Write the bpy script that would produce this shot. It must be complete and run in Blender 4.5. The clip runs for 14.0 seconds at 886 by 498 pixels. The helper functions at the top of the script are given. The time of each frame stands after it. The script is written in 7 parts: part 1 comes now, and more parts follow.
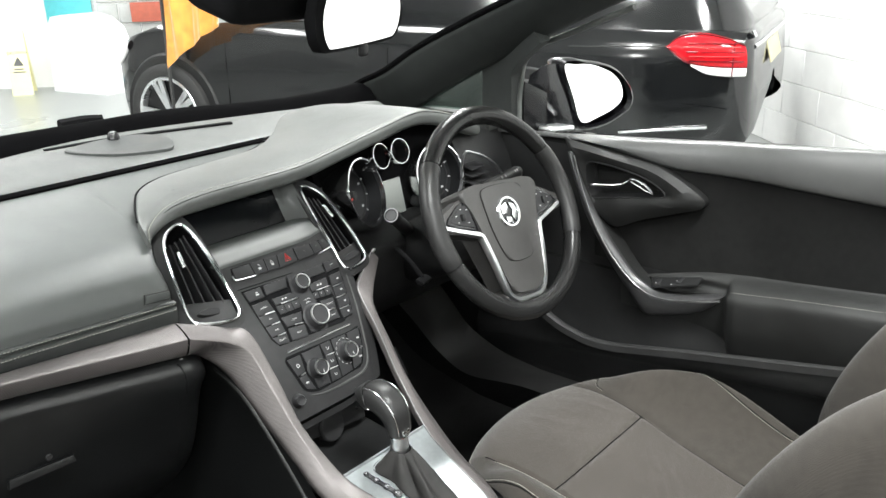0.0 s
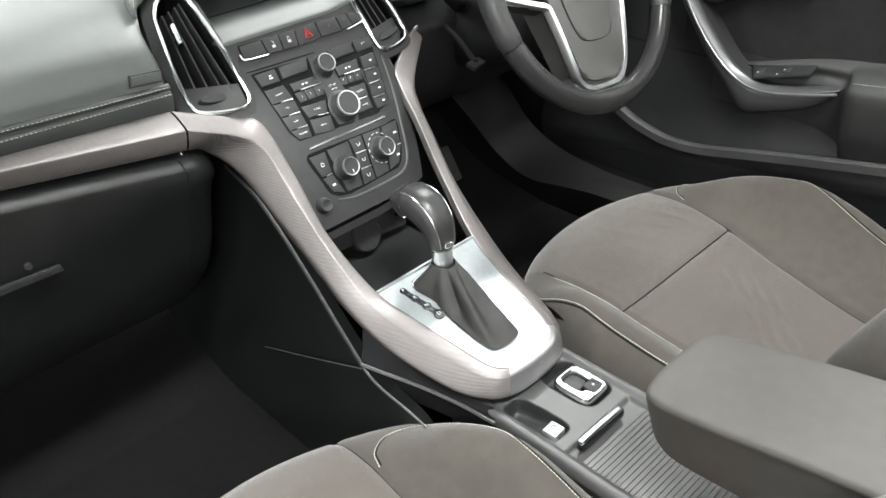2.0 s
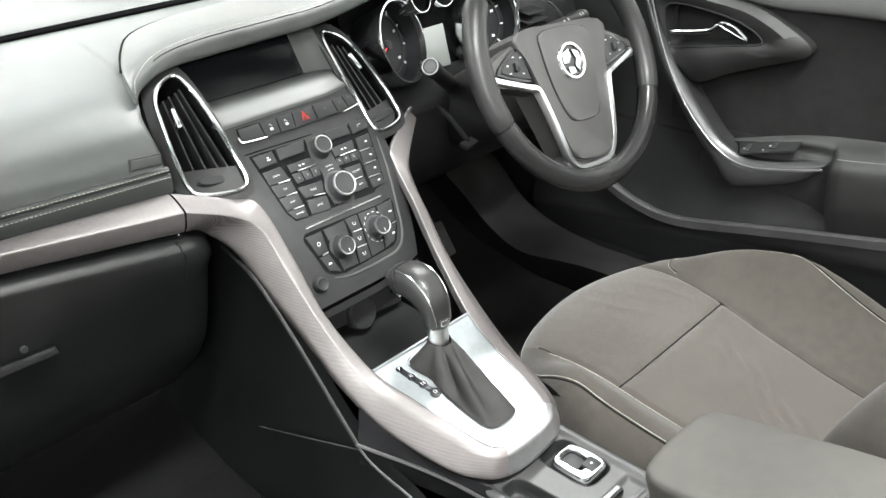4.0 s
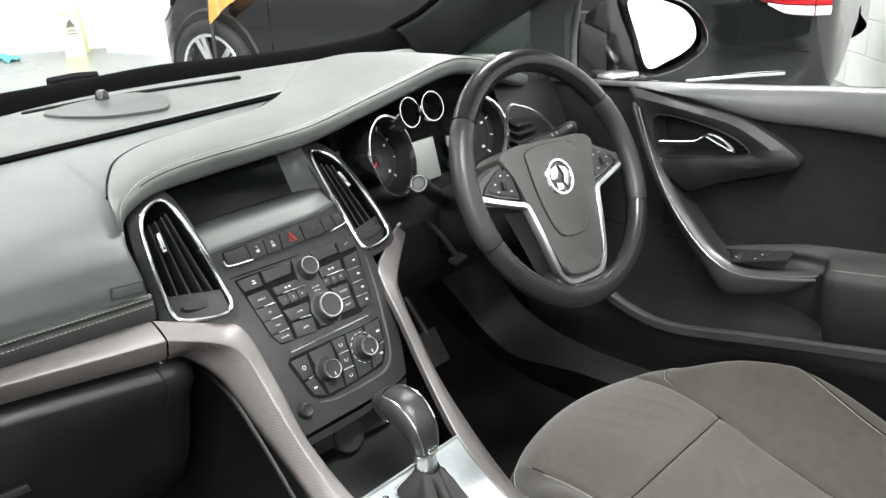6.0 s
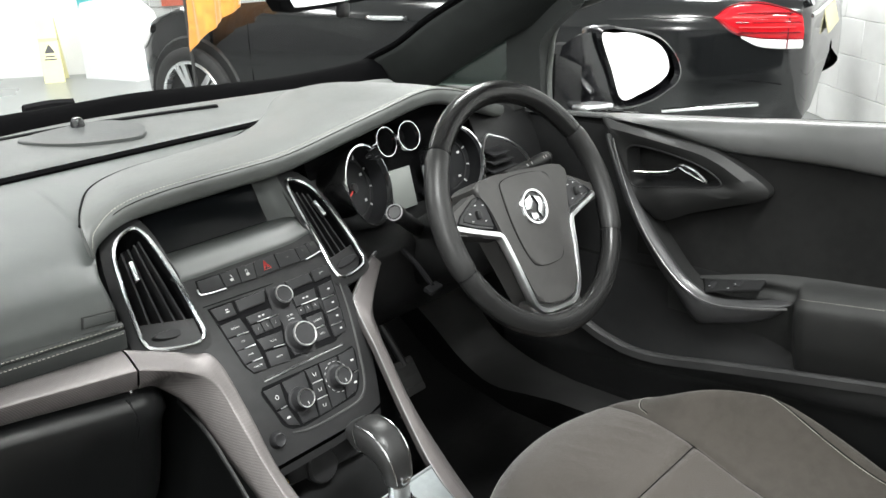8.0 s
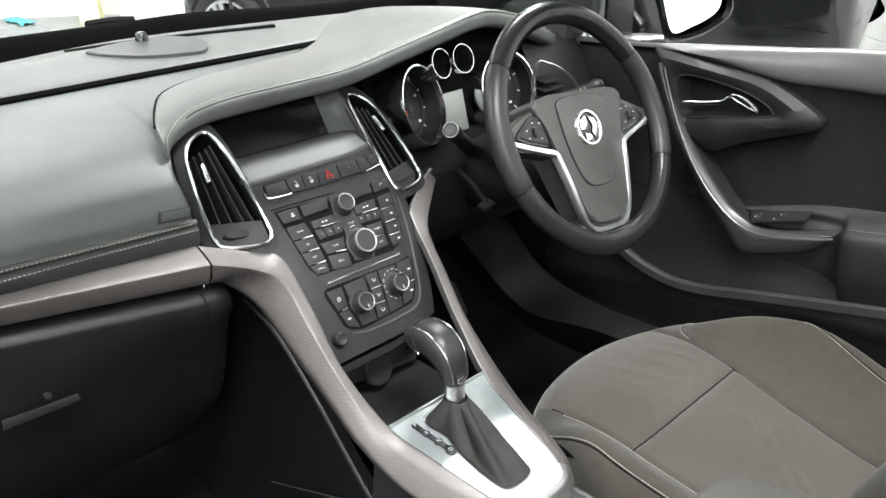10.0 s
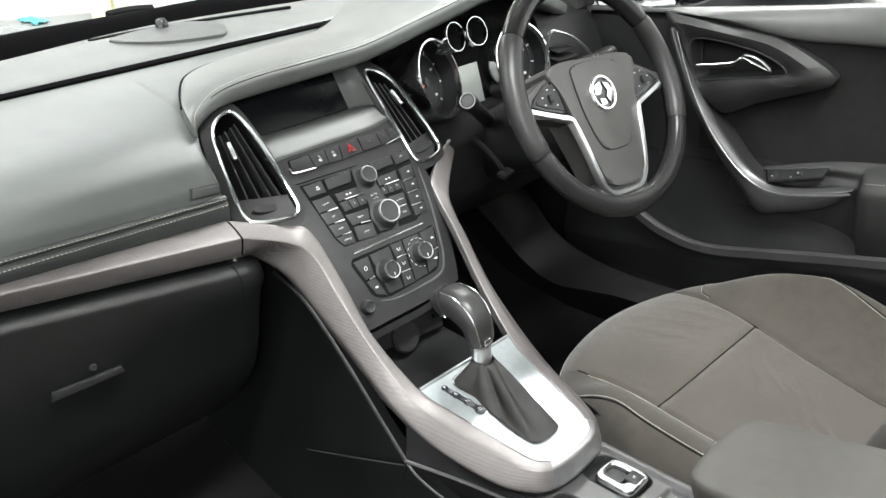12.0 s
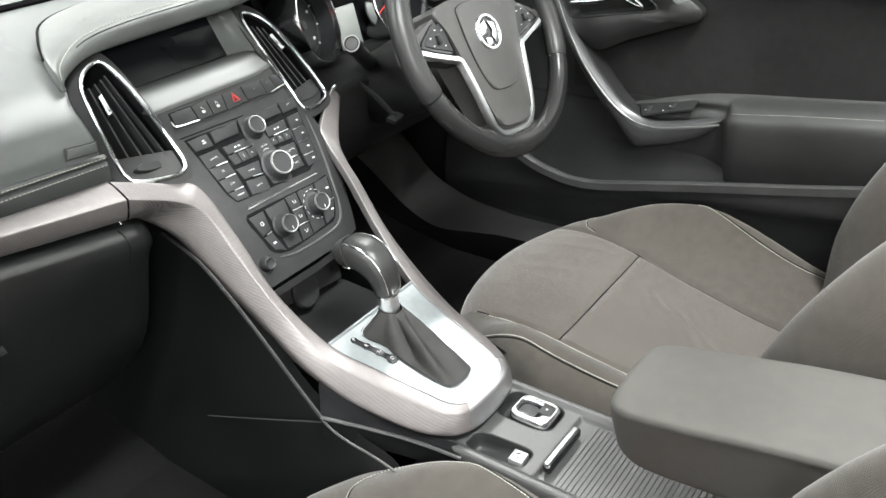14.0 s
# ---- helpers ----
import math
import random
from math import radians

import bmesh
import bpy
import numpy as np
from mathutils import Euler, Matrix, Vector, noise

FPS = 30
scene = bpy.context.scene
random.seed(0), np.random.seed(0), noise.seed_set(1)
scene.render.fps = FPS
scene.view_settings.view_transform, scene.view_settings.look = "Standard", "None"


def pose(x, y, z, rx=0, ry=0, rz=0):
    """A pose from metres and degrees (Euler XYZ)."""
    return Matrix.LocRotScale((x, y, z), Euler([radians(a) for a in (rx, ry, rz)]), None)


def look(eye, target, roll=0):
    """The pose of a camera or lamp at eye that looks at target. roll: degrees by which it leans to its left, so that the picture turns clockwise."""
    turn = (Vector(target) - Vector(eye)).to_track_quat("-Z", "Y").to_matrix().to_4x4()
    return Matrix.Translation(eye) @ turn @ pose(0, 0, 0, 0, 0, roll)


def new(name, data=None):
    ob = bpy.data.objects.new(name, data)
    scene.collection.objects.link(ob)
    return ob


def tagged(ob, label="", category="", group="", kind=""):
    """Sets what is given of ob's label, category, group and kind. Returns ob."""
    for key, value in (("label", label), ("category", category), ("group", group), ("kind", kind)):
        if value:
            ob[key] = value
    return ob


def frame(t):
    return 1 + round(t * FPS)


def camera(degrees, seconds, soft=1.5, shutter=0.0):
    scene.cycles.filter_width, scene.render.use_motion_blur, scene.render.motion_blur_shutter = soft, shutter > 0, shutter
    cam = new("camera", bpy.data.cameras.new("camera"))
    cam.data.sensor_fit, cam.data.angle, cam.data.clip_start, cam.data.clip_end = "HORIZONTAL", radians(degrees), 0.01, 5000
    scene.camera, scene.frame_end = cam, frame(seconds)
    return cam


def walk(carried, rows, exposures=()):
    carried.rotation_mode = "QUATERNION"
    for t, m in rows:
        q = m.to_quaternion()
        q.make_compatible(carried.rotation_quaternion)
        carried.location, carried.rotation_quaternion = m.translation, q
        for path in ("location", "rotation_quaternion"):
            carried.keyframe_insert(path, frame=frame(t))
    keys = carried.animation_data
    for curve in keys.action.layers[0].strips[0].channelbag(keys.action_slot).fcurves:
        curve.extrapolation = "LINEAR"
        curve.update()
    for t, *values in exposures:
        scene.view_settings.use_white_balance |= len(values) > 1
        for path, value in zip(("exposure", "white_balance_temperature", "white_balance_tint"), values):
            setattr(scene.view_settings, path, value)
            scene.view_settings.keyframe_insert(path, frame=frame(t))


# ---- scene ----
cam = camera(56.74, 14.0)
PATH = [
    (0, (-0.7115, -0.8120, 1.2922), (-0.0116, -0.1852, 0.9497), -1.68),
    (0.5, (-0.6596, -0.7579, 1.2786), (-0.0009, -0.1197, 0.8803), -1.55),
    (1, (-0.6076, -0.7225, 1.2575), (0.0255, -0.0723, 0.8375), -2.15),
    (1.5, (-0.5729, -0.7032, 1.2209), (0.0320, -0.0632, 0.7471), -2.89),
    (2, (-0.5624, -0.7012, 1.1891), (-0.0013, -0.0836, 0.6380), -3.66),
    (2.5, (-0.5653, -0.7039, 1.1871), (-0.0257, -0.0974, 0.6032), -4.19),
    (3, (-0.5703, -0.7014, 1.1907), (-0.0148, -0.1046, 0.6118), -3.32),
    (3.5, (-0.5689, -0.6994, 1.1995), (0.0066, -0.0848, 0.6602), -3.24),
    (4, (-0.5651, -0.6995, 1.2019), (0.0361, -0.0601, 0.7226), -3.64),
    (4.2, (-0.5645, -0.6962, 1.2022), (0.0456, -0.0499, 0.7439), -3.68),
    (6.3, (-0.5238, -0.6873, 1.2444), (0.1143, -0.0219, 0.8569), -3.68),
    (6.5, (-0.5225, -0.6856, 1.2467), (0.1196, -0.0238, 0.8595), -3.50),
    (7, (-0.5182, -0.6902, 1.2543), (0.1333, -0.0334, 0.8745), -3.14),
    (7.5, (-0.5121, -0.6977, 1.2599), (0.1492, -0.0395, 0.9002), -3.11),
    (8, (-0.5247, -0.6970, 1.2427), (0.1368, -0.0392, 0.8825), -3.11),
    (8.5, (-0.5492, -0.6928, 1.2120), (0.1041, -0.0311, 0.8441), -3.07),
    (9, (-0.5659, -0.6967, 1.2037), (0.0708, -0.0249, 0.8252), -2.90),
    (9.2, (-0.5723, -0.6959, 1.2045), (0.0594, -0.0260, 0.8144), -2.61),
    (11.5, (-0.6116, -0.7171, 1.2050), (-0.0057, -0.0436, 0.7816), -3.30),
    (12, (-0.6197, -0.7200, 1.1976), (-0.0183, -0.0448, 0.7705), -5.11),
    (12.5, (-0.6322, -0.7098, 1.1973), (-0.0325, -0.0372, 0.7638), -6.15),
    (13, (-0.6385, -0.6987, 1.1937), (-0.0506, -0.0343, 0.7322), -6.63),
    (13.5, (-0.6438, -0.6866, 1.1902), (-0.0263, -0.0599, 0.7150), -6.02),
    (14, (-0.6431, -0.6665, 1.1939), (0.0448, -0.1372, 0.6972), -3.76),
]
LIGHTER = [(0, -0.06), (0.5, 0.0), (1.0, 0.02), (1.5, 0.16), (2.5, 0.5), (3, 0.54), (4, 0.54), (6.5, 0.02), (7.5, -0.14), (8.5, -0.16), (9, 0.02), (11.5, 0.04), (12.5, 0.32), (13.5, 0.36), (14, 0.48)]
walk(cam, [(t, look(eye, target, roll)) for t, eye, target, roll in PATH], LIGHTER)

LAMP_WATTS = 150.0

# ---- light ----
world = bpy.data.worlds.new("world")
scene.world = world
world.use_nodes = True
world.node_tree.nodes["Background"].inputs[0].default_value = (0.9, 0.95, 1.0, 1)
world.node_tree.nodes["Background"].inputs[1].default_value = 0.25
scene.view_settings.exposure = 0.0


def area_lamp(name, place, aim, width, length, watts, colour=(0.98, 1.0, 0.98)):
    lamp = bpy.data.lights.new(name, "AREA")
    lamp.shape, lamp.size, lamp.size_y, lamp.energy, lamp.color = "RECTANGLE", width, length, watts, colour
    ob = new(name, lamp)
    ob.matrix_world = look(place, aim)
    return ob


# ---- materials ----
def material(name, colour, rough=0.5, metal=0.0, vary=0.15, scale=40.0, bump=0.0, bump_scale=900.0, second=None, sheen=0.0, coat=0.0, spec=0.5):
    """A surface with stains and wear at one scale and grain at another."""
    m = bpy.data.materials.new(name)
    m.use_nodes = True
    t = m.node_tree
    b = t.nodes["Principled BSDF"]
    coord = t.nodes.new("ShaderNodeTexCoord")
    big = t.nodes.new("ShaderNodeTexNoise")
    big.inputs["Scale"].default_value, big.inputs["Detail"].default_value = scale * 0.15, 4
    fine = t.nodes.new("ShaderNodeTexNoise")
    fine.inputs["Scale"].default_value, fine.inputs["Detail"].default_value = scale, 3
    mixed = t.nodes.new("ShaderNodeMath")
    mixed.operation = "ADD"
    ramp = t.nodes.new("ShaderNodeValToRGB")
    lo = tuple(c * (1 - vary) for c in colour)
    hi = tuple(min(1, c * (1 + vary)) for c in (second or colour))
    ramp.color_ramp.elements[0].color, ramp.color_ramp.elements[1].color = (*lo, 1), (*hi, 1)
    ramp.color_ramp.elements[0].position, ramp.color_ramp.elements[1].position = 0.7, 1.0
    half = t.nodes.new("ShaderNodeMath")
    half.operation, half.inputs[1].default_value = "MULTIPLY", 0.85
    for n in (big, fine):
        t.links.new(coord.outputs["Object"], n.inputs["Vector"])
    t.links.new(big.outputs["Fac"], mixed.inputs[0])
    t.links.new(fine.outputs["Fac"], mixed.inputs[1])
    t.links.new(mixed.outputs[0], half.inputs[0])
    t.links.new(half.outputs[0], ramp.inputs["Fac"])
    t.links.new(ramp.outputs["Color"], b.inputs["Base Color"])
    rr = t.nodes.new("ShaderNodeMapRange")
    rr.inputs["To Min"].default_value, rr.inputs["To Max"].default_value = max(0.02, rough * 0.88), min(1, rough * 1.12)
    t.links.new(big.outputs["Fac"], rr.inputs["Value"])
    t.links.new(rr.outputs["Result"], b.inputs["Roughness"])
    b.inputs["Metallic"].default_value = metal
    b.inputs["Sheen Weight"].default_value = sheen
    b.inputs["Coat Weight"].default_value = coat
    b.inputs["Specular IOR Level"].default_value = spec
    if bump:
        grain = t.nodes.new("ShaderNodeTexNoise")
        grain.inputs["Scale"].default_value, grain.inputs["Detail"].default_value = bump_scale, 2
        bn = t.nodes.new("ShaderNodeBump")
        bn.inputs["Strength"].default_value, bn.inputs["Distance"].default_value = bump, 0.001
        t.links.new(coord.outputs["Object"], grain.inputs["Vector"])
        t.links.new(grain.outputs["Fac"], bn.inputs["Height"])
        t.links.new(bn.outputs["Normal"], b.inputs["Normal"])
    return m


def weave(m, scale, strength, direction="DIAGONAL", amount=0.25):
    """Adds a fine regular weave to a material's relief and colour."""
    t = m.node_tree
    b = t.nodes["Principled BSDF"]
    coord = t.nodes.new("ShaderNodeTexCoord")
    w = t.nodes.new("ShaderNodeTexWave")
    w.bands_direction = direction
    w.inputs["Scale"].default_value, w.inputs["Distortion"].default_value = scale, 0.3
    t.links.new(coord.outputs["Object"], w.inputs["Vector"])
    bn = t.nodes.new("ShaderNodeBump")
    bn.inputs["Strength"].default_value, bn.inputs["Distance"].default_value = strength, 0.001
    t.links.new(w.outputs["Fac"], bn.inputs["Height"])
    if b.inputs["Normal"].links:
        t.links.new(b.inputs["Normal"].links[0].from_socket, bn.inputs["Normal"])
    t.links.new(bn.outputs["Normal"], b.inputs["Normal"])
    mix = t.nodes.new("ShaderNodeMix")
    mix.data_type, mix.blend_type = "RGBA", "MULTIPLY"
    mix.inputs["Factor"].default_value = amount
    src = b.inputs["Base Color"].links[0].from_socket
    t.links.new(src, mix.inputs["A"])
    t.links.new(w.outputs["Color"], mix.inputs["B"])
    t.links.new(mix.outputs["Result"], b.inputs["Base Color"])
    return m


def glow(name, colour, strength):
    m = bpy.data.materials.new(name)
    m.use_nodes = True
    b = m.node_tree.nodes["Principled BSDF"]
    b.inputs["Base Color"].default_value = (*colour, 1)
    b.inputs["Emission Color"].default_value, b.inputs["Emission Strength"].default_value = (*colour, 1), strength
    return m


def clear_glass(name, tint=(1, 1, 1), gloss=0.04):
    m = bpy.data.materials.new(name)
    m.use_nodes = True
    t = m.node_tree
    out = t.nodes["Material Output"]
    tr, gl, mx = t.nodes.new("ShaderNodeBsdfTransparent"), t.nodes.new("ShaderNodeBsdfGlossy"), t.nodes.new("ShaderNodeMixShader")
    tr.inputs["Color"].default_value, gl.inputs["Roughness"].default_value = (*tint, 1), 0.02
    mx.inputs[0].default_value = gloss
    t.links.new(tr.outputs[0], mx.inputs[1])
    t.links.new(gl.outputs[0], mx.inputs[2])
    t.links.new(mx.outputs[0], out.inputs["Surface"])
    return m


PANEL = material("panel_vinyl", (0.062, 0.067, 0.065), 0.42, vary=0.08, scale=30, bump=0.2, bump_scale=1400)
SOFT = material("soft_touch_vinyl", (0.020, 0.0205, 0.020), 0.52, vary=0.12, scale=30, bump=0.25, bump_scale=1400)
PAD = material("dash_top_vinyl", (0.076, 0.080, 0.077), 0.48, vary=0.1, scale=25, bump=0.3, bump_scale=1200)
PLASTIC = material("black_plastic", (0.011, 0.0112, 0.0115), 0.5, vary=0.15, scale=60, bump=0.2, bump_scale=1800, spec=0.35)
STACK = material("graphite_plastic", (0.019, 0.019, 0.0195), 0.48, vary=0.1, scale=60, bump=0.15, bump_scale=2200, spec=0.26)
BUTTON = material("button_plastic", (0.017, 0.017, 0.018), 0.5, vary=0.1, scale=80, spec=0.28)
DECK = material("grey_console_plastic", (0.033, 0.033, 0.033), 0.45, vary=0.08, scale=60, bump=0.15, bump_scale=2000)
LIP = material("satin_lip", (0.40, 0.40, 0.405), 0.3, metal=0.9, vary=0.05, scale=90)
KNOB = material("satin_knob", (0.022, 0.022, 0.022), 0.44, vary=0.12, scale=60, bump=0.15, bump_scale=600)
GLOSS = material("gloss_black", (0.006, 0.006, 0.007), 0.16, vary=0.1, scale=20)
CHROME = material("satin_chrome", (0.78, 0.79, 0.80), 0.16, metal=1.0, vary=0.04, scale=60)
SILVER = material("brushed_silver", (0.74, 0.75, 0.76), 0.32, metal=1.0, vary=0.05, scale=90)
TRIM = weave(material("woven_silver_trim", (0.140, 0.128, 0.126), 0.42, metal=0.42, vary=0.05, scale=90), 250, 0.25, "DIAGONAL", 0.36)
PLATE = material("brushed_plate", (0.37, 0.40, 0.408), 0.38, metal=0.9, vary=0.05, scale=120)
LEATHER = material("black_leather", (0.012, 0.012, 0.012), 0.25, vary=0.07, scale=40, bump=0.08, bump_scale=500, spec=0.24)
FABRIC = weave(weave(material("grey_brown_seat_fabric", (0.056, 0.049, 0.0428), 0.95, vary=0.05, scale=60, bump=0.6, bump_scale=1300, sheen=0.2, spec=0.15), 260, 0.2, "X", 0.14), 220, 0.15, "Y", 0.12)
FABRIC_SIDE = weave(weave(material("dark_seat_fabric", (0.041, 0.0365, 0.0316), 0.95, vary=0.10, scale=60, bump=0.5, bump_scale=1300, sheen=0.15, spec=0.15), 260, 0.1, "X", 0.05), 220, 0.08, "Y", 0.05)
CLOTH = material("door_cloth", (0.0105, 0.0105, 0.0103), 0.95, vary=0.14, scale=60, bump=0.5, bump_scale=1500, spec=0.15)
CARPET = material("black_carpet", (0.006, 0.006, 0.006), 1.0, vary=0.2, scale=500, bump=1.0, bump_scale=900, spec=0.05)
THREAD = material("pale_thread", (0.40, 0.39, 0.35), 0.8, vary=0.1, scale=200)
SCREEN = material("dark_screen", (0.003, 0.0035, 0.004), 0.15, vary=0.1, scale=10, spec=0.1)
LCD = material("grey_display", (0.20, 0.21, 0.20), 0.35, vary=0.04, scale=20)
MARK = material("white_marking", (0.40, 0.40, 0.40), 0.6, vary=0.05, scale=60)
RED = material("red_marking", (0.5, 0.03, 0.025), 0.5, vary=0.1, scale=60)
BUCKLE_RED = material("buckle_red", (0.62, 0.06, 0.05), 0.4, vary=0.08, scale=60)
MIRROR = material("mirror_glass", (0.95, 0.95, 0.95), 0.02, metal=1.0, vary=0.01, scale=5)
GLASS = clear_glass("clear_glass")
PAINT = material("black_car_paint", (0.006, 0.0065, 0.007), 0.10, vary=0.1, scale=8, spec=0.5, coat=0.25)
RUBBER = material("tyre_rubber", (0.02, 0.02, 0.02), 0.7, vary=0.2, scale=50, bump=0.3)
ALLOY = material("alloy", (0.72, 0.73, 0.74), 0.28, metal=0.9, vary=0.06, scale=40)
LAMP_RED = material("red_lens", (0.46, 0.008, 0.014), 0.14, vary=0.1, scale=15, coat=0.2, spec=0.35)
LAMP_PINK = material("pale_red_lens", (0.72, 0.045, 0.05), 0.2, vary=0.1, scale=15, spec=0.3)
LAMP_DARK = material("dark_red_lens", (0.11, 0.006, 0.010), 0.2, vary=0.1, scale=15, spec=0.3)
LAMP_CLEAR = material("clear_lens", (0.82, 0.80, 0.80), 0.1, vary=0.06, scale=15, coat=1.0)
# for the two unseen walls, tone picked for bounce and reflections
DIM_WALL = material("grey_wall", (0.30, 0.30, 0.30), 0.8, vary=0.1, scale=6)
WALL = material("white_painted_block", (0.88, 0.88, 0.87), 0.7, vary=0.04, scale=6, bump=0.3, bump_scale=120)
GREY_WALL = material("grey_block", (0.46, 0.47, 0.46), 0.8, vary=0.1, scale=8, bump=0.4, bump_scale=120)
FLOOR = material("grey_floor_paint", (0.25, 0.262, 0.256), 0.28, vary=0.05, scale=5, bump=0.05, bump_scale=60)
CEILING = material("ceiling_white", (0.8, 0.8, 0.8), 0.8, vary=0.04, scale=5)
YELLOW = material("yellow_plastic", (0.90, 0.86, 0.50), 0.45, vary=0.06, scale=30)
WHITE = material("white_sheet", (0.86, 0.87, 0.88), 0.6, vary=0.05, scale=10)
TEAL = material("teal_plastic", (0.10, 0.50, 0.55), 0.4, vary=0.08, scale=20)
ORANGE = material("orange_satin_cloth", (0.80, 0.33, 0.05), 0.45, vary=0.15, scale=18, sheen=0.5)
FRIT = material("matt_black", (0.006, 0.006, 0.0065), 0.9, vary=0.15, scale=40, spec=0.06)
SHELF = material("smooth_grey_plastic", (0.045, 0.049, 0.047), 0.5, vary=0.05, scale=20)
SLAT = material("grey_ribbed_plastic", (0.045, 0.045, 0.044), 0.5, vary=0.08, scale=60)
BRASS = material("brass", (0.55, 0.38, 0.14), 0.35, metal=1.0, vary=0.05, scale=60)
BUTTON_GREY = material("dim_marking", (0.10, 0.10, 0.10), 0.6, vary=0.05, scale=60)
HUB = material("soft_hub_vinyl", (0.034, 0.033, 0.032), 0.5, vary=0.08, scale=50, bump=0.3, bump_scale=1500)
LEATHER_GRIP = material("perforated_leather", (0.016, 0.016, 0.016), 0.36, vary=0.08, scale=300, bump=0.15, bump_scale=800, spec=0.3)
ARM = material("armrest_vinyl", (0.052, 0.050, 0.046), 0.7, vary=0.06, scale=60, bump=0.4, bump_scale=1300, spec=0.25)
DIAL = material("dial_black", (0.009, 0.0092, 0.010), 0.5, vary=0.1, scale=60, spec=0.2)
TINTED = clear_glass("tinted_glass", (0.55, 0.66, 0.61), 0.16)
RAIL = material("belt_rail_vinyl", (0.064, 0.065, 0.064), 0.36, vary=0.06, scale=30, bump=0.2, bump_scale=1300, spec=0.65)
GAITER = material("gaiter_leather", (0.019, 0.0185, 0.018), 0.6, vary=0.15, scale=50, bump=0.4, bump_scale=900, spec=0.15)
RIDGE = material("grey_moulding", (0.030, 0.030, 0.030), 0.5, vary=0.12, scale=40, bump=0.2, bump_scale=1200)
KICK = material("dark_moulding", (0.008, 0.008, 0.008), 0.5, vary=0.12, scale=40, bump=0.2, bump_scale=1200, spec=0.4)
BRICK_RED = material("dull_red", (0.42, 0.10, 0.06), 0.6, vary=0.1, scale=20)
GLOVE = material("black_moulding", (0.0068, 0.0072, 0.0074), 0.32, vary=0.15, scale=40, bump=0.2, bump_scale=1400, spec=0.5)
PILLAR = material("pillar_vinyl", (0.022, 0.0245, 0.0235), 0.6, vary=0.1, scale=30, bump=0.25, bump_scale=1400, spec=0.3)
BEZEL = material("bezel_vinyl", (0.0105, 0.0107, 0.0105), 0.5, vary=0.1, scale=30, bump=0.2, bump_scale=1400, spec=0.35)
GRAPHITE = material("satin_graphite", (0.050, 0.050, 0.051), 0.36, metal=0.35, vary=0.06, scale=60)
RING = material("knob_ring_metal", (0.55, 0.55, 0.55), 0.3, metal=1.0, vary=0.05, scale=90)
BAND = material("black_frit", (0.0018, 0.0018, 0.002), 0.9, vary=0.1, scale=40, spec=0.02)
PLATE_GREY = material("mid_grey_vinyl", (0.036, 0.039, 0.038), 0.5, vary=0.06, scale=30, bump=0.2, bump_scale=1300)
SEAL = material("grey_rubber", (0.10, 0.105, 0.10), 0.6, vary=0.08, scale=40)
DULL_SILVER = material("dull_silver", (0.24, 0.24, 0.24), 0.42, metal=0.9, vary=0.05, scale=90)
CREAM = material("cream_plate", (0.72, 0.66, 0.42), 0.4, vary=0.05, scale=30)
LIGHT_PANEL = glow("light_panel", (1, 0.99, 0.96), 9.0)


# ---- mesh helpers ----
def thing(name, label, category, base=(0, 0, 0), group="", kind=""):
    ob = new(name)
    ob.location = base
    ob.empty_display_size = 0.05
    return tagged(ob, label, category, group, kind)


def part(name, bm, mat, parent=None, label="", kind="", sharp=38):
    """Links a bmesh as one mesh under a thing or a part."""
    bmesh.ops.remove_doubles(bm, verts=bm.verts, dist=1e-6)
    bmesh.ops.recalc_face_normals(bm, faces=bm.faces)
    for f in bm.faces:
        f.smooth = True
    for e in bm.edges:
        if len(e.link_faces) == 2 and e.calc_face_angle(0) > radians(sharp):
            e.smooth = False
    me = bpy.data.meshes.new(name)
    bm.to_mesh(me)
    bm.free()
    me.materials.append(mat)
    ob = new(name, me)
    if parent is not None:
        ob.parent = parent
        ob.matrix_parent_inverse = Matrix.Translation(-Vector(parent.location)) if parent.parent is None else Matrix()
    return tagged(ob, label, "", "", kind)


def smooth_line(pts, per=6, closed=False):
    """A Catmull-Rom curve through the points."""
    pts = [Vector(p) for p in pts]
    n = len(pts)
    out = []
    for i in range(n if closed else n - 1):
        a = pts[(i - 1) % n] if closed or i > 0 else pts[0] * 2 - pts[1]
        b, c = pts[i], pts[(i + 1) % n]
        d = pts[(i + 2) % n] if closed or i + 2 < n else pts[n - 1] * 2 - pts[n - 2]
        for k in range(per):
            u = k / per
            out.append(0.5 * (2 * b + (c - a) * u + (2 * a - 5 * b + 4 * c - d) * u * u + (3 * b - a - 3 * c + d) * u ** 3))
    if not closed:
        out.append(pts[-1])
    return out


def soft_loop(pts, per=6, passes=4):
    """A closed curve through the points with its corners eased."""
    out = smooth_line(pts, per, closed=True)
    for _ in range(passes):
        out = [0.25 * out[k - 1] + 0.5 * out[k] + 0.25 * out[(k + 1) % len(out)] for k in range(len(out))]
    return out


def grid(rows, closed_rows=False, closed_cols=False, bm=None):
    """A skin through rows of points."""
    bm = bm or bmesh.new()
    vs = [[bm.verts.new(p) for p in r] for r in rows]
    nr, nc = len(vs), len(vs[0])
    for i in range(nr if closed_rows else nr - 1):
        for j in range(nc if closed_cols else nc - 1):
            q = (vs[i][j], vs[i][(j + 1) % nc], vs[(i + 1) % nr][(j + 1) % nc], vs[(i + 1) % nr][j])
            try:
                bm.faces.new(q)
            except ValueError:
                pass
    return bm


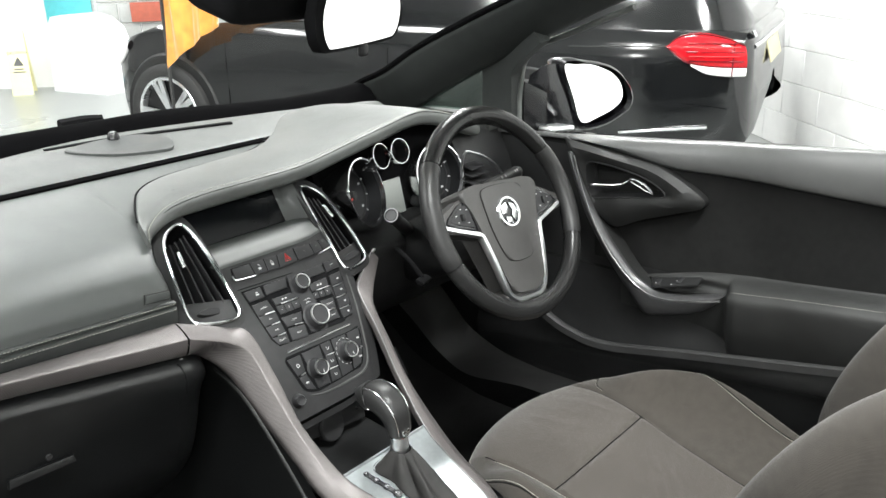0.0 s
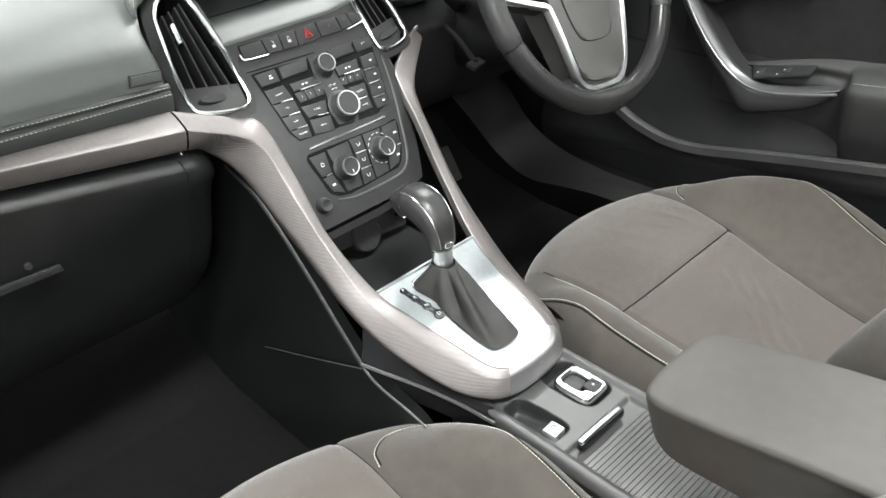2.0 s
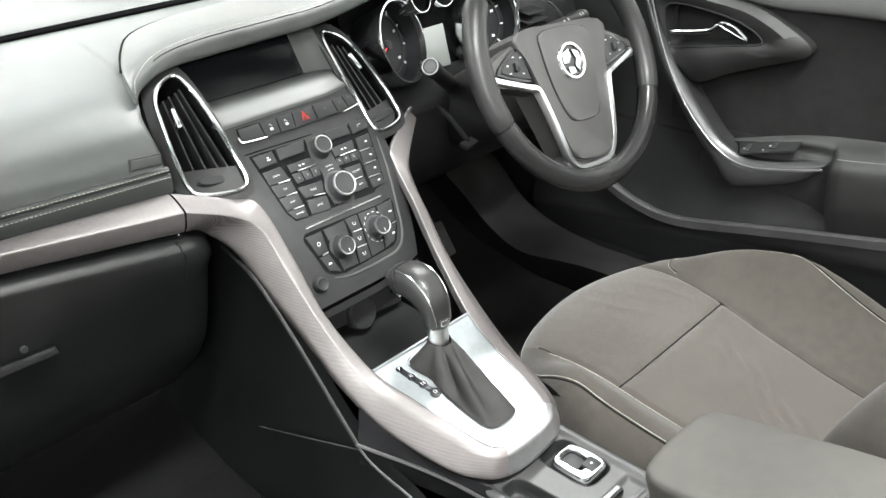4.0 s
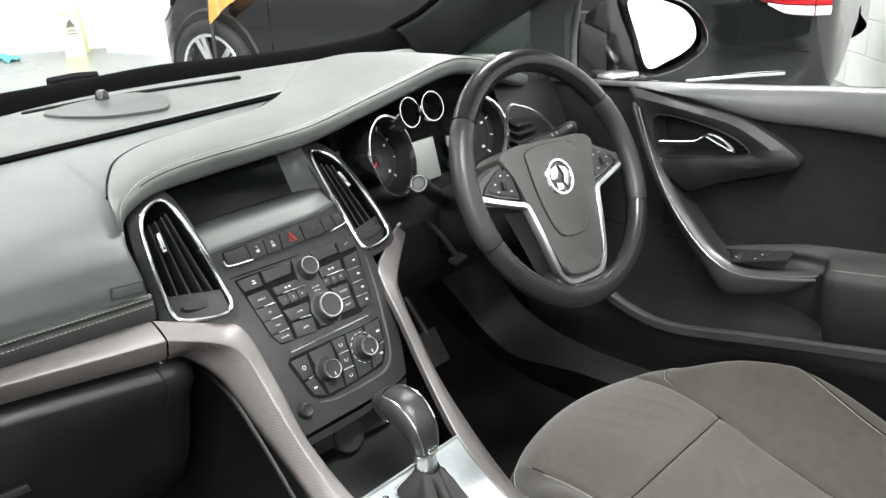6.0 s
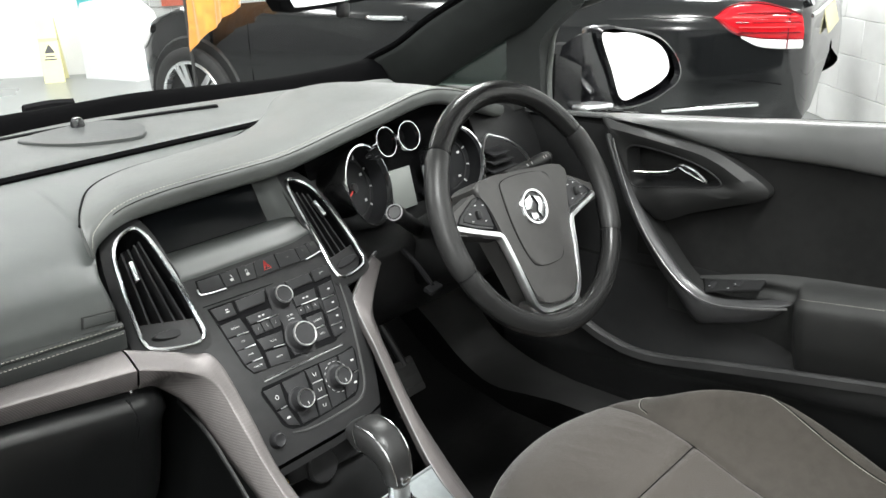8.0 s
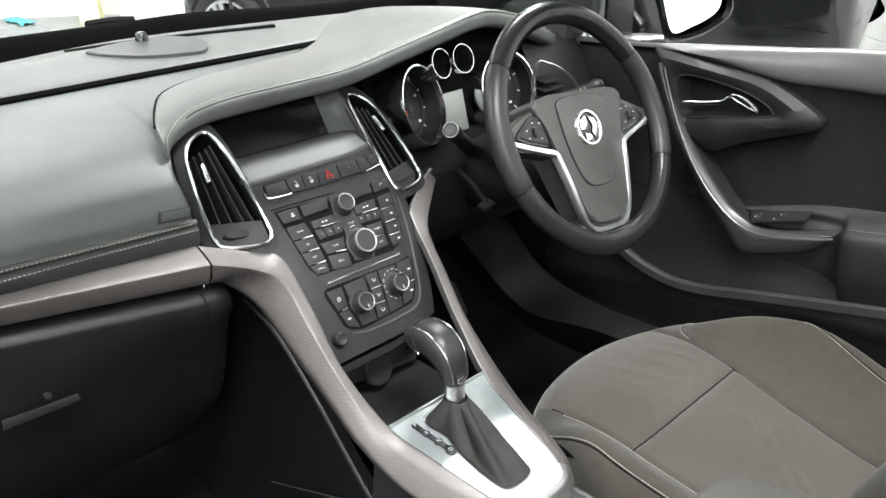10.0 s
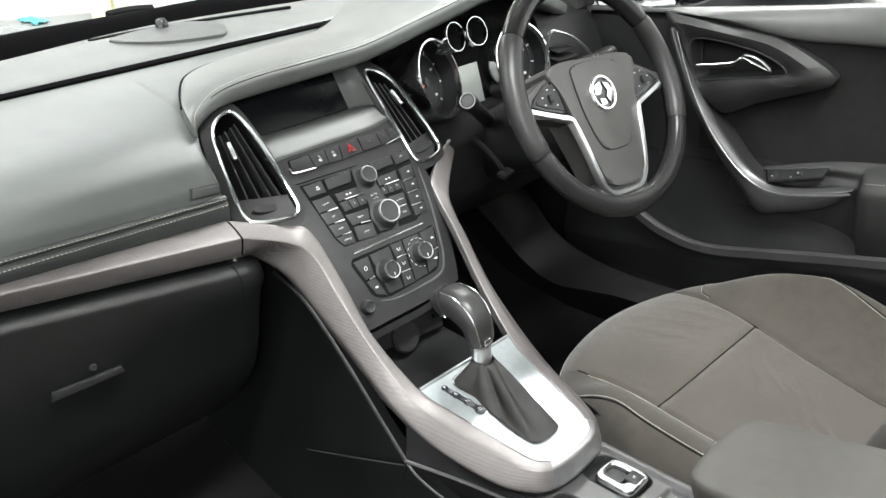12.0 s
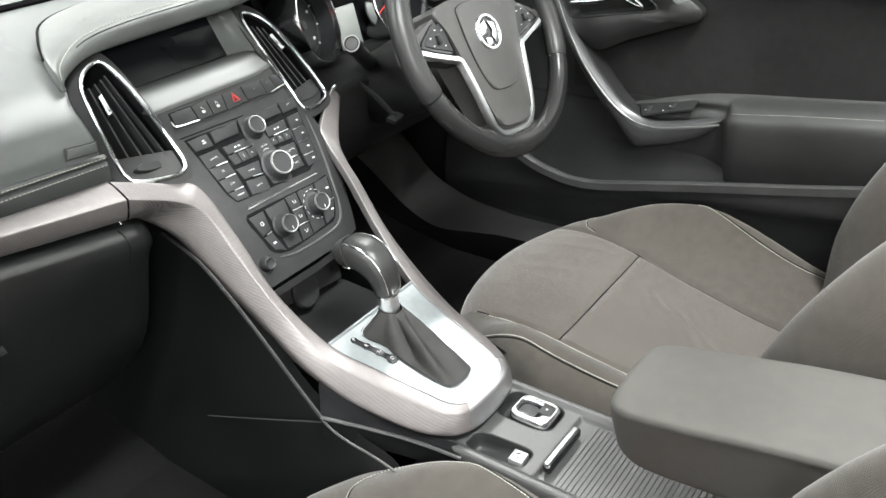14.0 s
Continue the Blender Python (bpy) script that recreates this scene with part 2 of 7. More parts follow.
def skin(rows, per_row=5, per_col=5):
    """A smooth skin through a few rows of a few points."""
    dense = [smooth_line(r, per_col) for r in rows]
    cols = [smooth_line([d[j] for d in dense], per_row) for j in range(len(dense[0]))]
    return grid([[c[i] for c in cols] for i in range(len(cols[0]))])


def thicken(bm, depth):
    """Gives a skin a back, depth metres behind it along the normals, and closes its rim."""
    bmesh.ops.recalc_face_normals(bm, faces=bm.faces)
    bm.normal_update()
    if sum((f.normal * f.calc_area() for f in bm.faces), Vector()).dot(Vector((0, -0.5, 1))) < 0:
        bmesh.ops.reverse_faces(bm, faces=bm.faces[:])
        bm.normal_update()
    bmesh.ops.solidify(bm, geom=bm.faces[:], thickness=depth)
    return bm


def sweep(path, profile, closed=False, up=(0, 0, 1), bm=None, caps=True, scales=None):
    """Sweeps a closed 2D profile (across, upward) along a path."""
    path = [Vector(p) for p in path]
    n = len(path)
    rows = []
    up = Vector(up)
    for i, p in enumerate(path):
        a = path[(i - 1) % n] if closed or i else p
        b = path[(i + 1) % n] if closed or i + 1 < n else p
        d = (b - a).normalized()
        s = d.cross(up)
        s = s.normalized() if s.length > 1e-6 else Vector((1, 0, 0))
        v = s.cross(d)
        k = scales[i] if scales else 1
        rows.append([p + s * (q[0] * k) + v * (q[1] * k) for q in profile])
    bm = grid(rows, closed_rows=closed, closed_cols=True, bm=bm)
    if caps and not closed:
        bm.verts.ensure_lookup_table()
        m = len(profile)
        last = len(bm.verts)
        for vs in (bm.verts[last - n * m : last - (n - 1) * m], bm.verts[last - m : last]):
            try:
                bm.faces.new(vs)
            except ValueError:
                pass
    return bm


def circle2(ra, rb=None, seg=10):
    rb = rb or ra
    return [(ra * math.cos(2 * math.pi * k / seg), rb * math.sin(2 * math.pi * k / seg)) for k in range(seg)]


def tube(path, r, seg=8, closed=False, up=(0, 0, 1), bm=None, scales=None):
    return sweep(path, circle2(r, r, seg), closed, up, bm, True, scales)


def prism(outline, push, bevel=0.0, seg=2, bm=None):
    """A flat outline pushed along a vector, its front rim rounded."""
    bm = bm or bmesh.new()
    push = Vector(push)
    a = [bm.verts.new(Vector(p)) for p in outline]
    b = [bm.verts.new(Vector(p) + push) for p in outline]
    n = len(a)
    bm.faces.new(a[::-1])
    front = bm.faces.new(b)
    for i in range(n):
        bm.faces.new((a[i], a[(i + 1) % n], b[(i + 1) % n], b[i]))
    if bevel:
        bmesh.ops.bevel(bm, geom=list(front.edges), offset=bevel, segments=seg, profile=0.6, affect="EDGES")
    return bm


def block(m, size, bevel=0.002, seg=2, bm=None):
    """A box of that size with rounded edges at the pose m."""
    made = bmesh.new()
    bmesh.ops.create_cube(made, size=1.0, matrix=Matrix.Diagonal((*size, 1)))
    if bevel:
        bmesh.ops.bevel(made, geom=made.edges[:], offset=bevel, segments=seg, profile=0.5, affect="EDGES")
    bmesh.ops.transform(made, matrix=m, verts=made.verts)
    if bm is None:
        return made
    me = bpy.data.meshes.new("block")
    made.to_mesh(me)
    made.free()
    bm.from_mesh(me)
    bpy.data.meshes.remove(me)
    return bm


def lathe(profile, m, seg=32, bm=None):
    """Turns a profile of (radius, height) round the z axis of the pose m."""
    rows = [[m @ Vector((r * math.cos(2 * math.pi * k / seg), r * math.sin(2 * math.pi * k / seg), h)) for k in range(seg)] for r, h in profile]
    return grid(rows, closed_cols=True, bm=bm)


def basis(origin, right, up, out):
    m = Matrix((Vector(right), Vector(up), Vector(out))).transposed().to_4x4()
    m.translation = Vector(origin)
    return m


def stitches(parent, path, length=0.0045, gap=0.003, r=0.0007, name="stitching"):
    """A row of short raised stitches along a path, as one part."""
    path = [Vector(p) for p in path]
    bm = bmesh.new()
    total = 0.0
    dist = [0.0]
    for a, b in zip(path, path[1:]):
        total += (b - a).length
        dist.append(total)

    def at(s):
        for i in range(len(path) - 1):
            if dist[i + 1] >= s:
                u = (s - dist[i]) / max(1e-9, dist[i + 1] - dist[i])
                return path[i].lerp(path[i + 1], u)
        return path[-1]

    s = 0.0
    while s + length < total:
        a, b = at(s), at(s + length)
        tube([a, a.lerp(b, 0.5) + Vector((0, 0, r * 0.5)), b], r, 5, bm=bm)
        s += length + gap
    return part(name, bm, THREAD, parent, "row of pale thread stitches", "stuff")

# ---- the hall ----
HALL = math.radians(43)  # the hall's long wall runs at this bearing from the car's forward axis
AL, AC = Vector((math.sin(HALL), math.cos(HALL), 0)), Vector((math.cos(HALL), -math.sin(HALL), 0))


def hall(a, c, z=0.0):
    """A place in the hall: a metres along the long wall, c metres towards it."""
    return AL * a + AC * c + Vector((0, 0, z))


A0, A1, C0, C1, HIGH = -7.0, 8.35, -8.0, 2.78, 3.6


def slab(name, corners, push, mat, label, category):
    ob = part(name, prism(corners, push), mat)
    return tagged(ob, label, category, "", "structure")


slab("floor", [hall(A0, C0), hall(A1, C0), hall(A1, C1), hall(A0, C1)], (0, 0, -0.1), FLOOR, "pale grey painted concrete showroom floor with a soft shine", "floor")
slab("ceiling", [hall(A0, C0, HIGH), hall(A1, C0, HIGH), hall(A1, C1, HIGH), hall(A0, C1, HIGH)], (0, 0, 0.1), CEILING, "plain white showroom ceiling", "ceiling")
slab("wall_long", [hall(A0, C1), hall(A1, C1), hall(A1, C1, HIGH), hall(A0, C1, HIGH)], AC * 0.15, WALL, "white painted blockwork wall beside the parked car", "wall")
slab("wall_end", [hall(A1, C0), hall(A1, C1), hall(A1, C1, HIGH), hall(A1, C0, HIGH)], AL * 0.15, WALL, "white painted end wall of the showroom", "wall")
# unseen walls, greyed to hold down bounced light
slab("wall_back", [hall(A0, C0), hall(A0, C1), hall(A0, C1, HIGH), hall(A0, C0, HIGH)], AL * -0.15, DIM_WALL, "unseen back wall closing the hall, grey set for its bounced light", "wall")
slab("wall_side", [hall(A0, C0), hall(A1, C0), hall(A1, C0, HIGH), hall(A0, C0, HIGH)], AC * -0.15, DIM_WALL, "unseen side wall closing the hall, grey set for its bounced light", "wall")

# ceiling strip lights
for i in range(4):
    for j in range(3):
        p = hall(-5.0 + 3.6 * i, -6.0 + 3.4 * j, HIGH - 0.05)
        light = thing("ceiling_light", "long white fluorescent strip light on the ceiling", "ceiling light", p, "ceiling strip lights")
        m = basis(p, AL, AC * -1, Vector((0, 0, 1)))
        part("housing", block(m, (1.6, 0.16, 0.06), 0.008), WHITE, light)
        part("diffuser", block(m @ Matrix.Translation((0, 0, -0.035)), (1.5, 0.13, 0.02), 0.005), LIGHT_PANEL, light, "glowing white diffuser")
        area_lamp("strip_lamp", p + Vector((0, 0, -0.06)), p + Vector((0, 0, -2)), 1.5, 0.5, LAMP_WATTS * (1.15 if i < 2 else 0.8) * (0.8, 0.9, 1.7)[j])


# ---- the neighbouring estate car ----
def estate_car():
    X0 = 1.93
    car = thing("parked_car", "shiny black estate car parked alongside with a red tail light", "car", (X0, 3.8, 0))
    ys = [0.230, 0.234, 0.246, 0.258, 0.29, 0.40, 0.65, 1.2, 2.0, 3.0, 3.8, 4.1, 4.28, 4.41, 4.47]
    # half widths and heights along the car, from tail to nose
    wide = [0.66, 0.72, 0.78, 0.82, 0.86, 0.888, 0.915, 0.92, 0.925, 0.925, 0.91, 0.855, 0.785, 0.66, 0.50]
    belt = [0.61, 0.64, 0.69, 0.87, 0.90, 0.91, 0.91, 0.915, 0.92, 0.93, 0.895, 0.82, 0.75, 0.64, 0.56]
    low = [0.46, 0.43, 0.41, 0.39, 0.36, 0.30, 0.22, 0.22, 0.22, 0.22, 0.22, 0.22, 0.22, 0.26, 0.32]
    cx = X0 + 0.925
    rows = []
    dense = sorted(set(ys + [0.35, 0.45, 0.5, 0.55, 0.6, 0.8, 1.0, 1.6, 2.5, 3.4, 3.6, 3.95, 4.03, 4.2, 4.35]))
    for y in [0.229] + dense:
        w, b, l = (float(np.interp(y, ys, q)) for q in (wide, belt, low))
        if y < ys[0]:
            w, b, l = w * 0.1, 0.61, 0.59
        sec = [(-w * 0.93, l), (-w * 0.98, l + (b - l) * 0.12), (-w * 0.996, l + (b - l) * 0.3), (-w, l + (b - l) * 0.5), (-w * 0.995, l + (b - l) * 0.75), (-w * 0.98, b - (b - l) * 0.06), (-w * 0.95, b), (-w * 0.6, b + 0.015), (0, b + 0.025)]
        sec += [(-x, z) for x, z in sec[-2::-1]]
        rows.append([Vector((cx + x, y, z)) for x, z in sec])
    part("body", grid(rows), PAINT, car, "glossy black bodywork")
    # cabin
    cab = []
    for y, w, top in ((0.285, 0.05, 0.93), (0.29, 0.60, 0.96), (0.32, 0.72, 1.02), (0.38, 0.765, 1.12), (0.50, 0.785, 1.28), (0.62, 0.79, 1.38), (0.85, 0.80, 1.46), (1.6, 0.80, 1.50), (2.4, 0.78, 1.42), (2.8, 0.77, 1.22), (3.2, 0.76, 0.98)):
        low_z = 0.88
        sec = [(-w - 0.07, low_z), (-w - 0.045, low_z + (top - low_z) * 0.25), (-w, low_z + (top - low_z) * 0.6), (-w + 0.05, low_z + (top - low_z) * 0.85), (-w + 0.14, top - 0.02), (0, top)]
        sec += [(-x, z) for x, z in sec[-2::-1]]
        cab.append([Vector((cx + x, y, z)) for x, z in sec])
    part("cabin", grid(cab), PAINT, car, "dark glazed cabin")
    for y in (1.32, 3.725):
        for side in (-1, 1):
            wheel(car, cx + side * 0.905, y, side)
            # dark arch
            m = basis((cx + side * 0.88, y, 0.345), (0, 1, 0), (0, 0, 1), (side, 0, 0))
            part("wheel_arch", lathe([(0.0, 0.048), (0.375, 0.048), (0.39, 0.03), (0.39, -0.1)], m, 36), PLASTIC, car)
    # tail light wrapping the corner
    def hug(y, z, out):
        w = np.interp(y, ys, wide)
        top = np.interp(y, ys, belt)
        k = max(0.0, min(1.0, (z / top - 0.8) / 0.2))
        return Vector((cx - w * (0.995 - 0.025 * k) - out, y - out * 0.5 * (y < 0.40), z))

    upper = [(0.622, 0.844), (0.56, 0.890), (0.46, 0.898), (0.37, 0.878), (0.295, 0.845)]
    lower = [(0.618, 0.838), (0.545, 0.780), (0.46, 0.758), (0.37, 0.752), (0.282, 0.748)]
    light = part("tail_light", skin([[hug(*a, -0.02), hug(*a, 0.020), hug((a[0] + b[0]) / 2, (a[1] + b[1]) / 2, 0.036), hug(*b, 0.022), hug(*b, -0.02)] for a, b in zip(upper, lower)], 4, 4), LAMP_RED, car, "bright red wrap-round tail light")
    for z0, z1, y0, y1, lens in ((0.836, 0.848, 0.55, 0.32, LAMP_PINK), (0.797, 0.806, 0.52, 0.32, LAMP_PINK), (0.815, 0.829, 0.535, 0.485, LAMP_DARK), (0.818, 0.824, 0.47, 0.30, LAMP_DARK), (0.776, 0.783, 0.52, 0.30, LAMP_DARK), (0.856, 0.862, 0.53, 0.33, LAMP_DARK)):
        part("lamp_bar", skin([[hug(y0 + (y1 - y0) * k / 3, z1, 0.030), hug(y0 + (y1 - y0) * k / 3, (z0 + z1) / 2, 0.0405), hug(y0 + (y1 - y0) * k / 3, z0, 0.030)] for k in range(4)], 3, 3), lens, light)
    part("lamp_joint", tube(smooth_line([hug(0.345, z, 0.034) for z in (0.862, 0.83, 0.79, 0.755, 0.715)], 4), 0.0028, 6), LAMP_DARK, light)
    part("lamp_border", tube(smooth_line([hug(y, z, 0.020) for y, z in upper[::-1]] + [hug(y, z, 0.022) for y, z in lower], 4), 0.005, 6), LAMP_DARK, light)
    lo2 = [(0.50, 0.752), (0.44, 0.722), (0.36, 0.712), (0.285, 0.712)]
    part("reversing_lens", skin([[hug(a[0], a[1] + 0.002, 0.016), hug(*a, 0.026), hug(a[0], (a[1] + b[1]) / 2, 0.030), hug(*b, 0.022), hug(*b, -0.02)] for a, b in zip([(0.51, 0.766), (0.45, 0.757), (0.37, 0.751), (0.284, 0.748)], lo2)], 4, 4), LAMP_CLEAR, light, "clear white lower lens")
    # bumper, strips, plate, handles, joints
    part("bumper_joint", tube(smooth_line([hug(y, z, 0.002) for y, z in ((0.78, 0.575), (0.55, 0.58), (0.42, 0.572), (0.34, 0.56))], 3), 0.003, 6), FRIT, car)
    part("bumper_strip", tube(smooth_line([hug(y, z, 0.010) for y, z in ((0.83, 0.428), (0.68, 0.447), (0.52, 0.464), (0.42, 0.473))], 4), 0.009, 8), CHROME, car, "bright chrome bumper strip")
    part("sill_strip", tube([(X0 + 0.0, 3.3, 0.33), (X0 - 0.005, 2.4, 0.31), (X0 - 0.005, 1.4, 0.31)], 0.016, 8), CHROME, car, "bright chrome sill strip")
    part("tailgate_strip", tube([(cx - 0.775, 0.256, 0.835), (cx - 0.6, 0.248, 0.835), (cx + 0.6, 0.248, 0.835)], 0.010, 8), CHROME, car, "chrome tailgate strip")
    part("number_plate", block(basis((cx, 0.240, 0.755), (1, 0, 0), (0, 0.28, 1), (0, -1, 0.28)), (0.52, 0.11, 0.008), 0.003), CREAM, car, "cream rear plate")
    for k in range(4):
        part("badge_bar", block(basis((cx - 0.80 + 0.02 * k, 0.262, 0.893), (1, 0, 0), (0, 0.5, 1), (0, -1, 0.5)), (0.018, 0.030, 0.006), 0), CHROME, car)
    for y in (1.45, 2.29):
        part("door_handle", tube(smooth_line([(X0 + 0.02, y - 0.11, 0.838), (X0 - 0.025, y - 0.08, 0.842), (X0 - 0.025, y + 0.08, 0.845), (X0 + 0.02, y + 0.11, 0.843)], 4), 0.014, 8), CHROME, car, "chrome door handle")
    for y in (1.35, 2.12, 3.25):
        part("door_joint", tube([hug(y, 0.88, 0.0), hug(y, 0.7, 0.002), hug(y, 0.5, 0.002), hug(y + 0.02, 0.28, 0.0)], 0.004, 6), FRIT, car)
    part("fuel_joint", tube(smooth_line([hug(1.1, 0.832, 0.003), hug(0.80, 0.838, 0.003), hug(0.63, 0.841, 0.003)], 3), 0.003, 6), STACK, car)
    # head light
    hu, hd = [(4.10, 0.792), (4.19, 0.772), (4.28, 0.732), (4.34, 0.66)], [(4.13, 0.735), (4.185, 0.69), (4.25, 0.645), (4.32, 0.618)]
    part("headlight", skin([[hug(*a, -0.02), hug(*a, 0.012), hug((a[0] + b[0]) / 2, (a[1] + b[1]) / 2, 0.022), hug(*b, 0.012), hug(*b, -0.02)] for a, b in zip(hu, hd)], 4, 4), LAMP_CLEAR, car, "clear headlight")
    car.location, car.rotation_euler = (2.06, 4.05, 0), (0, 0, radians(15))
    return car


def wheel(car, x, y, side):
    m = basis((x, y, 0.345), (0, 1, 0), (0, 0, 1), (side, 0, 0))
    tyre = part("tyre", lathe([(0.225, -0.1), (0.30, -0.11), (0.322, -0.08), (0.326, 0.0), (0.322, 0.05), (0.295, 0.065), (0.25, 0.06), (0.225, 0.04)], m, 40), RUBBER, car, "black tyre")
    rim = part("rim", lathe([(0.245, 0.058), (0.24, 0.066), (0.225, 0.06), (0.215, 0.0), (0.0, -0.02)], m, 40), ALLOY, car, "silver alloy wheel")
    for k in range(5):
        for d in (-0.13, 0.13):
            a = 2 * math.pi * k / 5 + d
            q = m @ Matrix.Rotation(a, 4, "Z")
            part("spoke", prism([q @ Vector(v) for v in ((0.04, -0.014, 0.03), (0.232, -0.02, 0.045), (0.232, 0.02, 0.045), (0.04, 0.014, 0.03))], (side * 0.016, 0, 0), 0.004), ALLOY, rim)
    part("wheel_hub", lathe([(0.0, 0.058), (0.045, 0.055), (0.055, 0.03)], m, 20), ALLOY, rim)
    return tyre


estate_car()

# ---- our car: body round the cabin ----
cabin_floor = part("floor_carpet", prism([(-0.70, -1.1, 0.24), (0.74, -1.1, 0.24), (0.74, 0.75, 0.24), (-0.70, 0.75, 0.24)], (0, 0, 0.03)), CARPET)
tagged(cabin_floor, "black looped carpet of the footwells", "carpet", "", "structure")
firewall = part("footwell_wall", skin([[(x, 0.30, 0.27), (x, 0.52, 0.33), (x, 0.66, 0.55), (x, 0.70, 0.95)] for x in (-0.74, -0.3, 0.3, 0.78)], 3, 5), CARPET)
tagged(firewall, "black carpeted bulkhead at the front of the footwells", "bulkhead", "", "structure")

def windscreen_frame():
    fr = thing("windscreen", "clear windscreen in a black surround with padded pillars and header", "windscreen", (0, 0.4, 0.95))
    base = smooth_line([(-0.72, 0.60, 0.962), (-0.45, 0.70, 0.978), (-0.08, 0.735, 0.982), (0.22, 0.71, 0.982), (0.42, 0.665, 0.983), (0.56, 0.64, 0.983), (0.70, 0.60, 0.965)], 6)
    crest = [(-0.72, 0.62, 0.990), (-0.45, 0.69, 0.999), (-0.24, 0.705, 1.001), (-0.08, 0.715, 0.999), (0.025, 0.715, 0.998), (0.155, 0.710, 0.998), (0.33, 0.700, 0.988), (0.46, 0.690, 0.983), (0.58, 0.672, 0.986), (0.65, 0.640, 0.996)]
    rows = [[(x, y - 0.045, 0.940), (x, y - 0.025, z - 0.022), (x, y, z), (x, y + 0.03, z - 0.002), (x, y + 0.05, 0.94)] for x, y, z in crest]
    part("lower_seal", skin(rows, 5, 3), BAND, fr, "matt black band along the foot of the glass")
    head = smooth_line([(-0.56, -0.20, 1.30), (-0.3, -0.13, 1.325), (0, -0.11, 1.318), (0.3, -0.13, 1.30), (0.56, -0.20, 1.275)], 6)
    part("header_rail", sweep(head, [(-0.05, -0.025), (0.05, -0.035), (0.06, 0.02), (-0.04, 0.03)]), FRIT, fr)
    for s in (-1, 1):
        upper = [(0.662, 0.76, 0.940), (0.650, 0.665, 0.990), (0.636, 0.555, 1.031), (0.622, 0.440, 1.088), (0.610, 0.310, 1.142), (0.600, 0.176, 1.194), (0.585, 0.0, 1.258), (0.570, -0.18, 1.310)]
        lower = [(0.705, 0.62, 0.880), (0.700, 0.515, 0.945), (0.695, 0.430, 0.990), (0.690, 0.340, 1.036), (0.690, 0.240, 1.080), (0.688, 0.140, 1.125), (0.680, 0.0, 1.185), (0.660, -0.18, 1.245)]
        rows = []
        for p, q in zip(upper, lower):
            p, q = Vector((s * p[0], *p[1:])), Vector((s * q[0], *q[1:]))
            puff = Vector((-s * 0.75, -0.6, -0.25)).normalized() * 0.014
            rows.append([p + Vector((s * 0.03, 0.02, 0.004)), p, p.lerp(q, 0.2) + puff * 0.65, p.lerp(q, 0.5) + puff, p.lerp(q, 0.8) + puff * 0.65, q, q + Vector((s * 0.03, 0.02, -0.002))])
        part("pillar", skin(rows, 5, 4), PILLAR, fr, "soft grey-black windscreen pillar")
        part("pillar_seal", tube(smooth_line([Vector((s * (x + 0.004), y + 0.008, z + 0.003)) for x, y, z in upper], 5), 0.008, 8), BAND, fr)
        # quarter light: a small fixed pane between the pillar and the mirror post
        post = smooth_line([(s * 0.725, 0.288, 0.93), (s * 0.718, 0.286, 1.0), (s * 0.702, 0.262, 1.075), (s * 0.67, 0.16, 1.15)], 6)
        part("window_post", sweep(post, [(-0.040, -0.014), (0.040, -0.014), (0.040, 0.014), (-0.040, 0.014)], up=(1, 0, 0)), PILLAR, fr)
        part("window_seal", tube(smooth_line([(s * 0.733, 0.246, 0.92), (s * 0.732, 0.246, 0.984), (s * 0.731, 0.240, 1.026), (s * 0.729, 0.231, 1.062), (s * 0.724, 0.199, 1.098), (s * 0.715, 0.128, 1.122), (s * 0.70, 0.05, 1.150), (s * 0.68, -0.05, 1.185)], 6), 0.006, 8), SEAL, fr, "grey rubber window seal")
        lip = smooth_line([(s * 0.722, 0.30, 0.935), (s * 0.715, 0.42, 0.94), (s * 0.705, 0.55, 0.935)], 6)
        part("quarter_sill", sweep(lip, [(-0.03, -0.02), (0.03, -0.02), (0.03, 0.006), (-0.03, 0.008)]), SOFT, fr)
        pane = part("quarter_glass", prism([(s * 0.722, 0.31, 0.94), (s * 0.715, 0.55, 0.94), (s * 0.712, 0.43, 1.02), (s * 0.708, 0.29, 1.07)], (s * 0.004, 0, 0)), TINTED, fr, "small tinted quarter pane")
        pane.visible_shadow = False
    glass_rows = []
    for u in (0, 0.25, 0.5, 0.75, 1):
        i = int(u * (len(base) - 1))
        k = int(u * (len(head) - 1))
        a, b = base[i] + Vector((0, 0.02, 0.008)), head[k] + Vector((0, 0.05, 0.0))
        mid = a.lerp(b, 0.5) + Vector((0, 0.02, 0.035))
        glass_rows.append([a, mid, b])
    gl = part("windscreen_glass", skin(glass_rows, 5, 5), GLASS, fr, "clear curved windscreen glass")
    gl.visible_shadow = False
    return fr


windscreen_frame()


def wiper():
    w = thing("windscreen_wiper", "black wiper arm resting at the foot of the windscreen", "wiper", (0.05, 0.79, 0.97))
    part("blade", sweep(smooth_line([(-0.020, 0.800, 0.990), (0.025, 0.797, 0.991), (0.062, 0.790, 0.988)], 4), [(-0.012, -0.012), (0.012, -0.012), (0.010, 0.008), (0, 0.013), (-0.010, 0.008)]), FRIT, w)
    part("arm", tube(smooth_line([(0.06, 0.80, 0.980), (0.25, 0.77, 0.972), (0.45, 0.70, 0.966)], 4), 0.007, 8), FRIT, w)


wiper()


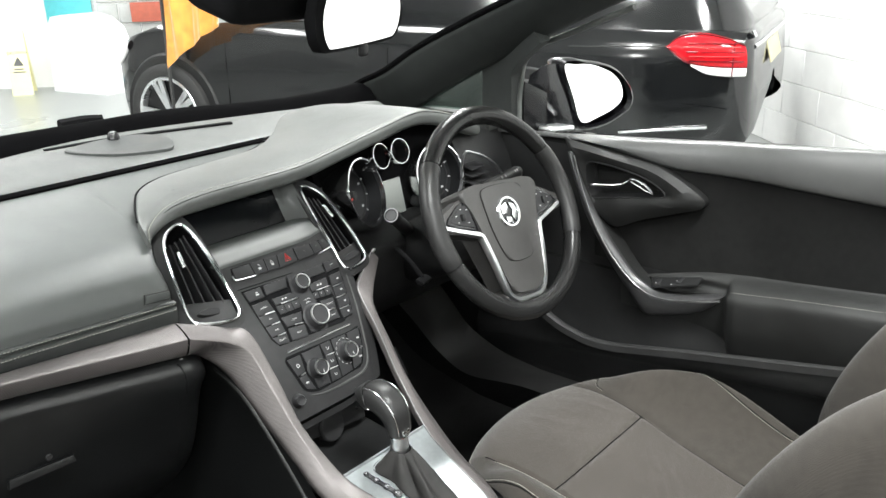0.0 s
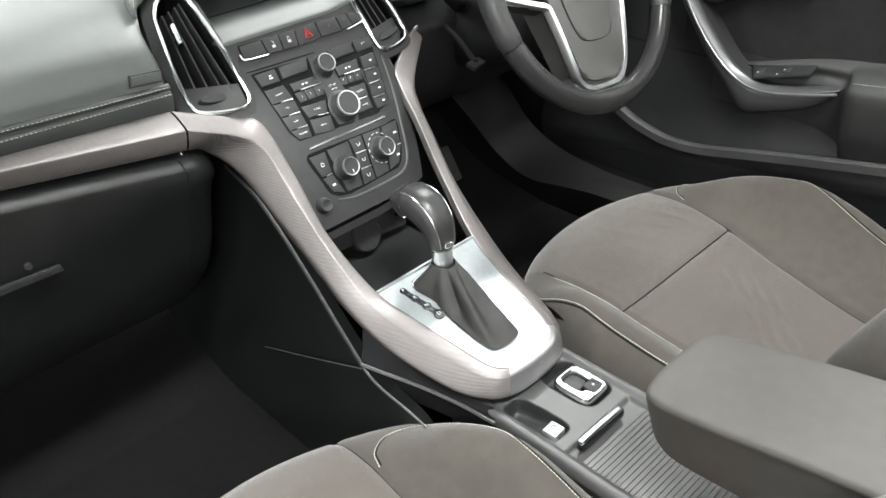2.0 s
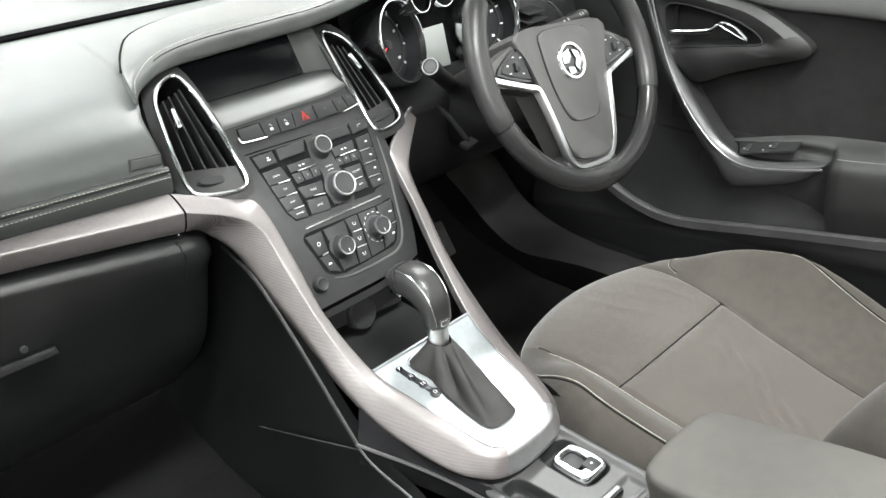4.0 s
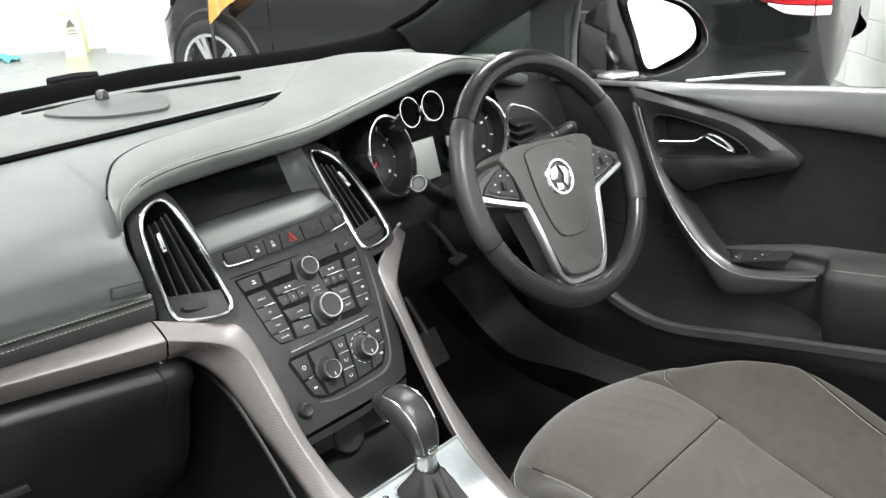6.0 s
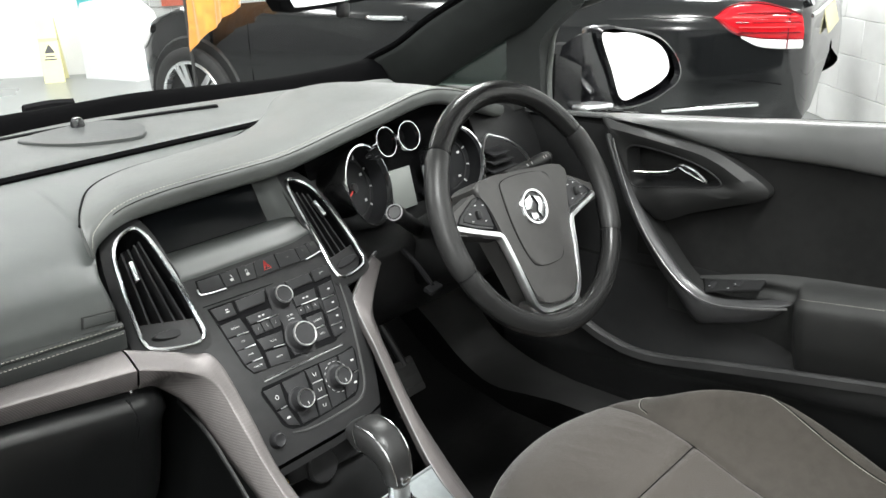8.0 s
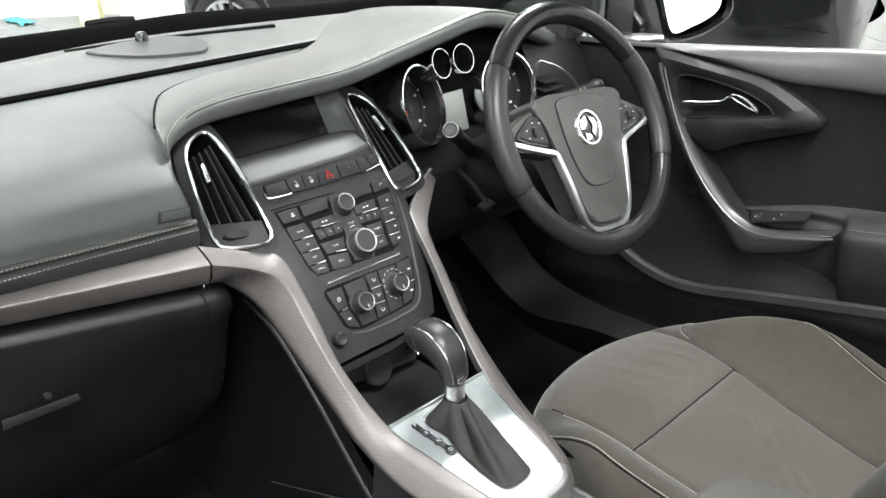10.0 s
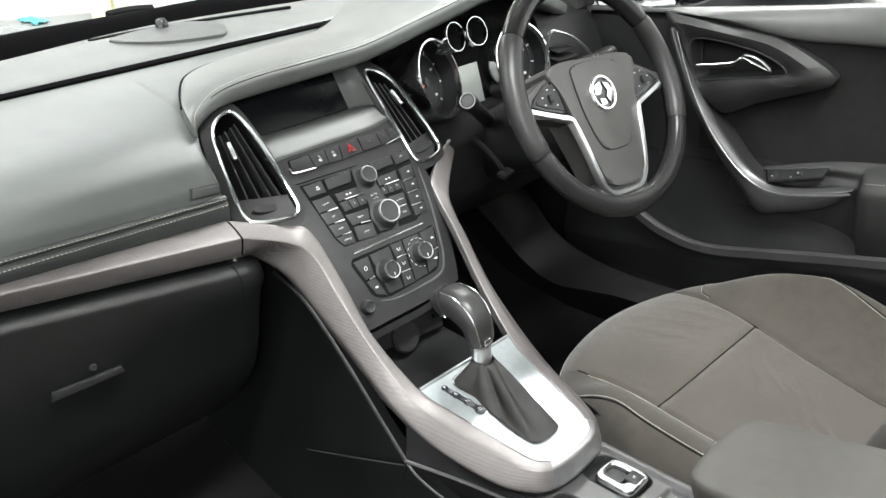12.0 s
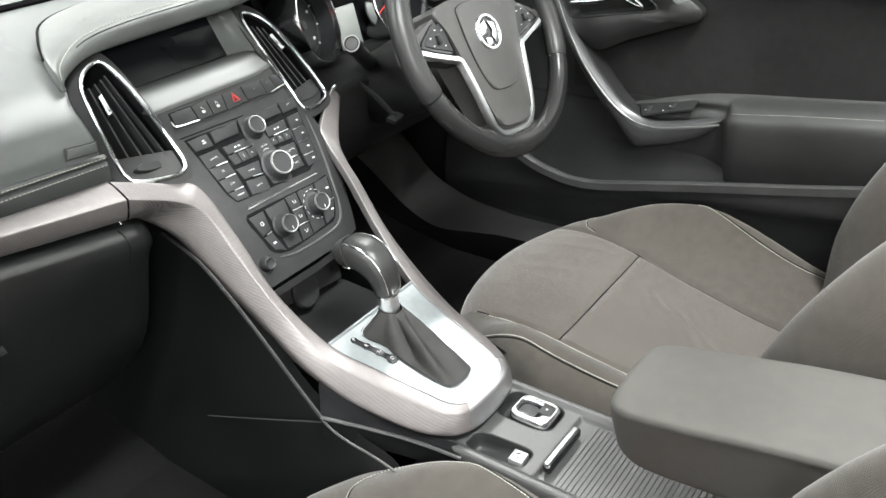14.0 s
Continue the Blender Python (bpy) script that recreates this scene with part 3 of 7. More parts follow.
def rear_view_mirror():
    r = thing("rear_view_mirror", "black-framed rear-view mirror hanging from the windscreen", "mirror", (0.0, -0.03, 1.2))
    n = Vector((0.30, -0.945, -0.10)).normalized()
    g = Vector((0, 0, 1)).cross(n).normalized()
    u = n.cross(g)
    c = Vector((0.026, -0.024, 1.213))
    out = [(-0.108, -0.002), (-0.103, 0.026), (-0.08, 0.034), (0.08, 0.034), (0.112, 0.026), (0.118, -0.002), (0.104, -0.028), (0.07, -0.034), (-0.07, -0.034), (-0.096, -0.028)]
    ring = smooth_line([c + g * a + u * b - n * 0.014 for a, b in out], 4, closed=True)
    part("shell", prism(ring, n * 0.014, 0.004, 3), FRIT, r)
    part("shell_back", prism([c + (p - c) * 0.82 for p in ring], n * -0.016, 0.006, 3), FRIT, r)
    gl = smooth_line([c + g * (a * 0.88 + 0.002) + u * (b * 0.88) + n * 0.0012 for a, b in out], 4, closed=True)
    part("mirror_glass", prism(gl, n * 0.0006), MIRROR, r, "bright mirror glass")
    part("dip_lever", block(basis(c - u * 0.039 + n * 0.002 + g * 0.004, g, u, n), (0.016, 0.016, 0.010), 0.004, 3), PLASTIC, r)
    part("mount", tube(smooth_line([c - n * 0.03, c - n * 0.06 + Vector((0, 0.0, 0.03)), c + Vector((-0.01, 0.03, 0.10))], 4), 0.016, 10), FRIT, r)
    part("sensor_housing", block(basis((-0.088, 0.03, 1.256), (1, 0, 0), (0, 1, 0.25), (0, -0.25, 1)), (0.15, 0.11, 0.06), 0.024, 4), FRIT, r)


rear_view_mirror()


# ---- dashboard ----
def prof(z):
    """How far forward the centre stack's face lies at a height."""
    d = z - 0.716
    return 0.064 + 0.52 * d + 1.3 * d * d


def stk_back(x):
    """How far the stack's face falls back at its sides."""
    w = max(0.0, min(1.0, (x - 0.05) / 0.07))
    t = max(0.0, (abs(x) - 0.105) / 0.065)
    return 0.018 * w * w * (3 - 2 * w) * (1 - min(1.0, t)) + 0.030 * t ** 1.2


def stk(x, z, off=0.0):
    """A point on the centre stack's face, off metres proud of it."""
    s = 0.52 + 2.6 * (z - 0.716)
    n = Vector((0, -1, s)).normalized()
    return Vector((x, prof(z) + stk_back(x), z)) + n * off


def stk_pose(x, z, off=0.0):
    s = 0.52 + 2.6 * (z - 0.716)
    n, u = Vector((0, -1, s)).normalized(), Vector((0, s, 1)).normalized()
    return basis(stk(x, z, off), (1, 0, 0), u, n)


def stk_slab(corners, back, front, bevel=0.0008, seg=2):
    """A slab on the stack's face with the outline given as (x, z)."""
    cx, cz = sum(c[0] for c in corners) / len(corners), sum(c[1] for c in corners) / len(corners)
    n = stk_pose(cx, cz).to_3x3() @ Vector((0, 0, 1))
    return prism([stk(x, z, back) for x, z in corners], n * (front - back), bevel, seg)


def trim_top(x):
    return 0.825 + 0.085 * (-0.2 - x)


def trim_crease(x):
    return 0.811 + 0.145 * (-0.2 - x)


def trim_low(x):
    return 0.781 + 0.165 * (-0.2 - x)


EDGE = [(-0.181, 0.207, 0.924), (-0.166, 0.224, 0.935), (-0.129, 0.230, 0.953), (-0.072, 0.230, 0.960), (0.025, 0.23, 0.962), (0.115, 0.23, 0.965), (0.217, 0.23, 0.981), (0.308, 0.23, 0.996), (0.369, 0.23, 1.006), (0.42, 0.232, 1.005), (0.50, 0.24, 0.985), (0.58, 0.26, 0.955), (0.66, 0.30, 0.93)]


def dashboard():
    d = thing("dashboard", "grey-black soft-touch dashboard with a stitched brow and woven silver trim", "dashboard", (0, 0.4, 0.7))
    # passenger panel, from the groove near the glass down to the stitched edge
    def panel_row(x, back=0.0, tuck=0.0):
        k = -0.2 - x
        return [(x, 0.150 + back, 0.853 + 0.07 * k), (x, 0.1548 + back, 0.873 + 0.074 * k), (x, 0.1745 + back, 0.8985 + 0.066 * k), (x + tuck * 0.6, 0.230, 0.9265 + 0.04 * k), (x + tuck, 0.36, 0.9520), (x + tuck, 0.462, 0.958)]

    rows = [panel_row(x) for x in (-0.74, -0.6, -0.45, -0.3, -0.225)] + [panel_row(-0.200, 0.0015, 0.006), panel_row(-0.190, 0.008, 0.014), panel_row(-0.186, 0.024, 0.020)]
    # it runs on under the brow
    for x, u in ((-0.155, 0.1), (-0.13, 0.4), (-0.08, 0.9), (0.0, 1.0), (0.12, 1.0), (0.225, 1.0)):
        rows.append([(x, 0.31, 0.86), (x, 0.31, 0.89), (x, 0.29 + 0.07 * u, 0.915), (x, 0.262 + 0.10 * u, 0.931 + 0.017 * u), (x, 0.385, 0.9530), (x, 0.462, 0.958)])
    part("airbag_panel", skin(rows, 5, 5), PANEL, d, "smooth soft-touch passenger panel")
    # top pad behind the groove
    rows = [[(x, 0.470, 0.957), (x, 0.478, 0.966), (x, 0.52, 0.9735), (x, max(0.55, 0.61 - 0.25 * abs(x) ** 1.8), 0.984), (x, max(0.585, 0.685 - 0.60 * abs(x) ** 1.8), 0.981)] for x in (-0.74, -0.5, -0.25, 0, 0.3, 0.42, 0.5, 0.60)]
    rows = [[(x, y, z - 0.05 * max(0.0, x - 0.40) ** 0.8) for x, y, z in r] for r in rows]
    part("top_pad", thicken(skin(rows, 5, 5), 0.006), PAD, d)
    part("groove", sweep([(-0.74, 0.4665, 0.953), (-0.3, 0.4665, 0.953), (0.228, 0.4665, 0.953)], [(-0.0045, -0.01), (0.0045, -0.01), (0.0045, 0.0085), (-0.0045, 0.0125)]), BAND, d)
    # brow over the display and the instruments
    back = [(-0.187, 0.203, 0.928), (-0.177, 0.240, 0.943), (-0.154, 0.284, 0.954), (-0.116, 0.342, 0.957), (-0.055, 0.386, 0.957), (0.03, 0.404, 0.957), (0.14, 0.416, 0.959), (0.225, 0.462, 0.966), (0.33, 0.552, 0.981), (0.42, 0.545, 0.986), (0.52, 0.55, 0.970), (0.60, 0.57, 0.955), (0.68, 0.5, 0.935)]
    rows = []
    for k, ((x, y, z), (bx, by, bz)) in enumerate(zip(EDGE, back)):
        f, b = Vector((x, y, z)), Vector((bx, by, bz))
        mid1, mid2 = f.lerp(b, 0.35), f.lerp(b, 0.75)
        u = min(1.0, k / 3)
        lift = 0.004 + 0.005 * u
        rows.append([f + Vector((0, 0.06 * u, -0.008 - 0.012 * u)), f + Vector((0, 0.020 * u, -0.009 - 0.015 * u)), f + Vector((0, 0.004 * u, -0.009 - 0.012 * u)), f + Vector((0, -0.001, -0.006 - 0.004 * u)), f, f + Vector((0, 0.016, 0.005)) if k > 2 else f.lerp(b, 0.17) + Vector((0, 0, 0.002 + 0.001 * k)), mid1 + Vector((0, 0, lift)), mid2 + Vector((0, 0, lift * 0.9)), b.lerp(f, 0.03) + Vector((0, 0, 0.004)), b + Vector((0, 0.002, -0.010))])
    tip = Vector((-0.183, 0.199, 0.917))
    rows.insert(0, [tip + (Vector(p) - tip) * 0.02 for p in rows[0]])
    part("brow", skin(rows, 5, 4), PAD, d, "stitched soft brow over the instruments", sharp=75)
    across = [smooth_line(r, 4) for r in rows[1:]]

    def on_brow(col, up):
        return smooth_line([r[col] + Vector((0, -0.3 * up, up)) for r in across], 8)

    crease = smooth_line([(x, y + 0.002, z + 0.0012) for x, y, z in back[1:8]], 6)
    part("brow_crease", tube(crease, 0.0020, 6, scales=[0.35 + 0.65 * (1 - k / (len(crease) - 1)) for k in range(len(crease))]), FRIT, d)
    stitches(d, on_brow(19, 0.0007), 0.0026, 0.0020, 0.00048)
    part("brow_seam", tube(on_brow(17, 0.0002)[14:], 0.0007, 5), FRIT, d)
    # stitched strip
    rows = []
    for x in (-0.74, -0.5, -0.35, -0.189):
        k = -0.2 - x
        rows.append([(x, y, z + tilt * k) for y, z, tilt in ((0.1512, 0.8538, 0.07), (0.1468, 0.8522, 0.069), (0.1464, 0.8488, 0.065), (0.1500, 0.8464, 0.061), (0.1464, 0.8440, 0.058), (0.1458, 0.8385, 0.06))] + [(x, 0.149, trim_top(x) - 0.003)])
    bm = skin(rows, 5, 4)
    # the panel's vinyl in a darker grey, its shade put into the colour
    part("stitched_strip", bm, PLATE_GREY, d)
    for z, tilt, y in ((0.8503, 0.067, 0.1460), (0.8420, 0.058, 0.1456)):
        stitches(d, [(x, y, z + tilt * (-0.2 - x)) for x in (-0.74, -0.5, -0.35, -0.190)], 0.0028, 0.0020, 0.00045)
    # badge on the airbag panel, plain raised oblong
    ring = [(-0.2335, 0.1500, 0.8612), (-0.1945, 0.1500, 0.8572), (-0.1925, 0.1515, 0.8706), (-0.2305, 0.1515, 0.8748)]
    badge = part("airbag_badge", prism(ring, (0, -0.0018, 0.0003), 0.0008), SOFT, d, "small embossed oblong badge")
    part("badge_face", prism([(-0.2315, 0.1482, 0.8632), (-0.1965, 0.1482, 0.8594), (-0.1948, 0.1495, 0.8692), (-0.2290, 0.1495, 0.8730)], (0, -0.0012, 0.0002), 0.0006), PANEL, badge)
    # woven trim on the passenger side
    rows = [[(x, 0.150, trim_top(x) - 0.004), (x, 0.140, trim_top(x)), (x, 0.126, (trim_top(x) + trim_crease(x)) / 2 + 0.0022), (x, 0.112, trim_crease(x) + 0.001), (x, 0.1105, trim_crease(x) - 0.004), (x, 0.117, trim_low(x) + 0.008), (x, 0.125, trim_low(x)), (x, 0.140, trim_low(x) - 0.001)] for x in (-0.74, -0.5, -0.35, -0.2)]
    part("trim_strip", skin(rows, 5, 5), TRIM, d, "woven silver-grey trim strip")
    # lower panel and glove box, one face with a short open joint at the top
    def low_face(x, back=0.0, drop=0.0):
        t = trim_low(x) - drop
        return [(x, 0.156 + back, t + 0.004), (x, 0.137 + back, t - 0.004), (x, 0.119 + back, t - 0.013), (x, 0.1155 + back, t - 0.034), (x, 0.135 + back, 0.70), (x, 0.185 + back, 0.58), (x, 0.27 + back, 0.49)]

    glove = part("glove_box", skin([low_face(x) for x in (-0.74, -0.5, -0.35, -0.2105)], 5, 5), GLOVE, d, "closed black glove box lid")
    part("lower_panel", skin([low_face(-0.2105), low_face(-0.192, 0.003), low_face(-0.174, 0.014, 0.004), low_face(-0.158, 0.036, 0.014), low_face(-0.147, 0.070, 0.030), low_face(-0.142, 0.115, 0.050)], 5, 5), GLOVE, d)
    part("panel_joint", tube(smooth_line([(-0.2125, 0.124, 0.774), (-0.2105, 0.1175, 0.765), (-0.2085, 0.1148, 0.752), (-0.2095, 0.1160, 0.735), (-0.2115, 0.1205, 0.722)], 5), 0.0022, 6, scales=[1 - 0.045 * k for k in range(21)]), FRIT, d)
    part("latch_handle", prism([(-0.447, 0.130, 0.716), (-0.369, 0.130, 0.711), (-0.367, 0.128, 0.701), (-0.449, 0.128, 0.704)], (0, -0.008, 0.003), 0.0035), GLOVE, glove)
    m = basis((-0.40, 0.118, 0.728), (1, 0, 0), (0, 0, 1), (0, -1, 0))
    part("lock", lathe([(0, 0.003), (0.0035, 0.003), (0.0045, 0)], m, 16), STACK, glove)
    # sensor dome, raised centre panel, demister slot
    lens = smooth_line([(-0.11, 0.590, 0.9835), (-0.05, 0.612, 0.9855), (0.03, 0.608, 0.9855), (0.066, 0.56, 0.9805), (0.050, 0.510, 0.974), (0.02, 0.500, 0.973), (-0.055, 0.527, 0.976)], 5, closed=True)
    part("centre_panel", prism([p - Vector((0, 0, 0.003)) for p in lens], (0, 0, 0.006), 0.0015, 2), PLATE_GREY, d, "raised lens-shaped sensor plate")
    m = basis((-0.012, 0.605, 0.990), (1, 0, 0), (0, 1, 0), (0, 0, 1))
    part("light_sensor", lathe([(0, 0.012), (0.006, 0.011), (0.0095, 0.007), (0.0115, -0.008)], m, 20), GLOSS, d, "small shiny black sensor dome")
    slot = [(-0.125, 0.634, 0.9870), (0.008, 0.617, 0.9882), (0.215, 0.569, 0.9862)]
    part("demister_slot", sweep(smooth_line(slot, 6), [(-0.006, -0.012), (0.006, -0.012), (0.006, -0.001), (-0.006, -0.001)]), FRIT, d)
    # driver's lower panel and the corner by the door
    rows = [[(x, 0.31, 0.80), (x, 0.22, 0.795), (x, 0.195, 0.77), (x, 0.24, 0.66), (x, 0.34, 0.58)] for x in (0.20, 0.35, 0.55, 0.72)]
    part("knee_panel", skin(rows, 4, 5), PLASTIC, d)
    rows = [[(x, 0.50, z), (x, 0.33, z - 0.004), (x, 0.285, z - 0.05), (x, 0.26, z - 0.12)] for x, z in ((0.56, 0.95), (0.62, 0.945), (0.68, 0.935), (0.735, 0.925))]
    part("corner_panel", skin(rows, 4, 4), PLASTIC, d)
    ring = [(0.540, 0.242, 0.902), (0.563, 0.237, 0.899), (0.594, 0.236, 0.886), (0.626, 0.235, 0.865), (0.650, 0.235, 0.842), (0.664, 0.235, 0.818), (0.668, 0.238, 0.790), (0.640, 0.250, 0.772), (0.600, 0.255, 0.772), (0.565, 0.258, 0.80), (0.545, 0.256, 0.85)]
    v = part("side_vent", tube(smooth_line(ring, 6, closed=True), 0.0026, 8, closed=True, up=(0, -1, 0.2)), SILVER, d, "chrome-ringed side air vent")
    for k in range(6):
        z = 0.785 + 0.016 * k
        x1 = 0.662 - max(0.0, z - 0.80) * 0.85
        part("blade", block(basis(((0.562 + x1) / 2, 0.256, z), (1, 0, 0), (0, 1, 0.2), (0, -0.2, 1)), (x1 - 0.562, 0.03, 0.003), 0.001), BUTTON, v)
    return d


dashboard()


VENT = [(0.125, 0.925), (0.150, 0.909), (0.160, 0.876), (0.1665, 0.836), (0.1675, 0.813), (0.156, 0.8055), (0.122, 0.804), (0.107, 0.811), (0.1055, 0.830), (0.106, 0.878), (0.112, 0.919)]
VENT_RIM = [(0.124, 0.938), (0.156, 0.922), (0.171, 0.881), (0.178, 0.838), (0.180, 0.810), (0.168, 0.7975), (0.122, 0.795), (0.100, 0.803), (0.0985, 0.830), (0.099, 0.880), (0.104, 0.930)]


def centre_stack():
    c = thing("centre_stack", "graphite centre stack with chrome-ringed vents, radio and climate controls", "centre console", (0, 0.12, 0.6))
    levels = [(0.655, 0.088), (0.665, 0.092), (0.68, 0.097), (0.70, 0.103), (0.725, 0.109), (0.75, 0.115), (0.775, 0.119), (0.795, 0.119), (0.803, 0.104), (0.83, 0.1045), (0.866, 0.1045)]
    rows = [[stk(-w, z, -0.04)] + [stk(w * k / 6, z) for k in range(-6, 7)] + [stk(w, z, -0.04)] for z, w in levels]
    part("face_plate", grid(rows), STACK, c)
    for s in (-1, 1):
        loop = [soft_loop([stk(s * x, z, off) for x, z in pts]) for pts, off in ((VENT_RIM, -0.03), (VENT_RIM, 0.0), (VENT, 0.002), (VENT, -0.004))]
        part("wing", grid(loop, closed_cols=True), STACK, c)
        vent(c, s)
    # display recess
    rows = []
    for x in (-0.106, -0.07, -0.03, 0.01, 0.04, 0.065, 0.085, 0.106):
        back = stk_back(x)
        rows.append([stk(x, 0.8650, 0.0005), stk(x, 0.8685, 0.0008)] + [(x, y + back * f, z) for y, z, f in ((0.1805, 0.8735, 0.95), (0.190, 0.8785, 0.8), (0.202, 0.8825, 0.55), (0.215, 0.8850, 0.3), (0.227, 0.8858, 0.1))])
    part("display_shelf", skin(rows, 3, 5), SHELF, c, "smooth grey shelf before the display")
    part("display", prism([(-0.100, 0.224, 0.8855), (0.062, 0.224, 0.8855), (0.066, 0.278, 0.966), (-0.098, 0.278, 0.966)], (0, -0.003, 0.002), 0.001), SCREEN, c, "dark switched-off display")
    rows = [[(0.062, 0.224, 0.886), (0.090, 0.215, 0.886), (0.106, 0.200, 0.884)], [(0.066, 0.250, 0.925), (0.088, 0.262, 0.93), (0.104, 0.24, 0.925)], [(0.07, 0.284, 0.968), (0.088, 0.272, 0.966), (0.10, 0.255, 0.955)]]
    part("display_cheek", skin(rows, 4, 4), SHELF, c)
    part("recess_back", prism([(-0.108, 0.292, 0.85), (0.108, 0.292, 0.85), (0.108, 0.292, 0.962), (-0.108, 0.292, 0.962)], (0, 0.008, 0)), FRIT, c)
    for s in (-1, 1):
        part("recess_cheek", grid([[stk(s * 0.106, 0.866), stk(s * 0.106, 0.90), stk(s * 0.108, 0.94)], [(s * 0.106, 0.30, 0.866), (s * 0.106, 0.30, 0.90), (s * 0.108, 0.30, 0.945)]]), STACK, c)
    controls(c)
    return c


def knob(c, x, z, r, deep, name, tilt=0.0):
    """A round control on a dark skirt, with a bright ring round its face."""
    m = stk_pose(x, z)
    k = part(name, lathe([(r * 1.42, -0.002), (r * 1.40, 0.002), (r * 1.26, 0.003), (r * 1.20, 0.0045), (r * 1.10, deep * 0.82), (r * 1.06, deep * 0.86)], m, 40), BUTTON, c, "round control knob")
    part("knob_ring", lathe([(r * 1.08, deep * 0.80), (r * 1.06, deep * 0.93), (r * 1.02, deep), (r * 0.96, deep * 0.995), (r * 0.92, deep * 0.95)], m, 40), RING, k, "bright chrome ring")
    part("knob_face", lathe([(0, deep * 0.93), (r * 0.5, deep * 0.935), (r * 0.88, deep * 0.955)], m, 28), BUTTON, k)
    return k


def btn(c, corners, name="button", h=0.0022, mat=None, label=""):
    """A low key with the outline given as (x, z), drawn in a little from its joints."""
    cx, cz = sum(p[0] for p in corners) / len(corners), sum(p[1] for p in corners) / len(corners)
    inset = [(x + math.copysign(min(0.0005, abs(cx - x)), cx - x), z + math.copysign(min(0.0005, abs(cz - z)), cz - z)) for x, z in corners]
    return part(name, stk_slab(inset, -0.002, h, 0.0007), mat or BUTTON, c, label)


def mark(b, x, z, w, h, mat=None, off=0.0026, turn=0.0, name="marking"):
    m = stk_pose(x, z, off) @ Matrix.Rotation(turn, 4, "Z")
    return part(name, block(m, (w, h, 0.0003), 0), mat or MARK, b)


def key_bead(parent, x0, z0, x1, z1):
    """A short bright bar at the edge of a key."""
    return part("button_bead", tube([stk(x0, z0, 0.0024), stk((x0 + x1) / 2, (z0 + z1) / 2, 0.0031), stk(x1, z1, 0.0024)], 0.00075, 6, up=(0, -1, 0)), RING, parent)


def words(b, text, x, z, size, off=0.0027):
    cu = bpy.data.curves.new("lettering", "FONT")
    cu.body, cu.size, cu.align_x, cu.align_y, cu.resolution_u = text, size, "CENTER", "CENTER", 2
    tmp = bpy.data.objects.new("lettering", cu)
    me = bpy.data.meshes.new_from_object(tmp)
    bpy.data.objects.remove(tmp)
    me.transform(stk_pose(x, z, off))
    me.materials.append(MARK)
    ob = new("lettering", me)
    ob.parent = b
    return ob


def stk_sheet(corners, off, levels=16, across=8):
    """A thin sheet that follows the stack's face, with the outline given as (x, z)."""
    lo, hi = min(c[1] for c in corners), max(c[1] for c in corners)
    rows = []
    for k in range(levels + 1):
        z = lo + (hi - lo) * (0.0005 + 0.999 * k / levels)
        xs = []
        for (xa, za), (xb, zb) in zip(corners, corners[1:] + corners[:1]):
            if (za - z) * (zb - z) <= 0 and za != zb:
                xs.append(xa + (xb - xa) * (z - za) / (zb - za))
        a, b = min(xs), max(xs)
        rows.append([stk(a, z, -0.002)] + [stk(a + (b - a) * i / across, z, off) for i in range(across + 1)] + [stk(b, z, -0.002)])
    return grid(rows)


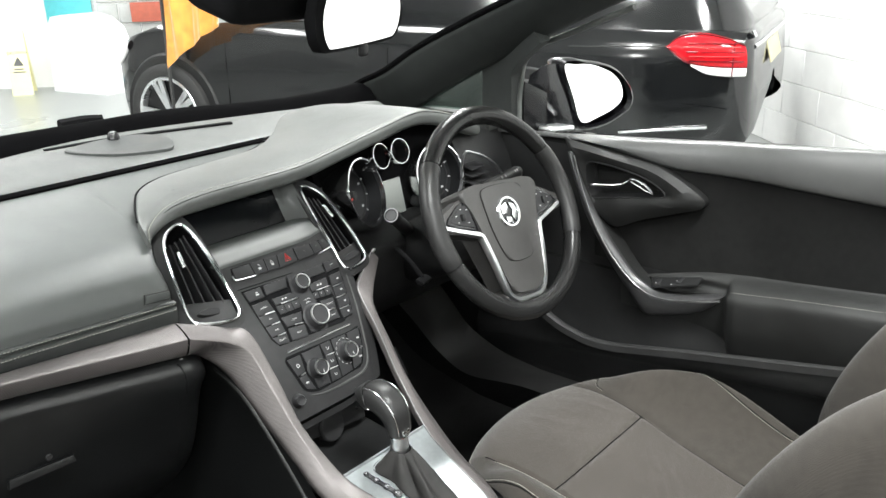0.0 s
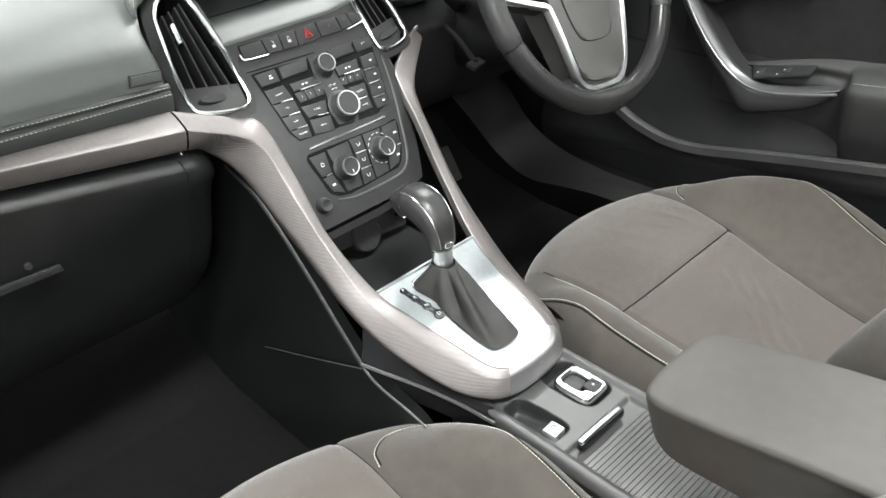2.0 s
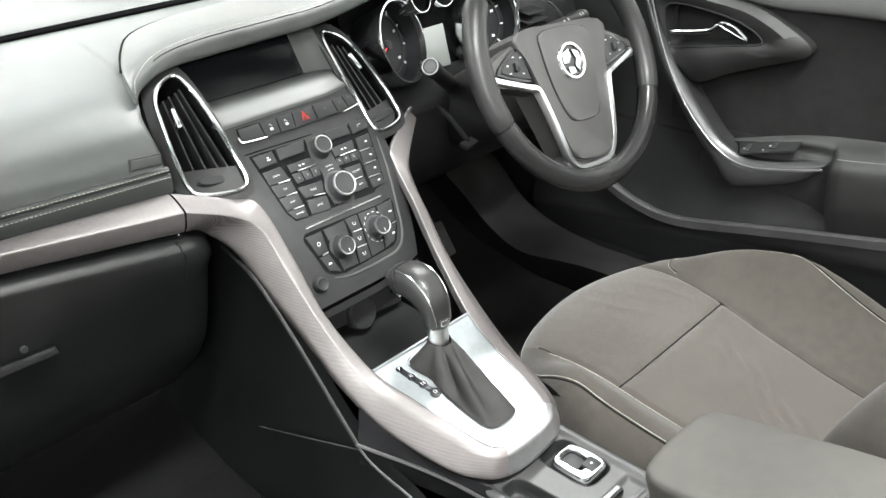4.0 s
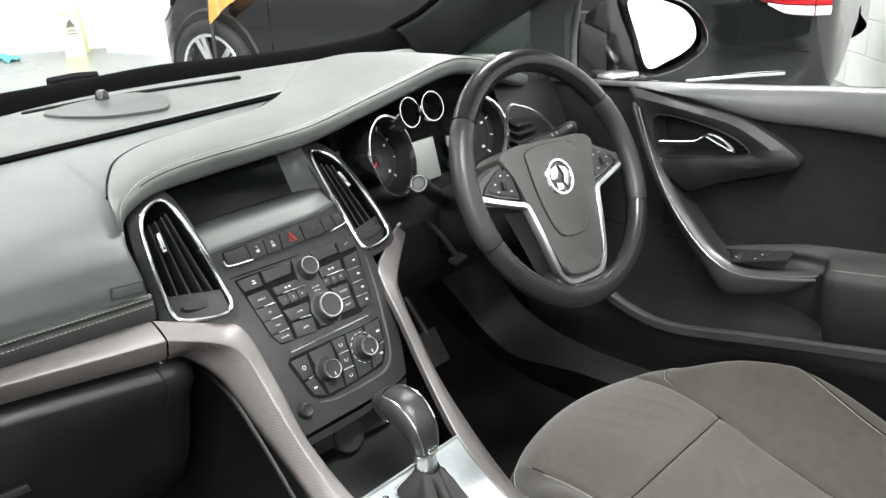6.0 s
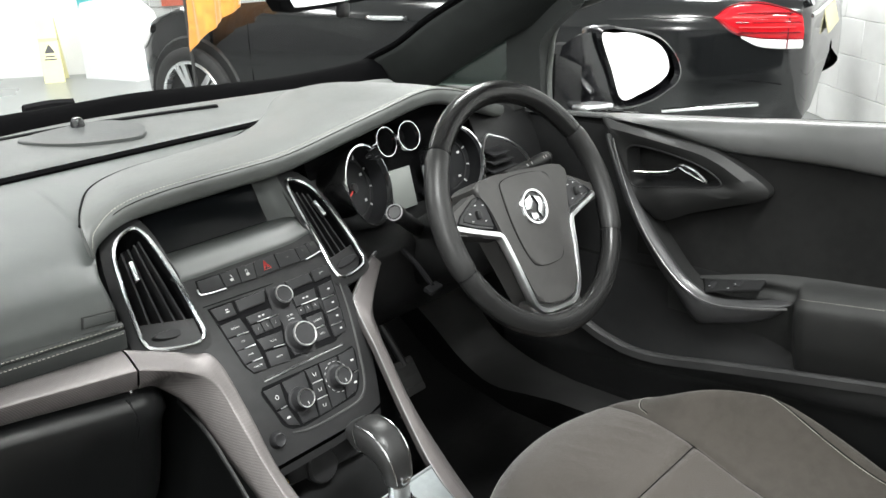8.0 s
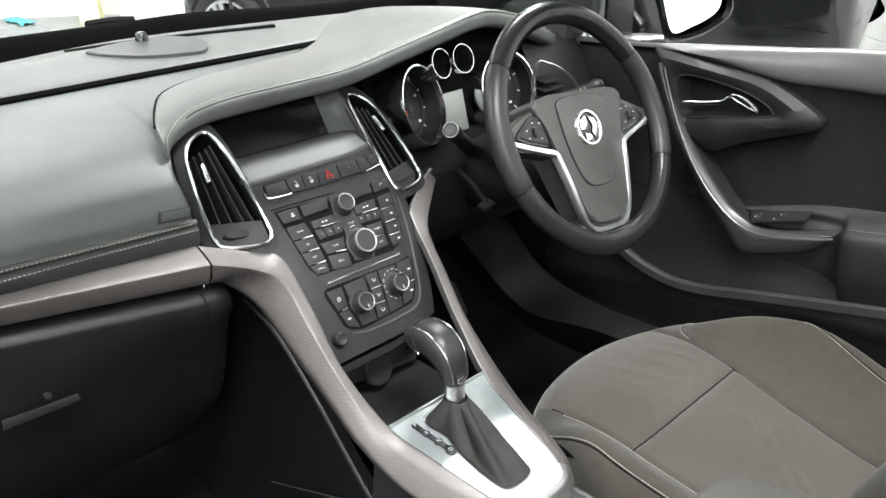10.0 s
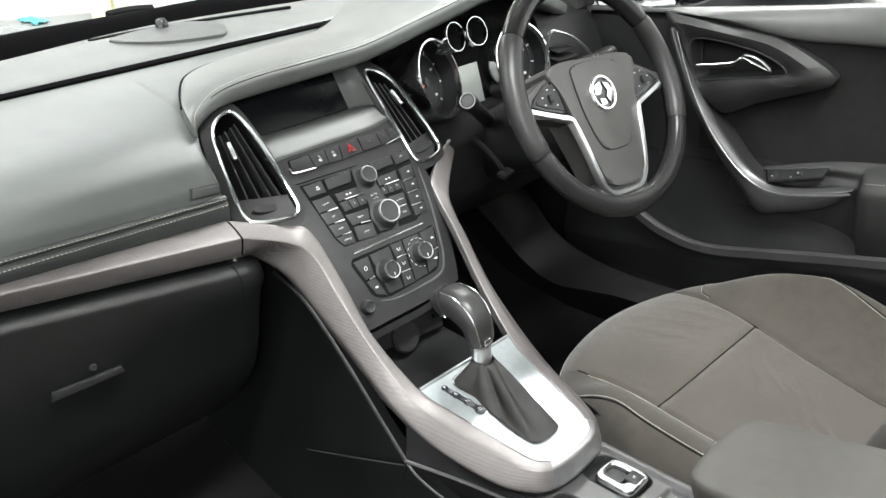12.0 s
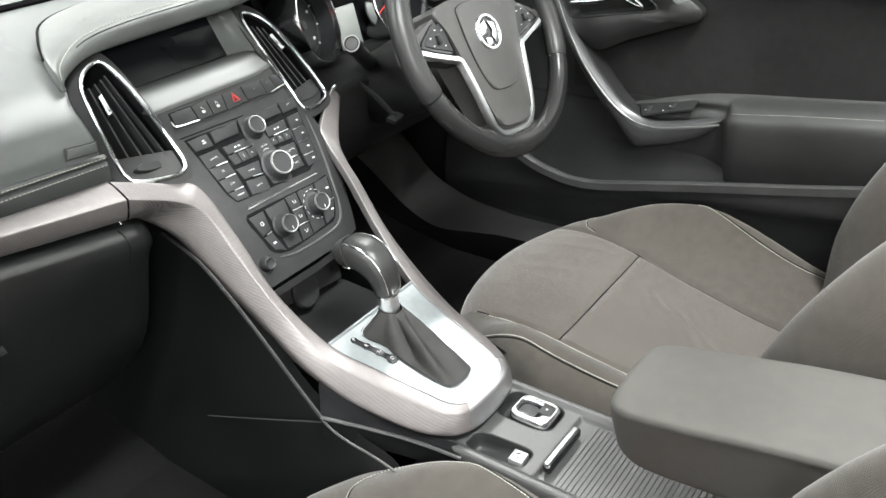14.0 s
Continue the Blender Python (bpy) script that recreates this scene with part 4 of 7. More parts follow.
def controls(c):
    # row of switches under the display
    row = part("switch_strip", stk_sheet([(-0.0885, 0.8465), (0.106, 0.8425), (0.103, 0.8560), (0.0285, 0.8615), (-0.0850, 0.8620)], 0.0006, 4), FRIT, c)
    keys = (((-0.0870, 0.8478), (-0.0540, 0.8460), (-0.0536, 0.8610), (-0.0845, 0.8612)), ((-0.0534, 0.8454), (-0.0315, 0.8446), (-0.0285, 0.8608), (-0.0531, 0.8611)), ((-0.0315, 0.8446), (-0.0095, 0.8436), (-0.0038, 0.8605), (-0.0285, 0.8608)), ((-0.0095, 0.8436), (0.0262, 0.8444), (0.0285, 0.8611), (-0.0038, 0.8605)), ((0.0262, 0.8444), (0.0600, 0.8438), (0.0610, 0.8592), (0.0285, 0.8611)), ((0.0600, 0.8438), (0.0830, 0.8434), (0.0820, 0.8572), (0.0610, 0.8592)), ((0.0830, 0.8434), (0.1035, 0.8431), (0.1000, 0.8552), (0.0820, 0.8572)))
    for k, q in enumerate(keys):
        bt = btn(row, list(q), "switch", 0.0022 if k < 4 else 0.0030)
        x, z = sum(p[0] for p in q) / 4, 0.8525
        if k in (1, 2):
            part("padlock_mark", block(stk_pose(x, z - 0.0014, 0.0025), (0.0044, 0.0034, 0.0003), 0), MARK, bt)
            bow = [stk(x + 0.0016 * math.cos(a0), z + 0.0008 + 0.0026 * math.sin(a0), 0.0027) for a0 in [math.pi * i / 6 for i in range(7 if k == 2 else 5)]]
            part("padlock_bow", tube(bow, 0.0004, 5, up=(0, -1, 0)), MARK, bt)
        if k == 3:
            for r, w in ((0.0052, 0.0008), (0.0024, 0.0006)):
                tri = [stk(x - r, z - r * 0.75, 0.0026), stk(x + r, z - r * 0.75, 0.0026), stk(x, z + r, 0.0026)]
                part("hazard_mark", tube(tri, w, 5, closed=True, up=(0, -1, 0.6)), RED, bt, "red warning triangle")
        if k > 3:
            mark(bt, x, 0.8530, 0.002, 0.0012, BUTTON_GREY, 0.0034)
    part("switch_lip", tube(smooth_line([stk(-0.0885, 0.8535, 0.0012), stk(-0.0878, 0.8485, 0.0018), stk(-0.080, 0.8464, 0.0022), stk(-0.0535, 0.8452, 0.0020)], 4), 0.0009, 6, up=(0, -1, 0)), RING, row)
    part("switch_lip", tube(smooth_line([stk(0.070, 0.8428, 0.0020), stk(0.095, 0.8420, 0.0022), stk(0.1052, 0.8428, 0.0018), stk(0.1065, 0.8470, 0.0012)], 4), 0.0009, 6, up=(0, -1, 0)), RING, row)
    part("face_joint", tube([stk(-0.092, 0.8360, 0.0002), stk(0.0, 0.8335, 0.0002), stk(0.1017, 0.8265, 0.0002)], 0.0007, 5, up=(0, -1, 0)), FRIT, c)
    # radio
    rad = part("radio_panel", stk_sheet([(-0.0700, 0.7560), (-0.0500, 0.7535), (0.050, 0.7510), (0.0770, 0.7515), (0.0815, 0.7600), (0.0970, 0.8095), (0.1040, 0.8270), (0.020, 0.8325), (-0.0885, 0.8330), (-0.0860, 0.8150), (-0.0790, 0.7680)], 0.0004), FRIT, c, "black radio control panel")
    part("radio_core", stk_sheet([(-0.0100, 0.7525), (0.0190, 0.7515), (0.0290, 0.7730), (0.0200, 0.7900), (0.0190, 0.8080), (0.0210, 0.8320), (-0.0060, 0.8320), (-0.0120, 0.8080), (-0.0070, 0.7900), (-0.0140, 0.7730)], 0.0016), BUTTON, rad)
    top = (((-0.0846, 0.8179), (-0.0574, 0.8174), (-0.0567, 0.8311), (-0.0866, 0.8314)), ((-0.0540, 0.8185), (-0.0150, 0.8185), (-0.0085, 0.8308), (-0.0521, 0.8312)), ((0.0275, 0.8196), (0.0618, 0.8193), (0.0623, 0.8305), (0.0220, 0.8306)), ((0.0638, 0.8173), (0.0990, 0.8140), (0.1015, 0.8262), (0.0660, 0.8305)))
    for k, q in enumerate(top):
        bt = btn(rad, list(q), "radio_button", 0.0024)
        x, z = sum(p[0] for p in q) / 4, sum(p[1] for p in q) / 4
        if k == 3:
            words(bt, "P", x - 0.002, z + 0.0005, 0.0046)
            mark(bt, x + 0.0026, z + 0.001, 0.0026, 0.0009)
        if k == 0:
            mark(bt, x + 0.004, z + 0.0012, 0.0036, 0.0016)
            mark(bt, x + 0.004, z - 0.0012, 0.0050, 0.0018)
    # columns of four keys on both flanks
    left = ((-0.0847, 0.8142, -0.0563, 0.8138), (-0.0836, 0.7987, -0.0529, 0.7976), (-0.0807, 0.7840, -0.0523, 0.7833), (-0.0780, 0.7686, -0.0518, 0.7682), (-0.0720, 0.7572, -0.0526, 0.7548))
    right = ((0.0646, 0.8128, 0.0945, 0.8100), (0.0604, 0.7984, 0.0900, 0.7945), (0.0567, 0.7838, 0.0862, 0.7804), (0.0535, 0.7689, 0.0809, 0.7655), (0.0530, 0.7554, 0.0770, 0.7532))
    for side, edge in ((-1, left), (1, right)):
        for k, (a, b) in enumerate(zip(edge, edge[1:])):
            bt = btn(rad, [(b[0], b[1]), (b[2], b[3]), (a[2], a[3]), (a[0], a[1])], "radio_button", 0.0024)
            x, z = (a[0] + a[2] + b[0] + b[2]) / 4, (a[1] + a[3] + b[1] + b[3]) / 4
            if side < 0:
                words(bt, ("RADIO", "CD", "AUX", "PHONE")[k], x + 0.001, z, 0.0034)
            else:
                mark(bt, x + 0.003, z, 0.0034, 0.0022)
            if k < 3:
                u = (0.42, 0.95) if side < 0 else (0.04, 0.80)
                key_bead(rad, b[0] + (b[2] - b[0]) * u[0], b[1] + (b[3] - b[1]) * u[0], b[0] + (b[2] - b[0]) * u[1], b[1] + (b[3] - b[1]) * u[1])
    # seek keys over number keys
    for first, seek, low in ((1, ((-0.0483, 0.8030), (-0.0075, 0.8023), (-0.0131, 0.8119), (-0.0490, 0.8125)), ((-0.0474, 0.7907), (-0.0090, 0.7903), (-0.0079, 0.8017), (-0.0487, 0.8024))), (4, ((0.0205, 0.8019), (0.0547, 0.8015), (0.0586, 0.8131), (0.0215, 0.8128)), ((0.0185, 0.7920), (0.0529, 0.7906), (0.0542, 0.8009), (0.0201, 0.8013)))):
        bt = btn(rad, list(seek), "seek_button", 0.0024)
        x = sum(p[0] for p in seek) / 4
        for k in (-1, 1):
            mark(bt, x + k * 0.0028, 0.8075, 0.0030, 0.0020)
        a, b = seek[0], seek[1]
        key_bead(rad, a[0] + (b[0] - a[0]) * 0.25, a[1], b[0], b[1])
        for k in range(3):
            lerp = lambda p, q, u: (p[0] + (q[0] - p[0]) * u, p[1] + (q[1] - p[1]) * u)
            bt = btn(rad, [lerp(low[0], low[1], k / 3), lerp(low[0], low[1], (k + 1) / 3), lerp(low[3], low[2], (k + 1) / 3), lerp(low[3], low[2], k / 3)], "number_button", 0.0022)
            mid = lerp(low[0], low[1], (k + 0.5) / 3)
            words(bt, str(first + k), mid[0], mid[1] + 0.0056, 0.0040)
    for text, q in (("TONE", ((-0.0466, 0.7735), (-0.0174, 0.7720), (-0.0122, 0.7857), (-0.0497, 0.7873))), ("BACK", ((-0.0484, 0.7556), (-0.0183, 0.7521), (-0.0161, 0.7695), (-0.0465, 0.7722))), ("CONFIG", ((0.0289, 0.7736), (0.0490, 0.7731), (0.0525, 0.7871), (0.0248, 0.7882))), ("INFO", ((0.0204, 0.7590), (0.0476, 0.7584), (0.0482, 0.7719), (0.0299, 0.7720)))):
        bt = btn(rad, list(q), "radio_button", 0.0024)
        x, z = sum(p[0] for p in q) / 4, sum(p[1] for p in q) / 4
        words(bt, text, x + 0.0015, z, 0.0034)
    key_bead(rad, -0.0330, 0.7730, -0.0176, 0.7712)
    key_bead(rad, 0.0310, 0.7728, 0.0460, 0.7724)
    words(rad, "CD 400", 0.0065, 0.7965, 0.0034, 0.0018)
    part("dial_arc", tube([stk(0.0065 + 0.0085 * math.cos(radians(a)), 0.7845 + 0.0085 * math.sin(radians(a)), 0.0018) for a in (60, 75, 90, 105, 120)], 0.0004, 5, up=(0, -1, 0)), MARK, rad)
    knob(rad, 0.0062, 0.8173, 0.0112, 0.017, "volume_knob")
    knob(rad, 0.0070, 0.7722, 0.0152, 0.018, "menu_knob")
    # disc slot
    part("disc_slot", stk_sheet([(-0.0640, 0.7432), (0.0610, 0.7428), (0.0625, 0.7470), (-0.0620, 0.7478)], 0.0003, 3), GLOSS, c)
    part("slot_lip", tube([stk(-0.0630, 0.7446, 0.0012), stk(0.0590, 0.7442, 0.0012)], 0.0009, 6, up=(0, -1, 0)), DULL_SILVER, c)
    # climate
    out = smooth_line([Vector((x, z, 0)) for x, z in ((-0.0722, 0.7380), (-0.0432, 0.7382), (0.015, 0.7380), (0.0458, 0.7378), (0.0765, 0.7355), (0.0690, 0.7089), (0.0560, 0.6890), (0.0385, 0.6832), (-0.0116, 0.6818), (-0.0402, 0.6815), (-0.0600, 0.6905), (-0.0662, 0.7095))], 4, closed=True)
    cl = part("climate_panel", stk_sheet([(p.x, p.y) for p in out], 0.0004), FRIT, c, "black climate control panel")
    for q, word in ((((-0.0640, 0.7113), (-0.0476, 0.7121), (-0.0458, 0.7361), (-0.0707, 0.7365)), "ring"), (((-0.0572, 0.6911), (-0.0404, 0.6843), (-0.0483, 0.7109), (-0.0638, 0.7098)), "car"),
                    (((-0.0063, 0.7206), (0.0110, 0.7194), (0.0129, 0.7369), (-0.0076, 0.7375)), "a"), (((-0.0081, 0.7023), (0.0093, 0.7009), (0.0110, 0.7194), (-0.0063, 0.7206)), "b"), (((-0.0113, 0.6835), (0.0090, 0.6838), (0.0093, 0.7009), (-0.0081, 0.7023)), "c"),
                    (((0.0406, 0.7136), (0.0670, 0.7095), (0.0752, 0.7345), (0.0463, 0.7362)), "d"), (((0.0349, 0.6862), (0.0525, 0.6895), (0.0668, 0.7085), (0.0404, 0.7125)), "e")):
        bt = btn(cl, list(q), "climate_button", 0.0022)
        x, z = sum(p[0] for p in q) / 4, sum(p[1] for p in q) / 4
        if word in "abc":
            part("arrow_mark", tube([stk(x - 0.002, z + 0.002, 0.0027), stk(x - 0.001, z - 0.0016, 0.0027), stk(x + 0.002, z - 0.0014, 0.0027), stk(x + 0.0026, z + 0.0015, 0.0027)], 0.0005, 5, up=(0, -1, 0)), MARK, bt)
        elif word == "ring":
            part("ring_mark", tube([stk(x + 0.0022 * math.cos(a), z + 0.0022 * math.sin(a), 0.0027) for a in [math.pi * i / 5 for i in range(10)]], 0.0005, 5, closed=True, up=(0, -1, 0)), MARK, bt)
        else:
            mark(bt, x + (0.006 if word in "de" else 0.0), z, 0.0046, 0.0024)
    btn(cl, [(-0.0373, 0.6847), (-0.0122, 0.6838), (-0.0079, 0.7369), (-0.0427, 0.7366)], "knob_tile", 0.0014)
    btn(cl, [(0.0101, 0.6842), (0.0337, 0.6858), (0.0441, 0.7361), (0.0150, 0.7370)], "knob_tile", 0.0014)
    for x0, z0, x1, z1 in ((-0.0050, 0.7203, 0.0105, 0.7196), (-0.0066, 0.7020, 0.0085, 0.7012), (-0.0575, 0.7110, -0.0490, 0.7116), (0.0590, 0.7098, 0.0660, 0.7092)):
        key_bead(cl, x0, z0, x1, z1)
    for x, z, name in ((-0.0285, 0.7112, "fan_knob"), (0.0330, 0.7145, "temperature_knob")):
        kn = knob(cl, x, z, 0.0112, 0.019, name)
        m = stk_pose(x, z)
        part("knob_pointer", block(m @ Matrix.Translation((0.0, -0.0065, 0.0184)), (0.0010, 0.0045, 0.0006), 0), MARK, kn)
    for k in range(11):
        a = math.radians(30 + 24 * k)
        mark(cl, 0.0330 + 0.0178 * math.cos(a), 0.7145 + 0.0178 * math.sin(a), 0.0040, 0.0007, MARK, 0.0017, a + math.pi / 2, "scale_mark")
    m = stk_pose(-0.0765, 0.6825)
    part("heater_button", lathe([(0, 0.0085), (0.0055, 0.0085), (0.0072, 0.0095), (0.0086, 0.008), (0.0092, 0.003), (0.0105, 0.0)], m, 24), BUTTON, c)
    # raised rim that frames the controls
    rim = smooth_line([stk(x, z, 0.0006) for x, z in ((0.1105, 0.8150), (0.0990, 0.7700), (0.0835, 0.7234), (0.0720, 0.6930), (0.0540, 0.6785), (0.0227, 0.6750), (-0.0274, 0.6755), (-0.0540, 0.6815))], 6)
    part("panel_rim", sweep(rim, circle2(0.0022, 0.0012, 8), up=(0, -1, 0.6), scales=[0.3 + 0.7 * math.sin(math.pi * k / (len(rim) - 1)) ** 0.5 for k in range(len(rim))]), RIDGE, c)
    # fold where the plate turns under, socket with round cap, tray
    rows = [[stk(x, 0.6505, 0.0), stk(x, 0.640, -0.004), (x, 0.055, 0.630), (x, 0.10, 0.625)] for x in (-0.085, 0, 0.085)]
    part("lower_lip", grid(rows), STACK, c)
    part("tray_back", prism([(-0.10, 0.115, 0.55), (0.10, 0.115, 0.55), (0.10, 0.105, 0.64), (-0.10, 0.105, 0.64)], (0, 0.01, 0)), PLASTIC, c)
    part("tray_floor", prism([(-0.09, -0.055, 0.550), (0.09, -0.055, 0.550), (0.09, 0.12, 0.560), (-0.09, 0.12, 0.560)], (0, 0, -0.006)), PLASTIC, c)
    plate = part("socket_plate", block(basis((0.012, 0.088, 0.600), (1, 0, -0.12), (0, 0.25, 1), (0, -1, 0.25)), (0.13, 0.046, 0.02), 0.006, 3), STACK, c)
    part("plate_hole", lathe([(0, 0.0), (0.0022, 0.0), (0.0026, -0.001)], basis((0.060, 0.0768, 0.596), (1, 0, 0), (0, 0.25, 1), (0, -1, 0.25)), 12), FRIT, plate)
    m = basis((0.0, 0.075, 0.592), (1, 0, 0), (0, 0.25, 1), (0, -1, 0.25))
    part("socket_cap", lathe([(0, 0.008), (0.021, 0.008), (0.0235, 0.005), (0.0235, -0.01)], m, 32), STACK, c, "round capped power socket")
    part("aux_socket", lathe([(0, 0.0025), (0.002, 0.0025), (0.003, 0.0035), (0.004, 0.0)], basis((-0.056, 0.076, 0.596), (1, 0, 0), (0, 0.25, 1), (0, -1, 0.25)), 14), BRASS, c)


def vent(c, s):
    loop = soft_loop([stk(s * x, z, 0.003) for x, z in VENT])
    v = part("air_vent", tube(loop, 0.0028, 8, closed=True, up=(0, -1, 0.6)), CHROME, c, "air vent in a polished chrome ring")
    rim = soft_loop([stk(s * x, z, -0.003) for x, z in VENT])
    deep = soft_loop([stk(s * x, z, -0.05) for x, z in VENT])
    bm = grid([rim, deep], closed_cols=True)
    bm.faces.new([bm.verts.new(p) for p in deep])
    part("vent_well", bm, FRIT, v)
    for k in range(4):
        u = (k + 0.7) / 4.4
        top, low = (0.113 + u * 0.036, 0.914 - 0.003 * k), (0.106 + u * 0.056, 0.830 - 0.003 * (k == 0))
        a0, a1, b0, b1 = stk(s * top[0], top[1], -0.003), stk(s * top[0], top[1], -0.03), stk(s * low[0], low[1], -0.003), stk(s * low[0], low[1], -0.03)
        part("blade", thicken(grid([[a0, a1], [b0, b1]]), 0.0022), BUTTON, v)
    m = stk_pose(s * 0.142, 0.884, 0.001) @ Matrix.Rotation(s * 0.14, 4, "Z")
    part("slider_tab", block(m, (0.007, 0.028, 0.010), 0.003, 3), CHROME, v, "chrome slider tab")
    shelf = [(0.108, 0.810), (0.122, 0.8065), (0.156, 0.8085), (0.165, 0.815), (0.164, 0.834), (0.107, 0.831)]
    part("vent_shelf", prism([stk(s * x, z, -0.008) for x, z in shelf], (0, -0.005, 0.003), 0.001), STACK, v)
    m = stk_pose(s * 0.138, 0.8195, -0.003)
    part("thumb_wheel", lathe([(0, 0.004), (0.016, 0.004), (0.018, 0.002), (0.018, -0.004)], m @ Matrix.Rotation(s * 0.18, 4, "Z") @ Matrix.Diagonal((1.15, 0.3, 1, 1)), 24), BUTTON, v)
    return v


centre_stack()


def console_trim():
    t = thing("console_trim", "woven silver-grey trim sweeping round the gear selector", "trim", (0, -0.05, 0.55))
    left = [((-0.200, 0.142, 0.781), (-0.200, 0.108, 0.805), (-0.200, 0.140, 0.829)),
            ((-0.168, 0.136, 0.766), (-0.146, 0.100, 0.787), (-0.132, 0.124, 0.7985)),
            ((-0.143, 0.110, 0.736), (-0.121, 0.086, 0.764), (-0.1065, 0.106, 0.786)),
            ((-0.133, 0.070, 0.690), (-0.115, 0.052, 0.712), (-0.100, 0.062, 0.728)),
            ((-0.124, 0.020, 0.640), (-0.108, 0.006, 0.652), (-0.096, 0.015, 0.660)),
            ((-0.119, -0.040, 0.590), (-0.100, -0.054, 0.596), (-0.083, -0.050, 0.600)),
            ((-0.110, -0.100, 0.556), (-0.090, -0.110, 0.574), (-0.071, -0.105, 0.580)),
            ((-0.092, -0.180, 0.534), (-0.074, -0.180, 0.556), (-0.058, -0.175, 0.562)),
            ((-0.070, -0.214, 0.523), (-0.062, -0.210, 0.548), (-0.050, -0.204, 0.5535)),
            ((-0.044, -0.231, 0.519), (-0.040, -0.227, 0.544), (-0.034, -0.219, 0.5497)),
            ((0.0, -0.235, 0.517), (0.0, -0.231, 0.542), (0.0, -0.222, 0.549))]
    rows = left + [tuple((-x, y, z) for x, y, z in r) for r in left[-2:2:-1]]
    rows += [((0.142, 0.100, 0.72), (0.122, 0.088, 0.748), (0.1118, 0.108, 0.7655)), ((0.160, 0.135, 0.742), (0.142, 0.110, 0.766), (0.1235, 0.124, 0.784)), ((0.220, 0.190, 0.765), (0.212, 0.166, 0.790), (0.196, 0.166, 0.807))]
    full = []
    for k, (o, m, i) in enumerate(rows):
        o, m, i = Vector(o), Vector(m), Vector(i)
        sd = -1 if k < 10 else 1
        puff = Vector((sd * 0.5, -0.6, 0.5)).normalized() * 0.0012
        full.append([o + Vector((0, 0.012, -0.004)), o, (o + m) / 2 + puff, m.lerp(o, 0.09), m.lerp(i, 0.09), (m + i) / 2 + puff * 0.7, i, i + Vector((0, 0.008, -0.006))])
    x0 = -0.1975
    lo, mid, hi = trim_low(x0), trim_crease(x0), trim_top(x0)
    full[0] = [Vector((x0, y, z)) for y, z in ((0.140, lo - 0.001), (0.125, lo), (0.117, lo + 0.008), (0.1105, mid - 0.004), (0.112, mid + 0.001), (0.126, (hi + mid) / 2 + 0.0022), (0.140, hi), (0.150, hi - 0.004))]
    cols = [smooth_line([r[j] for r in full], 6) for j in range(8)]
    dense = [smooth_line([c[k] for c in cols], 4) for k in range(len(cols[0]))]
    part("trim_band", grid(dense[: 9 * 6 + 1]), TRIM, t)
    part("front_lip", grid(dense[9 * 6 : 12 * 6 + 1]), LIP, t, "smooth silver front edge")
    part("trim_band", grid(dense[12 * 6 :]), TRIM, t)
    part("edge_bead", tube(smooth_line([Vector(r[2]) + Vector((0, -0.001, 0.001)) for r in rows[13:21]], 6), 0.0011, 6), DULL_SILVER, t, "thin bright bead")
    part("end_cap", block(basis((0.199, 0.165, 0.8085), (1, 0.3, 0.2), (-0.2, 0, 1), (0.3, -1, 0.1)), (0.009, 0.004, 0.004), 0.001), SILVER, t, "bright end cap")
    inner = cols[6]
    lo, hi = 5 * 6, 15 * 6
    edge = [p + Vector((0, 0, 0.0008)) for p in inner[lo : hi + 1]]
    half = len(edge) // 2
    bm = grid([[a.lerp(b, u) for u in (0, 0.25, 0.5, 0.75, 1)] for a, b in zip(edge[: half + 1], edge[: half - 1 : -1])])
    part("plate_rim", tube([edge[0], edge[-1]], 0.0022, 8), PLATE, t)
    part("plate", bm, PLATE, t, "brushed silver selector plate")
    return t


console_trim()


